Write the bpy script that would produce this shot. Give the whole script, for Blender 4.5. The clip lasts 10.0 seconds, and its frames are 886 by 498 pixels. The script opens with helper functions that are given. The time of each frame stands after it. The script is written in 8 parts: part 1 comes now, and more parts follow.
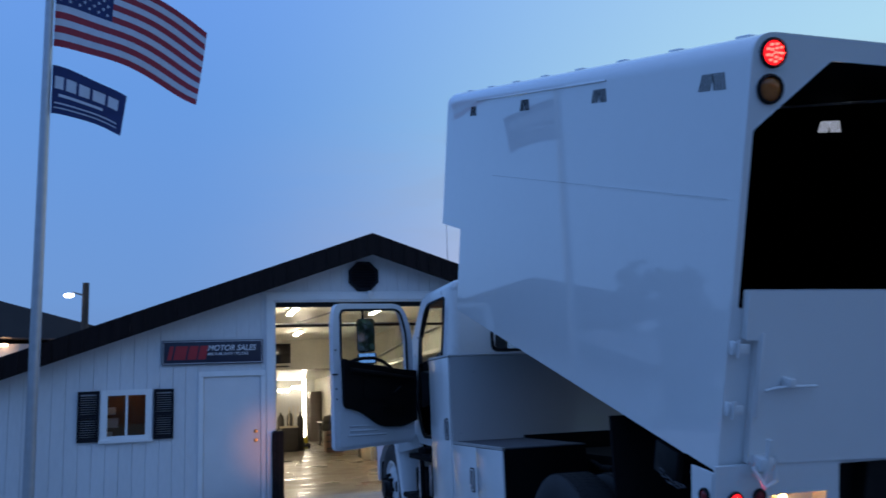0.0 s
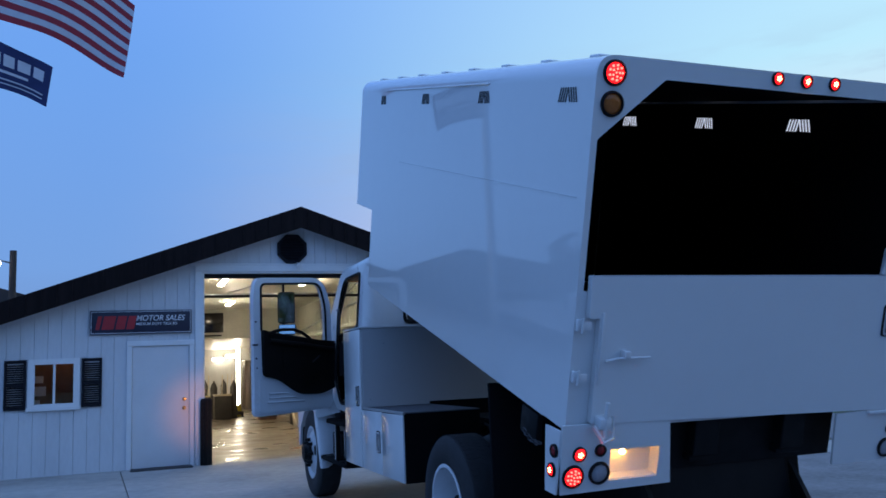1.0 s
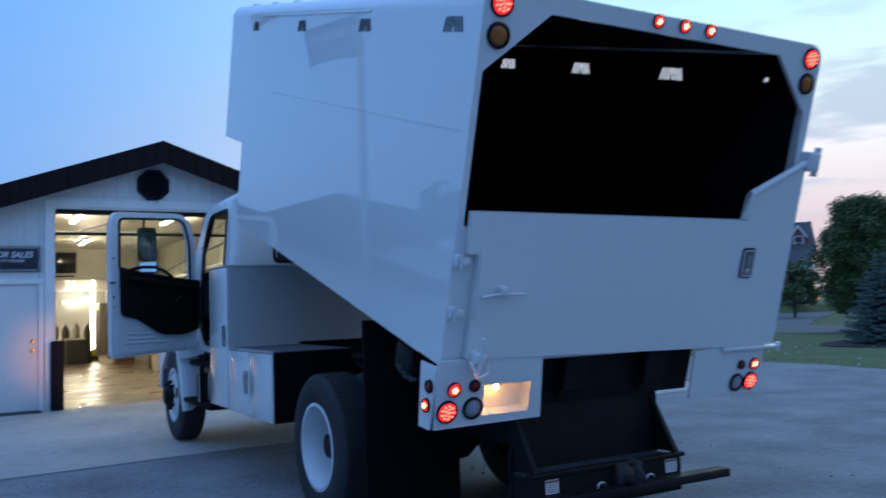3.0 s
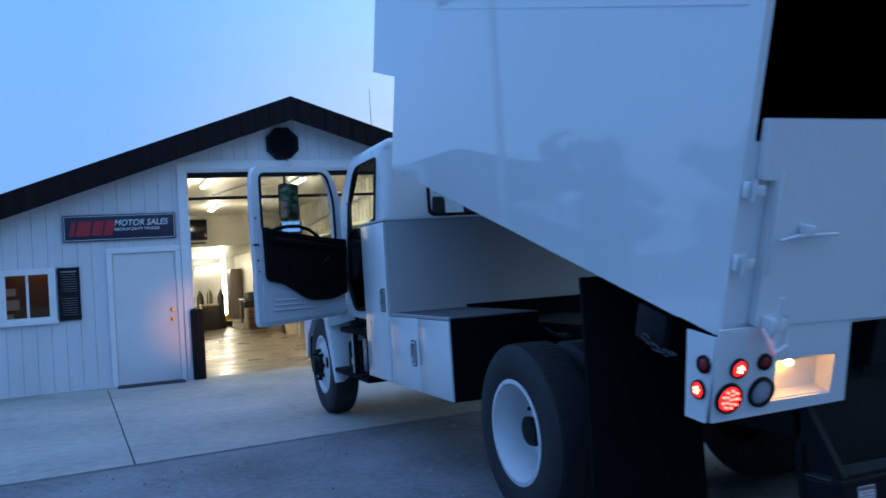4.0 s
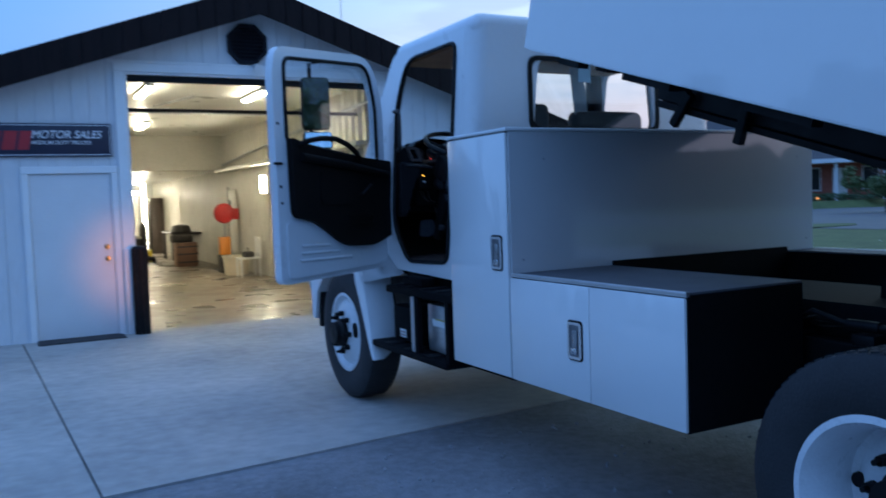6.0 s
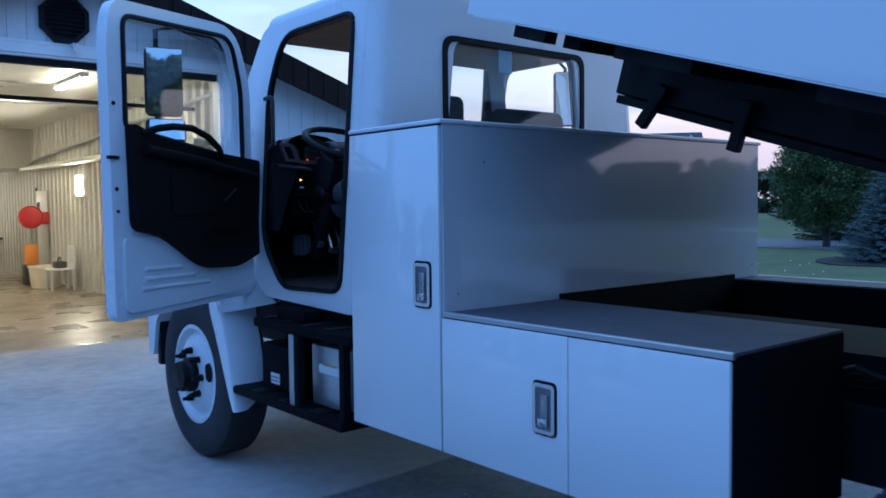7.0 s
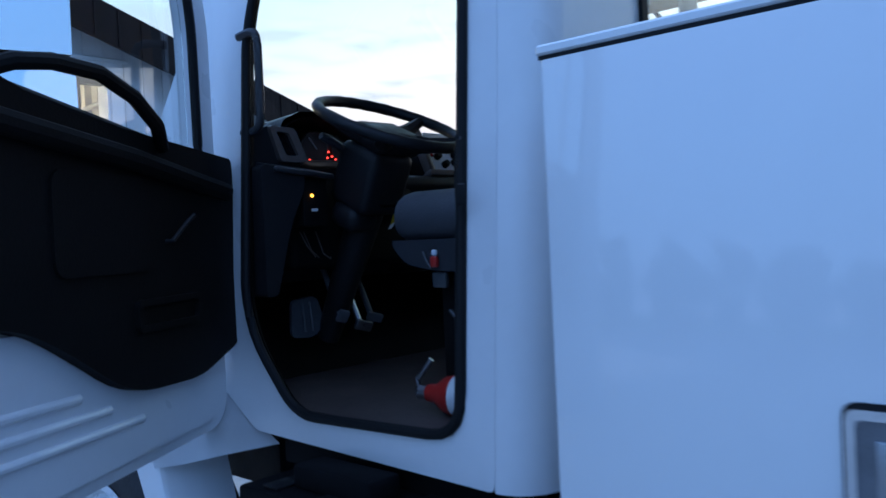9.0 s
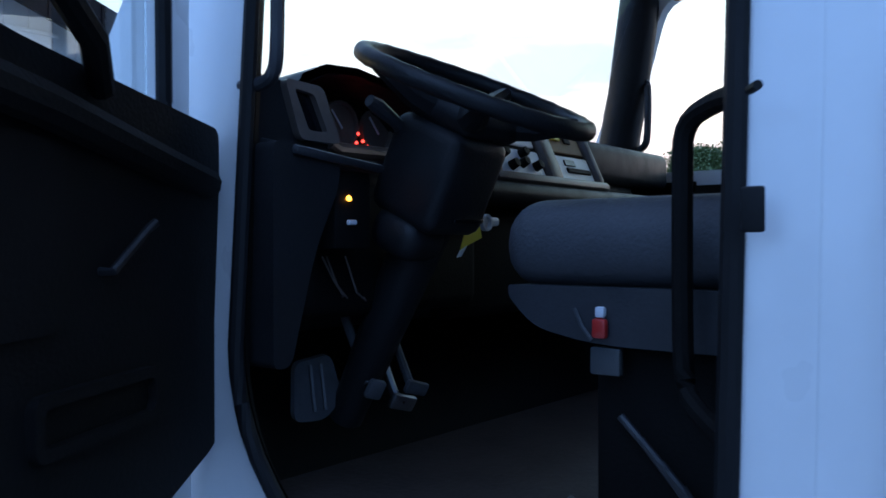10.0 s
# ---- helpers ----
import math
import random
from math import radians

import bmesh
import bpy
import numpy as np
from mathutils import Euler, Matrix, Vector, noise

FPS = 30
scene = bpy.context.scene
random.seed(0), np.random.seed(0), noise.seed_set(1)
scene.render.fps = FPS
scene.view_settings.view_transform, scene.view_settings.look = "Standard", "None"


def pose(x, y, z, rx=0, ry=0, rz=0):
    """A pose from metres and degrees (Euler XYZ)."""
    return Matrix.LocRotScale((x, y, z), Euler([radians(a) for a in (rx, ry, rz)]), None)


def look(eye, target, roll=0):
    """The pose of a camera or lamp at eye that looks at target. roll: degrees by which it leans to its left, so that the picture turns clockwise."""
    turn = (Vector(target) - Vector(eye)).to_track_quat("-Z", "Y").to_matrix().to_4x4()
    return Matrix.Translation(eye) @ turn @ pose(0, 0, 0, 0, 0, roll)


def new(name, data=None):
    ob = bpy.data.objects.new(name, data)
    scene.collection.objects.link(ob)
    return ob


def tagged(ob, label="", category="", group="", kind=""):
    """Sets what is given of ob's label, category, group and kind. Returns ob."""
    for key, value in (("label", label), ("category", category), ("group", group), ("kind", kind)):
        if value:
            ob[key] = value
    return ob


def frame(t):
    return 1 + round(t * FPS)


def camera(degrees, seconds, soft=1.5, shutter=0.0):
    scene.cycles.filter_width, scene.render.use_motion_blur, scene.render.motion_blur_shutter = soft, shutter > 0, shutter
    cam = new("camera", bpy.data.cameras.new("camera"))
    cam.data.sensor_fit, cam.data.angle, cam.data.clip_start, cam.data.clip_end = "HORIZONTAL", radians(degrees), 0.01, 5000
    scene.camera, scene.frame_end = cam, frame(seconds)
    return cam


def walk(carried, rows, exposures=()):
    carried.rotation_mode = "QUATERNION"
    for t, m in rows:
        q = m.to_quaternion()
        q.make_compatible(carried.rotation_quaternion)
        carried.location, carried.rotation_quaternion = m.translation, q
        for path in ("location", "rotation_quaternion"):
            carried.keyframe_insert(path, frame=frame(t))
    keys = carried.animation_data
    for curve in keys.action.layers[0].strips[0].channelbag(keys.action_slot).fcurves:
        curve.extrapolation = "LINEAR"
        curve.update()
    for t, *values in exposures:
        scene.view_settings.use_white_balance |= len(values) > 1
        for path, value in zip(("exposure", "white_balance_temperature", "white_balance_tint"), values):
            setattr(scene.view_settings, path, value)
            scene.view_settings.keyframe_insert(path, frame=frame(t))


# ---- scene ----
cam = camera(56.1, 10.0, soft=1.6, shutter=0.3)
PATH = [
    (0, (0.272, -1.194, 1.596), (0.845, 0.69, 1.947), -2.4),
    (0.5, (0.34, -1.527, 1.567), (1.044, 0.317, 1.89), -3.4),
    (1, (0.375, -1.776, 1.592), (1.082, 0.075, 1.864), -2.4),
    (1.5, (0.296, -1.992, 1.581), (1.214, -0.233, 1.83), -3.5),
    (2, (0.256, -2.115, 1.606), (1.317, -0.436, 1.837), -3.7),
    (2.5, (0.265, -2.034, 1.572), (1.364, -0.375, 1.771), -2.8),
    (3, (0.38, -1.643, 1.537), (1.372, 0.088, 1.671), -1.9),
    (3.1, (0.414, -1.548, 1.539), (1.357, 0.212, 1.653), -1.5),
    (3.2, (0.401, -1.446, 1.531), (1.309, 0.334, 1.625), -1.3),
    (4.3, (0.361, -0.048, 1.553), (1.055, 1.828, 1.577), -3.0),
    (4.5, (0.289, 0.2, 1.552), (0.949, 2.088, 1.553), -0.6),
    (5, (0.135, 0.816, 1.575), (0.818, 2.696, 1.571), -0.0),
    (5.5, (0.124, 1.482, 1.605), (0.835, 3.351, 1.611), -1.6),
    (6, (0.123, 2.157, 1.605), (1.058, 3.922, 1.488), -2.0),
    (6.2, (0.106, 2.311, 1.632), (1.147, 4.011, 1.473), -2.8),
    (7.3, (0.520, 3.600, 1.632), (1.838, 5.099, 1.535), -0.9),
    (7.5, (0.603, 3.769, 1.641), (1.938, 5.254, 1.529), -1.8),
    (8, (0.839, 4.353, 1.630), (2.190, 5.824, 1.532), -1.0),
    (8.5, (1.020, 4.986, 1.639), (2.511, 6.316, 1.555), -1.6),
    (9, (1.243, 5.496, 1.656), (2.710, 6.854, 1.618), -2.7),
    (9.5, (1.458, 6.006, 1.706), (2.960, 7.328, 1.700), -1.8),
    (9.8, (1.617, 6.274, 1.711), (3.173, 7.531, 1.690), -0.5),
    (10, (1.721, 6.382, 1.699), (3.291, 7.621, 1.692), -0.1),
]
EXPOSURES = [(0.0, -0.1, 6500, 15), (0.5, 0.1, 6500, 15), (1.0, 0.1, 6550, 15), (2.0, 0.16, 6950, 8), (2.5, 0.16, 6950, 9), (3.0, 0.40, 6750, 9), (4.5, 0.5, 6400, 8), (6.0, 0.5, 6300, 9), (7.5, 0.75, 5750, 11), (8.0, 0.74, 5700, 11), (8.5, 0.76, 6300, 12), (9.5, 1.15, 7200, 13), (10.0, 1.28, 7250, 13)]
walk(cam, [(t, look(eye, target, roll)) for t, eye, target, roll in PATH], EXPOSURES)

# ---- world: clear dusk sky, afterglow low in the east-north-east ----
GLOW = Vector((0.98, 0.17, 0.0)).normalized()
world = bpy.data.worlds.new("world")
scene.world = world
world.use_nodes = True
wn, wl = world.node_tree.nodes, world.node_tree.links
wn.clear()


def wnode(kind, **values):
    n = wn.new(kind)
    for k, v in values.items():
        setattr(n, k, v)
    return n


w_out, w_bg = wnode("ShaderNodeOutputWorld"), wnode("ShaderNodeBackground")
w_co = wnode("ShaderNodeTexCoord")
w_sep = wnode("ShaderNodeSeparateXYZ")
wl.new(w_co.outputs["Generated"], w_sep.inputs[0])


def ramp(node, stops):
    cr = node.color_ramp
    while len(cr.elements) < len(stops):
        cr.elements.new(0.5)
    for e, (p, c) in zip(cr.elements, stops):
        e.position, e.color = p, (*c, 1)


# elevation gradients away from the glow and towards it
far_sky, near_sky = wnode("ShaderNodeValToRGB"), wnode("ShaderNodeValToRGB")
ramp(far_sky, [(0.0, (0.16, 0.26, 0.48)), (0.12, (0.16, 0.34, 0.70)), (0.35, (0.14, 0.35, 0.80)), (0.55, (0.16, 0.38, 0.92)), (1.0, (0.27, 0.50, 1.05))])
ramp(near_sky, [(0.0, (0.45, 0.39, 0.46)), (0.07, (0.60, 0.50, 0.56)), (0.16, (0.72, 0.73, 0.80)), (0.32, (0.48, 0.81, 0.93)), (1.0, (0.27, 0.50, 1.05))])
wl.new(w_sep.outputs["Z"], far_sky.inputs[0])
wl.new(w_sep.outputs["Z"], near_sky.inputs[0])
w_dot = wnode("ShaderNodeVectorMath", operation="DOT_PRODUCT")
w_dot.inputs[1].default_value = GLOW
wl.new(w_co.outputs["Generated"], w_dot.inputs[0])
w_side = wnode("ShaderNodeMapRange", interpolation_type="SMOOTHSTEP")
w_side.inputs["From Min"].default_value, w_side.inputs["From Max"].default_value = 0.12, 0.92
wl.new(w_dot.outputs["Value"], w_side.inputs["Value"])
w_mix = wnode("ShaderNodeMix", data_type="RGBA")
wl.new(w_side.outputs[0], w_mix.inputs["Factor"])
wl.new(far_sky.outputs[0], w_mix.inputs["A"])
wl.new(near_sky.outputs[0], w_mix.inputs["B"])
# long grey-blue cloud banks low over the glow
w_map = wnode("ShaderNodeMapping")
w_map.inputs["Scale"].default_value = (3.2, 3.2, 15.0)
wl.new(w_co.outputs["Generated"], w_map.inputs[0])
w_noise = wnode("ShaderNodeTexNoise")
w_noise.inputs["Scale"].default_value, w_noise.inputs["Detail"].default_value = 1.6, 6.0
wl.new(w_map.outputs[0], w_noise.inputs["Vector"])
w_cl = wnode("ShaderNodeMapRange", interpolation_type="SMOOTHSTEP")
w_cl.inputs["From Min"].default_value, w_cl.inputs["From Max"].default_value, w_cl.inputs["To Max"].default_value = 0.47, 0.60, 0.85
wl.new(w_noise.outputs[0], w_cl.inputs["Value"])
w_low = wnode("ShaderNodeValToRGB")
ramp(w_low, [(0.0, (0, 0, 0)), (0.07, (0.1, 0.1, 0.1)), (0.13, (0.9, 0.9, 0.9)), (0.25, (0.7, 0.7, 0.7)), (0.36, (0, 0, 0))])
wl.new(w_sep.outputs["Z"], w_low.inputs[0])
w_m1, w_m2 = wnode("ShaderNodeMath", operation="MULTIPLY"), wnode("ShaderNodeMath", operation="MULTIPLY")
wl.new(w_cl.outputs[0], w_m1.inputs[0])
wl.new(w_low.outputs[0], w_m1.inputs[1])
wl.new(w_m1.outputs[0], w_m2.inputs[0])
wl.new(w_side.outputs[0], w_m2.inputs[1])
w_mix2 = wnode("ShaderNodeMix", data_type="RGBA")
wl.new(w_m2.outputs[0], w_mix2.inputs["Factor"])
wl.new(w_mix.outputs["Result"], w_mix2.inputs["A"])
w_mix2.inputs["B"].default_value = (0.32, 0.42, 0.60, 1)
wl.new(w_mix2.outputs["Result"], w_bg.inputs["Color"])
w_bg.inputs["Strength"].default_value = 1.0
wl.new(w_bg.outputs[0], w_out.inputs[0])


# ---- materials ----
def mat(name, color, rough=0.5, metal=0.0, var=0.0, scale=3.0, bump=0.0, bscale=40.0, coat=0.0, emit=None, strength=0.0, detail=5.0, rvar=0.0, second=None, spec=0.5, alpha=1.0, trans=0.0, stretch=(1, 1, 1), island=0.0, coat_ior=1.5):
    """A principled material with two scales of colour variation, fine relief and uneven gloss."""
    m = bpy.data.materials.new(name)
    m.use_nodes = True
    nt = m.node_tree
    n, l = nt.nodes, nt.links
    p = n["Principled BSDF"]
    p.inputs["Base Color"].default_value = (*color, 1)
    p.inputs["Roughness"].default_value = rough
    p.inputs["Metallic"].default_value = metal
    p.inputs["Coat Weight"].default_value = coat
    p.inputs["Coat Roughness"].default_value = 0.03
    p.inputs["Coat IOR"].default_value = coat_ior
    p.inputs["Specular IOR Level"].default_value = spec
    p.inputs["Transmission Weight"].default_value = trans
    if emit:
        p.inputs["Emission Color"].default_value, p.inputs["Emission Strength"].default_value = (*emit, 1), strength
    if var or bump or rvar:
        co = n.new("ShaderNodeTexCoord")
        mp = n.new("ShaderNodeMapping")
        mp.inputs["Scale"].default_value = stretch
        l.new(co.outputs["Object"], mp.inputs[0])
    if var:
        big, fine = n.new("ShaderNodeTexNoise"), n.new("ShaderNodeTexNoise")
        big.inputs["Scale"].default_value, big.inputs["Detail"].default_value = scale, detail
        fine.inputs["Scale"].default_value, fine.inputs["Detail"].default_value = scale * 14, 4
        l.new(mp.outputs[0], big.inputs["Vector"])
        l.new(mp.outputs[0], fine.inputs["Vector"])
        mid = n.new("ShaderNodeMath")
        mid.operation = "MULTIPLY_ADD"
        mid.inputs[1].default_value = 0.6
        l.new(big.outputs[0], mid.inputs[0])
        half = n.new("ShaderNodeMath")
        half.operation = "MULTIPLY"
        half.inputs[1].default_value = 0.4
        l.new(fine.outputs[0], half.inputs[0])
        l.new(half.outputs[0], mid.inputs[2])
        last = mid.outputs[0]
        if island:
            info, add = n.new("ShaderNodeObjectInfo"), n.new("ShaderNodeMath")
            add.operation = "MULTIPLY_ADD"
            add.inputs[1].default_value = island
            l.new(info.outputs["Random"], add.inputs[0])
            l.new(last, add.inputs[2])
            last = add.outputs[0]
        cr = n.new("ShaderNodeValToRGB")
        dark = second or tuple(c * (1 - var) for c in color)
        light = tuple(min(1, c * (1 + var * 0.6)) for c in color)
        ramp(cr, [(0.3, dark), (0.68, light)])
        l.new(last, cr.inputs[0])
        l.new(cr.outputs[0], p.inputs["Base Color"])
    if rvar:
        rn, mr = n.new("ShaderNodeTexNoise"), n.new("ShaderNodeMapRange")
        rn.inputs["Scale"].default_value, rn.inputs["Detail"].default_value = scale * 2.3, 4
        l.new(mp.outputs[0], rn.inputs["Vector"])
        mr.inputs["From Min"].default_value, mr.inputs["From Max"].default_value = 0.3, 0.7
        mr.inputs["To Min"].default_value, mr.inputs["To Max"].default_value = max(0.02, rough - rvar), min(1, rough + rvar)
        l.new(rn.outputs[0], mr.inputs["Value"])
        l.new(mr.outputs[0], p.inputs["Roughness"])
    if bump:
        bn, bp = n.new("ShaderNodeTexNoise"), n.new("ShaderNodeBump")
        bn.inputs["Scale"].default_value, bn.inputs["Detail"].default_value = bscale, 5
        l.new(mp.outputs[0], bn.inputs["Vector"])
        bp.inputs["Strength"].default_value, bp.inputs["Distance"].default_value = bump, 0.01
        l.new(bn.outputs[0], bp.inputs["Height"])
        l.new(bp.outputs[0], p.inputs["Normal"])
    return m


TRUCK_WHITE = mat("truck_white_paint", (0.78, 0.78, 0.77), 0.30, var=0.02, scale=0.7, coat=1.0, bump=0.004, bscale=2.5, rvar=0.02, coat_ior=1.58)
CAB_WHITE = mat("cab_white_paint", (0.76, 0.76, 0.76), 0.30, var=0.03, scale=2.0, coat=0.5, rvar=0.03)
# glossy white set darker: the cabinet back's shade is put into the colour
SHADED_WHITE = mat("shaded_gloss_white", (0.62, 0.62, 0.62), 0.16, var=0.02, scale=0.7, coat=1.0, rvar=0.02, bump=0.003, bscale=2, coat_ior=1.8)
BLACK_PAINT = mat("black_steel_paint", (0.007, 0.007, 0.008), 0.55, spec=0.2, var=0.3, scale=4, rvar=0.12, bump=0.05)
MATT_BLACK = mat("matt_black", (0.006, 0.006, 0.007), 0.8, spec=0.1, var=0.4, scale=3, bump=0.12, bscale=60)
RUBBER = mat("tyre_rubber", (0.022, 0.022, 0.024), 0.75, var=0.35, scale=9, bump=0.25, bscale=90)
RIM_WHITE = mat("white_wheel_paint", (0.70, 0.71, 0.72), 0.32, var=0.12, scale=7, rvar=0.08)
DARK_CHAIN = mat("dull_chain_steel", (0.07, 0.07, 0.075), 0.6, 0.6, var=0.3, scale=20)
STEEL = mat("worn_steel", (0.42, 0.43, 0.45), 0.35, 1.0, var=0.2, scale=12, rvar=0.12)
CHROME = mat("polished_latch_metal", (0.75, 0.76, 0.78), 0.16, 1.0, var=0.1, scale=20, rvar=0.08)
TRIM_BLACK = mat("black_door_trim", (0.007, 0.0062, 0.006), 0.65, spec=0.12, var=0.3, scale=6, bump=0.15, bscale=160)
DASH = mat("dark_grey_dash_plastic", (0.014, 0.014, 0.016), 0.5, spec=0.3, var=0.25, scale=8, bump=0.12, bscale=220, rvar=0.08)
DASH_SHEEN = mat("worn_grey_plastic", (0.030, 0.031, 0.036), 0.42, var=0.25, scale=9, bump=0.08, bscale=200, rvar=0.08)
DASH_TRIM = mat("brown_grey_dash_bezel", (0.13, 0.10, 0.09), 0.4, var=0.15, scale=10)
SEAT_CLOTH = mat("grey_seat_vinyl", (0.050, 0.052, 0.060), 0.6, var=0.2, scale=10, bump=0.2, bscale=180)
FLOOR_MAT = mat("cab_rubber_floor", (0.082, 0.058, 0.052), 0.55, var=0.5, scale=7, bump=0.2, bscale=60)
SEAL = mat("rubber_door_seal", (0.009, 0.009, 0.010), 0.6, spec=0.2, var=0.2, scale=12)
GLASS = mat("window_glass", (0.9, 0.95, 0.95), 0.0, trans=1.0)
MIRROR = mat("mirror_glass", (0.85, 0.87, 0.9), 0.02, 1.0)
RED_ON = mat("lit_red_lens", (0.5, 0.01, 0.01), 0.25, emit=(1.0, 0.010, 0.012), strength=2.6)
RED_LED = mat("red_led", (0.8, 0.05, 0.03), 0.3, emit=(1.0, 0.035, 0.025), strength=16.0)
HOT_LED = mat("bright_red_led", (0.8, 0.1, 0.03), 0.3, emit=(1.0, 0.10, 0.035), strength=70.0)
RED_OFF = mat("unlit_red_lens", (0.28, 0.012, 0.015), 0.2, var=0.2, scale=60)
AMBER_OFF = mat("unlit_amber_lens", (0.42, 0.12, 0.02), 0.22, var=0.25, scale=60)
AMBER_ON = mat("lit_amber_bulb", (1.0, 0.5, 0.1), 0.3, emit=(1.0, 0.42, 0.06), strength=22.0)
PLATE_GLOW = mat("lit_plate_bulb", (1.0, 0.6, 0.2), 0.3, emit=(1.0, 0.47, 0.09), strength=75.0)
INDICATOR = mat("tiny_amber_light", (1.0, 0.5, 0.1), 0.3, emit=(1.0, 0.45, 0.05), strength=3.0)
WARN = mat("tiny_red_light", (0.8, 0.05, 0.05), 0.3, emit=(1.0, 0.06, 0.05), strength=1.6)
CLEAR_LENS = mat("clear_reverse_lens", (0.35, 0.35, 0.38), 0.15, var=0.2, scale=60)
REFLECT = mat("grey_reflective_strip", (0.06, 0.065, 0.07), 0.35, var=0.2, scale=30)
REFLECT_PALE = mat("pale_vent_slat", (0.62, 0.65, 0.70), 0.4)
STICKER = mat("white_sticker", (0.75, 0.75, 0.74), 0.5, var=0.05, scale=20)
STICKER_INK = mat("sticker_ink", (0.30, 0.12, 0.10), 0.5)
SIDING = mat("white_board_siding", (0.68, 0.685, 0.70), 0.55, var=0.10, scale=1.6, bump=0.06, bscale=30, stretch=(1, 1, 0.25))
TRIM_WHITE = mat("white_trim", (0.80, 0.80, 0.80), 0.45, var=0.06, scale=4)
SHUTTER = mat("black_shutter", (0.010, 0.010, 0.015), 0.7, spec=0.2, var=0.2, scale=8)
FASCIA = mat("dark_brown_metal_fascia", (0.014, 0.008, 0.008), 0.42, spec=0.13, var=0.6, scale=3, stretch=(6, 1, 0.4), rvar=0.2)
ROOFING = mat("dark_roof_sheet", (0.030, 0.026, 0.026), 0.5, var=0.3, scale=2)
DOOR_WHITE = mat("white_door_paint", (0.74, 0.73, 0.73), 0.38, var=0.05, scale=3)
BRASS = mat("dull_brass_knob", (0.55, 0.38, 0.18), 0.3, 1.0)
SIGN_NAVY = mat("navy_sign_panel", (0.016, 0.020, 0.045), 0.45, var=0.25, scale=5)
SIGN_RED = mat("red_sign_print", (0.42, 0.022, 0.030), 0.5, var=0.15, scale=8)
SIGN_WHITE = mat("white_sign_print", (0.72, 0.72, 0.74), 0.5)
CONCRETE = mat("pale_concrete_slab", (0.39, 0.372, 0.345), 0.78, var=0.3, scale=0.6, bump=0.12, bscale=70, second=(0.25, 0.242, 0.228), rvar=0.1)
WET_FLOOR = mat("wet_garage_concrete", (0.22, 0.175, 0.125), 0.34, var=0.3, scale=0.55, rvar=0.16, second=(0.12, 0.096, 0.07), bump=0.02, bscale=20)
GRAVEL = mat("blue_grey_gravel", (0.22, 0.22, 0.23), 0.85, var=0.45, scale=1.3, bump=0.8, bscale=45, second=(0.12, 0.12, 0.125))
STONE = mat("gravel_stone", (0.34, 0.34, 0.35), 0.85, var=0.3, scale=9, bump=0.2)
GRASS = mat("mown_grass", (0.085, 0.112, 0.034), 0.9, var=0.4, scale=1.2, bump=0.5, bscale=60)
ASPHALT = mat("driveway_asphalt", (0.10, 0.105, 0.115), 0.8, var=0.2, scale=0.8, bump=0.2, bscale=50)
MULCH = mat("dark_mulch", (0.020, 0.014, 0.011), 0.95, var=0.5, scale=12, bump=0.6, bscale=40)
LEAF = mat("maple_leaf", (0.105, 0.155, 0.050), 0.6, var=0.45, scale=2)
LEAF_DARK = mat("dark_foliage", (0.085, 0.130, 0.060), 0.65, var=0.4, scale=2)
SPRUCE = mat("blue_spruce_needles", (0.17, 0.23, 0.21), 0.7, var=0.35, scale=4)
BARK = mat("grey_brown_bark", (0.070, 0.055, 0.045), 0.9, var=0.4, scale=6, bump=0.6, bscale=30, stretch=(1, 1, 0.3))
BRICK = mat("red_house_brick", (0.36, 0.115, 0.08), 0.8, var=0.35, scale=3, bump=0.3, bscale=25)
HOUSE_ROOF = mat("grey_roof_shingle", (0.075, 0.070, 0.075), 0.85, var=0.35, scale=2, bump=0.3, bscale=14)
HOUSE_WHITE = mat("white_house_trim", (0.72, 0.72, 0.72), 0.5, var=0.06)
DARK_PANE = mat("dark_window_pane", (0.03, 0.035, 0.045), 0.06, var=0.2, scale=2)
WARM_GLOW = mat("warm_porch_glow", (0.8, 0.4, 0.15), 0.4, emit=(1.0, 0.42, 0.14), strength=1.2)
INNER_WALL = mat("white_corrugated_sheet", (0.54, 0.52, 0.46), 0.42, var=0.14, scale=1.2, rvar=0.1)
INNER_CEIL = mat("white_ceiling_sheet", (0.70, 0.69, 0.64), 0.30, var=0.03, scale=0.8, rvar=0.03)
TUBE_LIGHT = mat("warm_white_tube", (1, 1, 1), 0.3, emit=(1.0, 0.91, 0.66), strength=104.0)
SCREEN = mat("black_screen", (0.006, 0.006, 0.008), 0.12)
POLE = mat("galvanised_pole", (0.42, 0.44, 0.47), 0.4, 0.6, var=0.15, scale=6)
FLAG_RED = mat("flag_red_cloth", (0.40, 0.030, 0.045), 0.8, var=0.15, scale=8, bump=0.1, bscale=120)
FLAG_WHITE = mat("flag_white_cloth", (0.62, 0.62, 0.65), 0.8, var=0.1, scale=8)
FLAG_BLUE = mat("flag_blue_cloth", (0.018, 0.030, 0.11), 0.8, var=0.2, scale=8)
RED_PLASTIC = mat("red_plastic", (0.50, 0.025, 0.020), 0.35, var=0.15, scale=10)
YELLOW = mat("yellow_tag", (0.75, 0.58, 0.03), 0.5, var=0.1, scale=20)
ORANGE = mat("orange_plastic", (0.65, 0.22, 0.03), 0.45, var=0.15, scale=8)
CREAM = mat("cream_plastic", (0.66, 0.58, 0.45), 0.45, var=0.1, scale=6)
DARK_CLUTTER = mat("dark_machine_paint", (0.045, 0.038, 0.034), 0.55, var=0.4, scale=6, rvar=0.15)
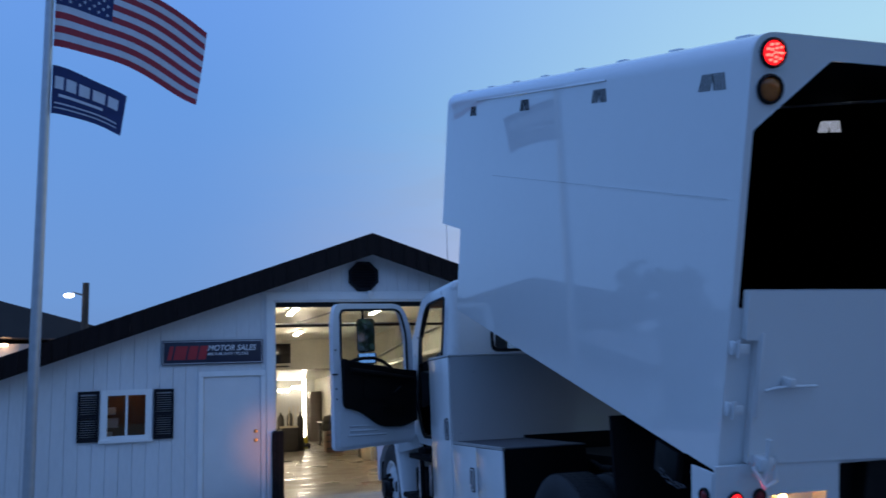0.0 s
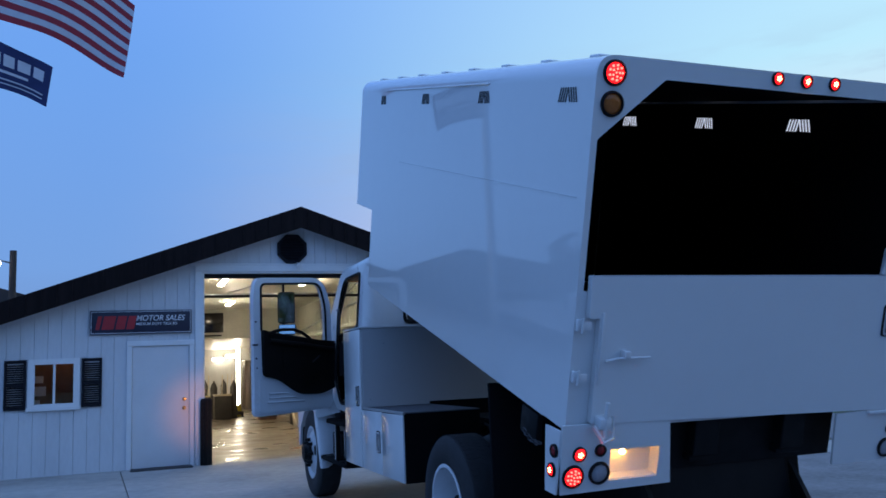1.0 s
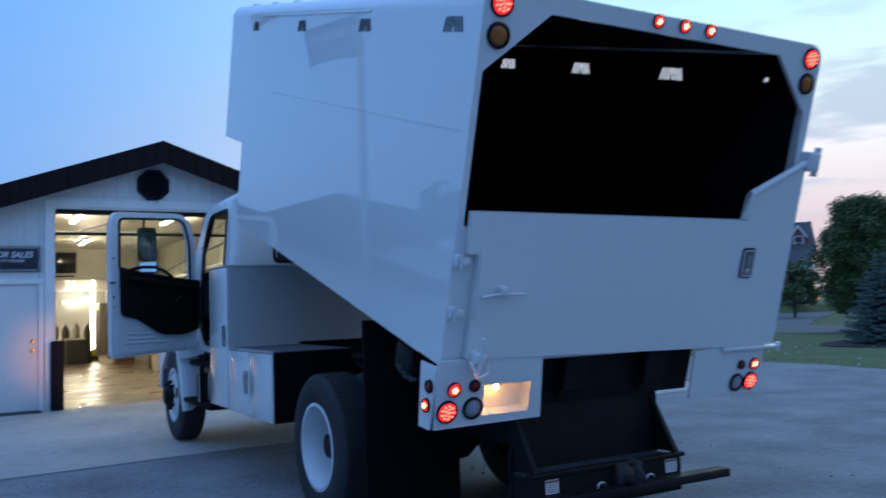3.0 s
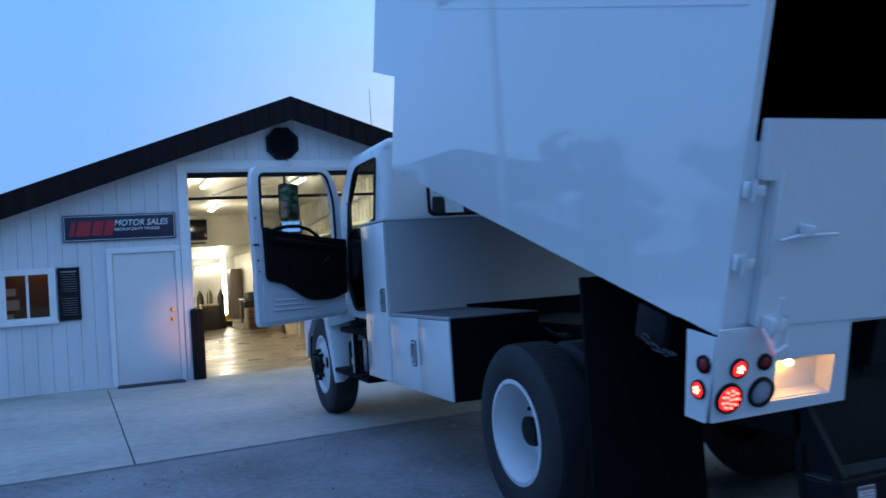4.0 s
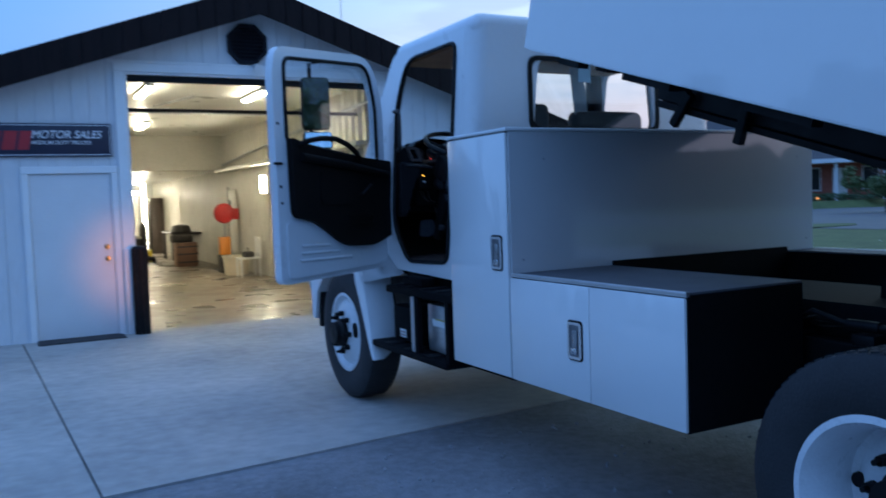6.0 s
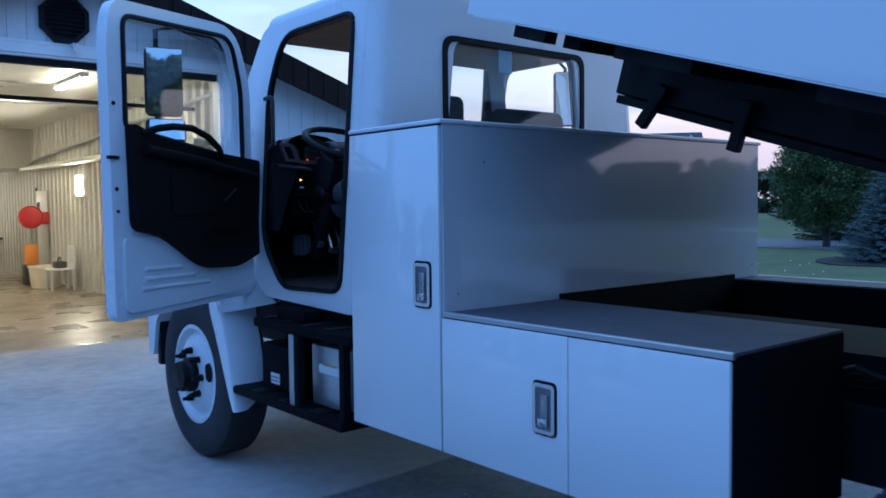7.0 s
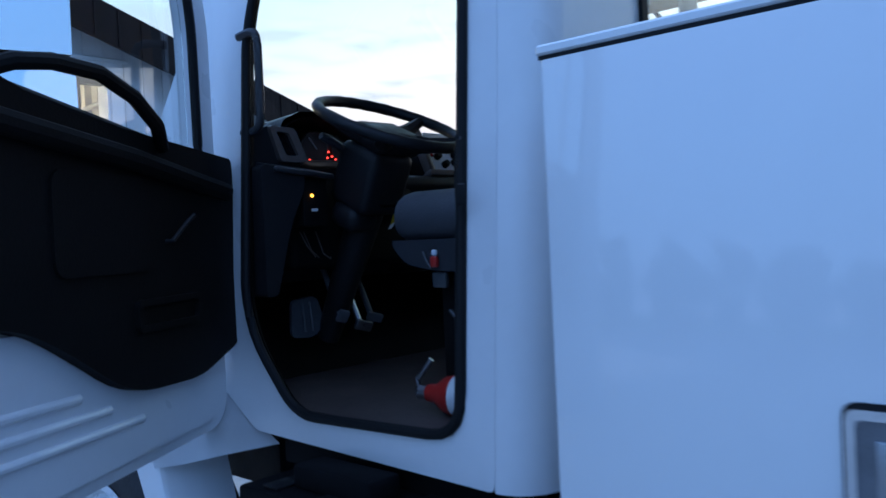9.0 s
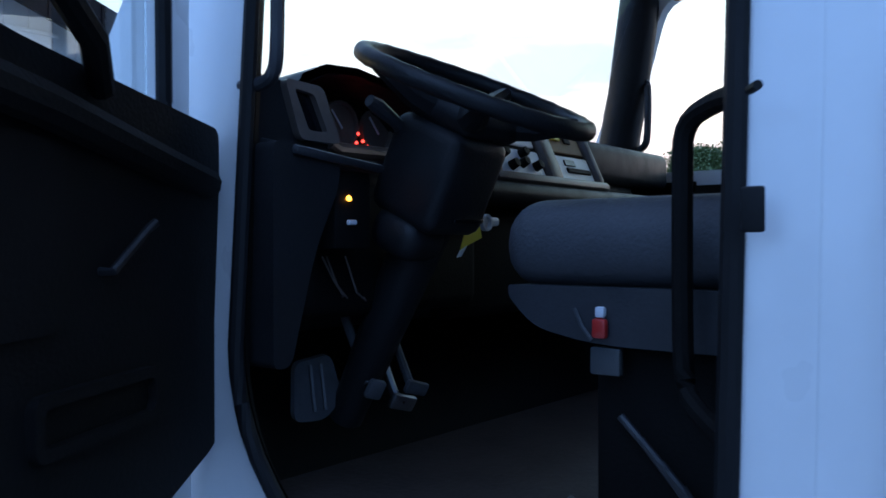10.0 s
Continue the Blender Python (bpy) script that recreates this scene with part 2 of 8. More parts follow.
ALU = mat("brushed_aluminium", (0.55, 0.56, 0.57), 0.35, 0.9, var=0.15, scale=10, stretch=(1, 1, 8))


# ---- building tools ----
ROOT_INV = {}


def thing(name, label, category, at=(0, 0, 0), group="", kind=""):
    ob = new(name)
    ob.location = at
    ob.empty_display_size = 0.1
    ROOT_INV[ob] = Matrix.Translation(Vector(at)).inverted()
    return tagged(ob, label, category, group, kind)


def finish(bm, name, material, smooth=None):
    bmesh.ops.recalc_face_normals(bm, faces=bm.faces)
    me = bpy.data.meshes.new(name)
    bm.to_mesh(me)
    bm.free()
    for m in material if isinstance(material, (list, tuple)) else [material]:
        me.materials.append(m)
    if smooth is not None:
        me.shade_smooth()
        me.set_sharp_from_angle(angle=radians(smooth))
    return me


def part(name, bm, material, parent, label="", smooth=35):
    """One mesh object under a thing or under a part."""
    ob = new(name, finish(bm, name, material, smooth))
    ob.parent = parent
    if parent in ROOT_INV:
        ob.matrix_parent_inverse = ROOT_INV[parent]
    return tagged(ob, label)


def single(name, bm, material, label, category, group="", kind="", smooth=35):
    """A thing or a piece of the setting that is one mesh."""
    return tagged(new(name, finish(bm, name, material, smooth)), label, category, group, kind)


def box(bm, lo, hi, r=0.0, seg=2, m=None):
    g = bmesh.ops.create_cube(bm, size=1.0)["verts"]
    lo, hi = Vector(lo), Vector(hi)
    for v in g:
        v.co = Vector([lo[i] + (v.co[i] + 0.5) * (hi[i] - lo[i]) for i in range(3)])
    if r:
        edges = list({e for v in g for e in v.link_edges})
        out = bmesh.ops.bevel(bm, geom=edges, offset=min(r, 0.49 * min(abs(hi[i] - lo[i]) for i in range(3))), segments=seg, profile=0.5, affect="EDGES")
        g = list({v for f in out["faces"] for v in f.verts} | {v for v in g if v.is_valid})
    if m:
        bmesh.ops.transform(bm, matrix=m, verts=g)
    return bm


def mbox(lo, hi, r=0.0, seg=2, m=None):
    return box(bmesh.new(), lo, hi, r, seg, m)


def frame_of(a, b):
    return (Vector(b) - Vector(a)).to_track_quat("Z", "Y").to_matrix().to_4x4()


def cyl(bm, a, b, r, r2=None, seg=20, caps=True):
    a, b = Vector(a), Vector(b)
    m = Matrix.Translation((a + b) / 2) @ frame_of(a, b)
    bmesh.ops.create_cone(bm, cap_ends=caps, segments=seg, radius1=r, radius2=r if r2 is None else r2, depth=(b - a).length, matrix=m)
    return bm


def lathe(bm, profile, m, seg=32, caps=True):
    """Turns a profile of (radius, height) about z and lays it by m."""
    rings = []
    for r, h in profile:
        rings.append([bm.verts.new(m @ Vector((r * math.cos(a), r * math.sin(a), h))) for a in [2 * math.pi * i / seg for i in range(seg)]])
    for a, b in zip(rings, rings[1:]):
        for i in range(seg):
            j = (i + 1) % seg
            bm.faces.new((a[i], a[j], b[j], b[i]))
    for ring, (r, h) in ((rings[0], profile[0]), (rings[-1], profile[-1])):
        if caps and r > 1e-4 and profile[0] != profile[-1]:
            bm.faces.new(ring)
    return bm


def tube(bm, pts, r, seg=10, closed=False):
    """A round bar along a run of points."""
    pts = [Vector(p) for p in pts]
    rings, n = [], len(pts)
    up = Vector((0.13, 0.29, 0.95))
    for i, p in enumerate(pts):
        a = pts[(i - 1) % n] if closed or i else p
        b = pts[(i + 1) % n] if closed or i < n - 1 else p
        d = (b - a).normalized()
        s = d.cross(up).normalized()
        t = s.cross(d)
        rr = r[i] if isinstance(r, (list, tuple)) else r
        rings.append([bm.verts.new(p + rr * (math.cos(k) * s + math.sin(k) * t)) for k in [2 * math.pi * j / seg for j in range(seg)]])
    pairs = list(zip(rings, rings[1:])) + ([(rings[-1], rings[0])] if closed else [])
    for a, b in pairs:
        for i in range(seg):
            j = (i + 1) % seg
            bm.faces.new((a[i], a[j], b[j], b[i]))
    if not closed:
        bm.faces.new(rings[0])
        bm.faces.new(rings[-1])
    return bm


def rounded(pts, r, n=4):
    """A closed outline of (a, b[, radius]) points with its corners rounded."""
    out, k = [], len(pts)
    for i, p in enumerate(pts):
        rad = p[2] if len(p) > 2 else r
        q, a, b = Vector(p[:2]), Vector(pts[i - 1][:2]), Vector(pts[(i + 1) % k][:2])
        u, v = (a - q), (b - q)
        cut = min(rad, 0.49 * u.length, 0.49 * v.length)
        if cut < 1e-4:
            out.append(tuple(q))
            continue
        s, e = q + u.normalized() * cut, q + v.normalized() * cut
        for j in range(n + 1):
            t = j / n
            out.append(tuple((1 - t) ** 2 * s + 2 * t * (1 - t) * q + t * t * e))
    return out


def slab(bm, loops, place, thick):
    """A plate with holes: loops of (a, b), the first the outline, laid by place(a, b) and given the thickness vector."""
    edges = []
    for loop in loops:
        vs = [bm.verts.new(place(*p)) for p in loop]
        edges += [bm.edges.new((vs[i - 1], vs[i])) for i in range(len(vs))]
    out = bmesh.ops.triangle_fill(bm, use_beauty=True, use_dissolve=False, edges=edges)
    faces = [g for g in out["geom"] if isinstance(g, bmesh.types.BMFace)]
    ex = bmesh.ops.extrude_face_region(bm, geom=faces)
    moved = [g for g in ex["geom"] if isinstance(g, bmesh.types.BMVert)]
    bmesh.ops.translate(bm, vec=Vector(thick), verts=moved)
    return bm


def rect(a0, a1, b0, b1):
    return [(a0, b0), (a1, b0), (a1, b1), (a0, b1)]


def writing(name, words, size, m, material, parent, shear=0.0):
    cu = bpy.data.curves.new(name, "FONT")
    cu.body, cu.size, cu.extrude, cu.shear, cu.offset = words, size, 0.002, shear, size * 0.012
    tmp = new(name, cu)
    me = bpy.data.meshes.new_from_object(tmp.evaluated_get(bpy.context.evaluated_depsgraph_get()))
    bpy.data.objects.remove(tmp)
    me.materials.clear()
    me.materials.append(material)
    me.transform(m)
    ob = new(name, me)
    ob.parent = parent
    if parent in ROOT_INV:
        ob.matrix_parent_inverse = ROOT_INV[parent]
    return ob

# ---- ground ----
GZ = 0.13          # level of the gravel yard
GY = 13.40         # face of the garage's front wall


def sheet(x0, x1, y0, y1, z, nx, ny, rough=0.0):
    bm = bmesh.new()
    g = [[bm.verts.new((x0 + (x1 - x0) * i / nx, y0 + (y1 - y0) * j / ny, z + rough * noise.noise((i * 0.7, j * 0.7, 3.1)))) for j in range(ny + 1)] for i in range(nx + 1)]
    for i in range(nx):
        for j in range(ny):
            bm.faces.new((g[i][j], g[i + 1][j], g[i + 1][j + 1], g[i][j + 1]))
    return bm


bm = bmesh.new()
for x0, x1, y0, y1 in ((-1500, -12, -1500, 1500), (11, 1500, -1500, 1500), (-12, 11, -1500, 5), (-12, 11, 37, 1500)):
    bm.faces.new([bm.verts.new(v) for v in ((x0, y0, 0.085), (x1, y0, 0.085), (x1, y1, 0.085), (x0, y1, 0.085))])
single("ground", bm, GRASS, "mown green grass reaching to the horizon", "lawn", kind="structure", smooth=None)


def gravel_edge(y):
    return 15.0 + 0.25 * math.sin(y * 0.6) + 0.12 * math.sin(y * 2.3)


def strip(bm, ys, west, east):
    a = [bm.verts.new((west(y), y, GZ)) for y in ys]
    b = [bm.verts.new((east(y), y, GZ)) for y in ys]
    for i in range(len(ys) - 1):
        bm.faces.new((a[i], b[i], b[i + 1], a[i + 1]))


bm = bmesh.new()
strip(bm, [-30 + i for i in range(36)], lambda y: -40, gravel_edge)
strip(bm, [5 + 0.5 * i for i in range(51)], lambda y: 11, gravel_edge)
strip(bm, [5, 30], lambda y: -40, lambda y: -12)
# the strip that meets the apron's slanting edge
n = 46
lo = [bm.verts.new((-12 + 23 * i / n, 5.0, GZ)) for i in range(n + 1)]
hi = [bm.verts.new((-12 + 23 * i / n, 6.72 + 0.09 * (-12 + 23 * i / n), GZ)) for i in range(n + 1)]
for i in range(n):
    bm.faces.new((lo[i], lo[i + 1], hi[i + 1], hi[i]))
single("gravel_yard", bm, GRAVEL, "blue-grey crushed gravel yard in front of the garage", "gravel", kind="structure")

# loose stones near the slab edge
rng = random.Random(4)
bm = bmesh.new()
for k in range(450):
    x, y = rng.uniform(-2.6, 6.5), 6.55 - abs(rng.gauss(0, 1.7))
    s = rng.uniform(0.006, 0.019)
    m = Matrix.Translation((x, y, GZ + s * 0.3)) @ Euler((rng.uniform(0, 6), rng.uniform(0, 6), rng.uniform(0, 6))).to_matrix().to_4x4() @ Matrix.Diagonal((s, s * rng.uniform(0.6, 1), s * rng.uniform(0.5, 0.8), 1))
    vs = [bm.verts.new(m @ Vector(c)) for c in ((1, 0, 0), (-1, 0, 0), (0, 1, 0), (0, -1, 0), (0, 0, 1), (0, 0, -1))]
    for a, b, c in ((0, 2, 4), (2, 1, 4), (1, 3, 4), (3, 0, 4), (2, 0, 5), (1, 2, 5), (3, 1, 5), (0, 3, 5)):
        bm.faces.new((vs[a], vs[b], vs[c]))
single("loose_gravel", bm, STONE, "loose grey crushed stones scattered on the yard", "gravel", kind="stuff", smooth=None)

# sloping concrete apron, cast in bays with open joints
def edge_y(x):
    return 6.70 + 0.09 * x


apron = tagged(new("apron"), "pale concrete apron before the garage cast in bays", "pavement", kind="structure")
ROOT_INV[apron] = Matrix.Identity(4)
JOINTS = [-12.0, -5.2, 0.0, 5.6, 11.0]
for a, b in zip(JOINTS, JOINTS[1:]):
    bm = bmesh.new()
    gap = 0.007

    def jx(x, y):
        return x + (0.50 - 0.034 * (y - 6.7) if -1 < x < 1 else 0.0)

    cols, rows = 8, 10
    top = []
    for i in range(cols + 1):
        line = []
        for j in range(rows + 1):
            x = a + gap + (b - a - 2 * gap) * i / cols
            y0 = edge_y(x) + (0.012 * noise.noise((x * 6, 0.3, 0)) if j == 0 else 0)
            y = y0 + (GY + 0.02 - y0) * j / rows
            xx = jx(a, y) + gap + (jx(b, y) - jx(a, y) - 2 * gap) * i / cols
            line.append(bm.verts.new((xx, y, GZ + 0.015 - 0.10 * (y - 6.7) / 6.7)))
        top.append(line)
    faces = [bm.faces.new((top[i][j], top[i + 1][j], top[i + 1][j + 1], top[i][j + 1])) for i in range(cols) for j in range(rows)]
    ex = bmesh.ops.extrude_face_region(bm, geom=faces)
    bmesh.ops.translate(bm, vec=(0, 0, -0.12), verts=[g for g in ex["geom"] if isinstance(g, bmesh.types.BMVert)])
    part("concrete_bay", bm, CONCRETE, apron)


# ---- garage ----
PEAK_X, PEAK_Z, PITCH = 3.31, 4.40, 0.347
WX0, WX1 = -3.9, 10.6
OX0, OX1, OZ = 1.60, 5.08, 3.37
DX0, DX1, DZ0, DZ1 = 0.46, 1.36, 0.05, 2.08
WIN = (-1.14, -0.36, 1.10, 1.93)


def roof_z(x):
    return PEAK_Z - PITCH * abs(x - PEAK_X)


def xz(y):
    return lambda a, b: Vector((a, y, b))


wall = tagged(new("wall_front"), "white vertical board siding on the garage gable", "wall", kind="structure")
ROOT_INV[wall] = Matrix.Identity(4)
da, db, dt = DX0 - 0.02, DX1 + 0.02, DZ1 + 0.02
wa, wb, wc, wd = WIN[0] + 0.05, WIN[1] - 0.05, WIN[2] + 0.05, WIN[3] - 0.05


def below_roof(x0, x1, z0):
    return [(x0, z0), (x1, z0), (x1, roof_z(x1))] + ([(PEAK_X, PEAK_Z)] if x0 < PEAK_X < x1 else []) + [(x0, roof_z(x0))]


for piece in (below_roof(WX0, wa, -0.2), rect(wa, wb, -0.2, wc), below_roof(wa, wb, wd), below_roof(wb, da, -0.2), below_roof(da, db, dt), below_roof(db, OX0, -0.2), below_roof(OX0, OX1, OZ), below_roof(OX1, WX1, -0.2)):
    bm = bmesh.new()
    f = bm.faces.new([bm.verts.new((x, GY + 0.012, z)) for x, z in piece])
    ex = bmesh.ops.extrude_face_region(bm, geom=[f])
    bmesh.ops.translate(bm, vec=(0, 0.16, 0), verts=[g for g in ex["geom"] if isinstance(g, bmesh.types.BMVert)])
    part("wall_panel", bm, SIDING, wall, smooth=None)

holes = [(OX0 - 0.13, OX1 + 0.13, -1, OZ + 0.11), (DX0 - 0.10, DX1 + 0.10, -1, DZ1 + 0.10), (WIN[0], WIN[1], WIN[2], WIN[3])]
rng = random.Random(9)
x = WX0
while x < WX1 - 0.05:
    w = min(0.203, WX1 - x)
    a, b = x + 0.003, x + w - 0.004
    spans = [(0.03, None)]
    for hx0, hx1, hz0, hz1 in holes:
        if b > hx0 and a < hx1:
            nxt = []
            for z0, z1 in spans:
                if hz0 > z0:
                    nxt.append((z0, hz0))
                nxt.append((hz1, z1))
            spans = nxt
    bm = bmesh.new()
    for z0, z1 in spans:
        t0, t1 = (z1, z1) if z1 is not None else (roof_z(a) - 0.02, roof_z(b) - 0.02)
        if min(t0, t1) - z0 < 0.05:
            continue
        d = rng.uniform(0.0, 0.002)
        f = [bm.verts.new((px, GY - d, pz)) for px, pz in ((a, z0), (b, z0), (b, t1), (a, t0))]
        k = [bm.verts.new((px, GY + 0.012, pz)) for px, pz in ((a - 0.003, z0), (b + 0.003, z0), (b + 0.003, t1), (a - 0.003, t0))]
        bm.faces.new(f)
        for i in range(4):
            bm.faces.new((f[i - 1], f[i], k[i], k[i - 1]))
    if len(bm.faces):
        part("siding_board", bm, SIDING, wall, smooth=None)
    else:
        bm.free()
    x += w

# corner boards and trim round the openings
def trim_piece(name, lo, hi, material=None, label="white painted trim board", r=0.006):
    return single(name, mbox(lo, hi, r, 1), material or TRIM_WHITE, label, "trim", kind="structure")


for x0, x1, z0, z1 in ((OX0 - 0.13, OX0, 0.04, OZ), (OX1, OX1 + 0.13, 0.04, OZ), (OX0 - 0.13, OX1 + 0.13, OZ, OZ + 0.11), (DX0 - 0.10, DX0 - 0.015, 0.04, DZ1 + 0.012), (DX1 + 0.015, DX1 + 0.10, 0.04, DZ1 + 0.012), (DX0 - 0.10, DX1 + 0.10, DZ1 + 0.012, DZ1 + 0.10)):
    trim_piece("trim", (x0, GY - 0.028, z0), (x1, GY + 0.02, z1))
for x0, x1, z0, z1 in ((OX0 + 0.001, OX0 + 0.03, 0.03, OZ), (OX1 - 0.03, OX1 - 0.001, 0.03, OZ), (OX0, OX1, OZ - 0.03, OZ - 0.001)):
    trim_piece("jamb", (x0, GY - 0.01, z0), (x1, GY + 0.20, z1), label="white jamb board of the garage opening")
trim_piece("door_seal", (OX0 + 0.03, GY + 0.05, OZ - 0.11), (OX1 - 0.03, GY + 0.13, OZ - 0.03), SEAL, "dark rubber edge of the raised overhead door")

# entrance door
door = tagged(new("door_1"), "closed plain white steel entrance door with two knobs", "door", kind="structure")
ROOT_INV[door] = Matrix.Identity(4)
part("door_leaf", mbox((DX0 - 0.011, GY + 0.005, DZ0), (DX1 + 0.011, GY + 0.05, DZ1 + 0.008), 0.004, 1), DOOR_WHITE, door)
for z in (1.02, 1.17):
    bm = bmesh.new()
    lathe(bm, [(0.0, 0.06), (0.018, 0.058), (0.027, 0.045), (0.024, 0.028), (0.012, 0.02), (0.012, 0.008), (0.032, 0.006), (0.032, 0.0)], Matrix.Translation((DX1 - 0.07, GY + 0.005, z)) @ Euler((radians(90), 0, 0)).to_matrix().to_4x4(), 20)
    part("door_knob", bm, BRASS, door, "dull brass knob")
part("threshold", mbox((DX0 - 0.02, GY - 0.10, 0.02), (DX1 + 0.03, GY + 0.04, 0.06), 0.006, 1), BLACK_PAINT, door, "dark rubber threshold")
trim_piece("door_mat", (DX0 - 0.03, GY - 0.42, 0.046), (DX1 + 0.05, GY - 0.105, 0.066), RUBBER, "black rubber doormat lying on the concrete", 0.004)

# window with its two shutters
win = tagged(new("window_1"), "small white sliding window with two panes", "window", kind="structure")
ROOT_INV[win] = Matrix.Identity(4)
a0, a1, b0, b1 = WIN
bm = bmesh.new()
slab(bm, [rect(a0, a1, b0, b1), rect(a0 + 0.10, a1 - 0.10, b0 + 0.10, b1 - 0.09)], xz(GY - 0.035), (0, 0.07, 0))
part("window_frame", bm, TRIM_WHITE, win, smooth=None)
part("window_sill", mbox((a0 - 0.02, GY - 0.06, b0 - 0.01), (a1 + 0.02, GY - 0.034, b0 + 0.05), 0.006, 1), TRIM_WHITE, win)
xm = (a0 + a1) / 2
part("mullion", mbox((xm - 0.018, GY - 0.015, b0 + 0.085), (xm + 0.018, GY + 0.02, b1 - 0.075), 0.003, 1), TRIM_WHITE, win)
for p0, p1 in ((a0 + 0.075, xm - 0.018), (xm + 0.018, a1 - 0.075)):
    part("pane", mbox((p0, GY + 0.004, b0 + 0.085), (p1, GY + 0.010, b1 - 0.075)), GLASS, win, "clear window pane").visible_shadow = False
for x0, x1 in ((a0 - 0.345, a0 - 0.025), (a1 + 0.025, a1 + 0.335)):
    sh = thing("shutter", "black louvred window shutter on white siding", "shutter", (x0, GY, b0), "window shutters")
    bm = bmesh.new()
    slab(bm, [rect(x0, x1, b0 + 0.02, b1 - 0.01), rect(x0 + 0.04, x1 - 0.04, b0 + 0.07, 1.49), rect(x0 + 0.04, x1 - 0.04, 1.54, b1 - 0.06)], xz(GY - 0.035), (0, 0.033, 0))
    part("shutter_frame", bm, SHUTTER, sh, smooth=None)
    z = b0 + 0.085
    while z < b1 - 0.08:
        if not 1.475 < z < 1.545:
            part("slat", mbox((x0 + 0.04, -0.014, -0.004), (x1 - 0.04, 0.014, 0.004), m=Matrix.Translation((0, GY - 0.018, z)) @ Euler((radians(40), 0, 0)).to_matrix().to_4x4()), SHUTTER, sh)
        z += 0.036
# the office behind the window: a shaded brown wall close behind the panes
bm = mbox((-1.7, GY + 0.75, 0.6), (0.2, GY + 0.80, 2.3))
single("office_partition", bm, mat("brown_panelling", (0.22, 0.10, 0.055), 0.6, var=0.3, scale=3, stretch=(4, 1, 0.4)), "brown wood panelling behind the office window", "wall", kind="structure")
for x, z, w, h in ((-1.06, 1.60, 0.17, 0.12), (-1.03, 1.40, 0.20, 0.16), (-1.08, 1.22, 0.12, 0.07)):
    nt = thing("notice", "pale paper notice pinned to the brown office wall", "paper", (x, GY + 0.74, z), "papers on the office wall")
    part("sheet", mbox((x - w / 2, GY + 0.744, z - h / 2), (x + w / 2, GY + 0.746, z + h / 2)), STICKER, nt, smooth=None)

# octagonal gable vent with louvres
vent = thing("gable_vent", "black octagonal louvred vent under the garage ridge", "vent", (3.19, GY, 3.78))
oc = [(3.19 + 0.29 * math.cos(radians(22.5 + 45 * i)), 3.79 + 0.29 * math.sin(radians(22.5 + 45 * i))) for i in range(8)]
ic = [(3.19 + 0.235 * math.cos(radians(22.5 + 45 * i)), 3.79 + 0.235 * math.sin(radians(22.5 + 45 * i))) for i in range(8)]
bm = bmesh.new()
slab(bm, [oc, ic], xz(GY - 0.05), (0, 0.048, 0))
part("vent_frame", bm, SHUTTER, vent, smooth=None)
bm = bmesh.new()
slab(bm, [ic], xz(GY - 0.008), (0, 0.006, 0))
part("vent_backing", bm, SHUTTER, vent, smooth=None)
for i in range(9):
    z = 3.79 - 0.2 + i * 0.05
    h = min(0.215, 0.235 * 1.31 - abs(z - 3.79) * 0.95)
    part("slat", mbox((3.19 - h, -0.02, -0.004), (3.19 + h, 0.02, 0.004), m=Matrix.Translation((0, GY - 0.026, z)) @ Euler((radians(38), 0, 0)).to_matrix().to_4x4()), SHUTTER, vent)
# small lamp under the vent
lampx = thing("wall_lamp", "small white flood lamp fixed below the gable vent", "lamp", (3.27, GY, 3.47))
part("lamp_base", mbox((3.23, GY - 0.03, 3.485), (3.33, GY - 0.002, 3.55), 0.008), TRIM_WHITE, lampx)
bm = bmesh.new()
cyl(bm, (3.28, GY - 0.03, 3.51), (3.29, GY - 0.14, 3.46), 0.03, 0.05)
part("lamp_head", bm, TRIM_WHITE, lampx)

# roof: two sheets with a deep overhang, ribbed dark barge boards
FY = 13.06
for side, name in ((-1, "roof_west"), (1, "roof_east")):
    xe = WX0 - 0.45 if side < 0 else WX1 + 0.45
    ze = roof_z(xe)
    bm = bmesh.new()
    slab(bm, [[(PEAK_X, PEAK_Z + 0.02), (xe, ze + 0.02), (xe, ze + 0.10), (PEAK_X, PEAK_Z + 0.10)]], xz(FY + 0.03), (0, 23.5, 0))
    single(name, bm, ROOFING, "dark metal sheet roof of the garage", "roof", kind="structure", smooth=None)
    bm = bmesh.new()
    slab(bm, [[(PEAK_X, PEAK_Z - 0.26), (xe, ze - 0.23), (xe, ze + 0.12), (PEAK_X, PEAK_Z + 0.13)]], xz(FY), (0, 0.03, 0))
    barge = tagged(new("barge_board"), "dark brown ribbed metal barge board along the gable", "fascia", kind="structure")
    ROOT_INV[barge] = Matrix.Identity(4)
    part("barge_face", bm, FASCIA, barge, smooth=None)
    n = int(abs(xe - PEAK_X) / 0.23)
    for i in range(n):
        xr = PEAK_X + side * (0.12 + i * 0.23)
        zr = roof_z(xr)
        part("rib", mbox((xr - 0.012, FY - 0.014, zr - 0.24), (xr + 0.012, FY, zr + 0.11)), FASCIA, barge, smooth=None)
    bm = bmesh.new()
    slab(bm, [[(PEAK_X, PEAK_Z - 0.03), (xe, ze - 0.03), (xe, ze), (PEAK_X, PEAK_Z)]], xz(FY + 0.03), (0, GY - FY - 0.03, 0))
    single("soffit", bm, FASCIA, "dark soffit under the gable overhang", "soffit", kind="structure", smooth=None)
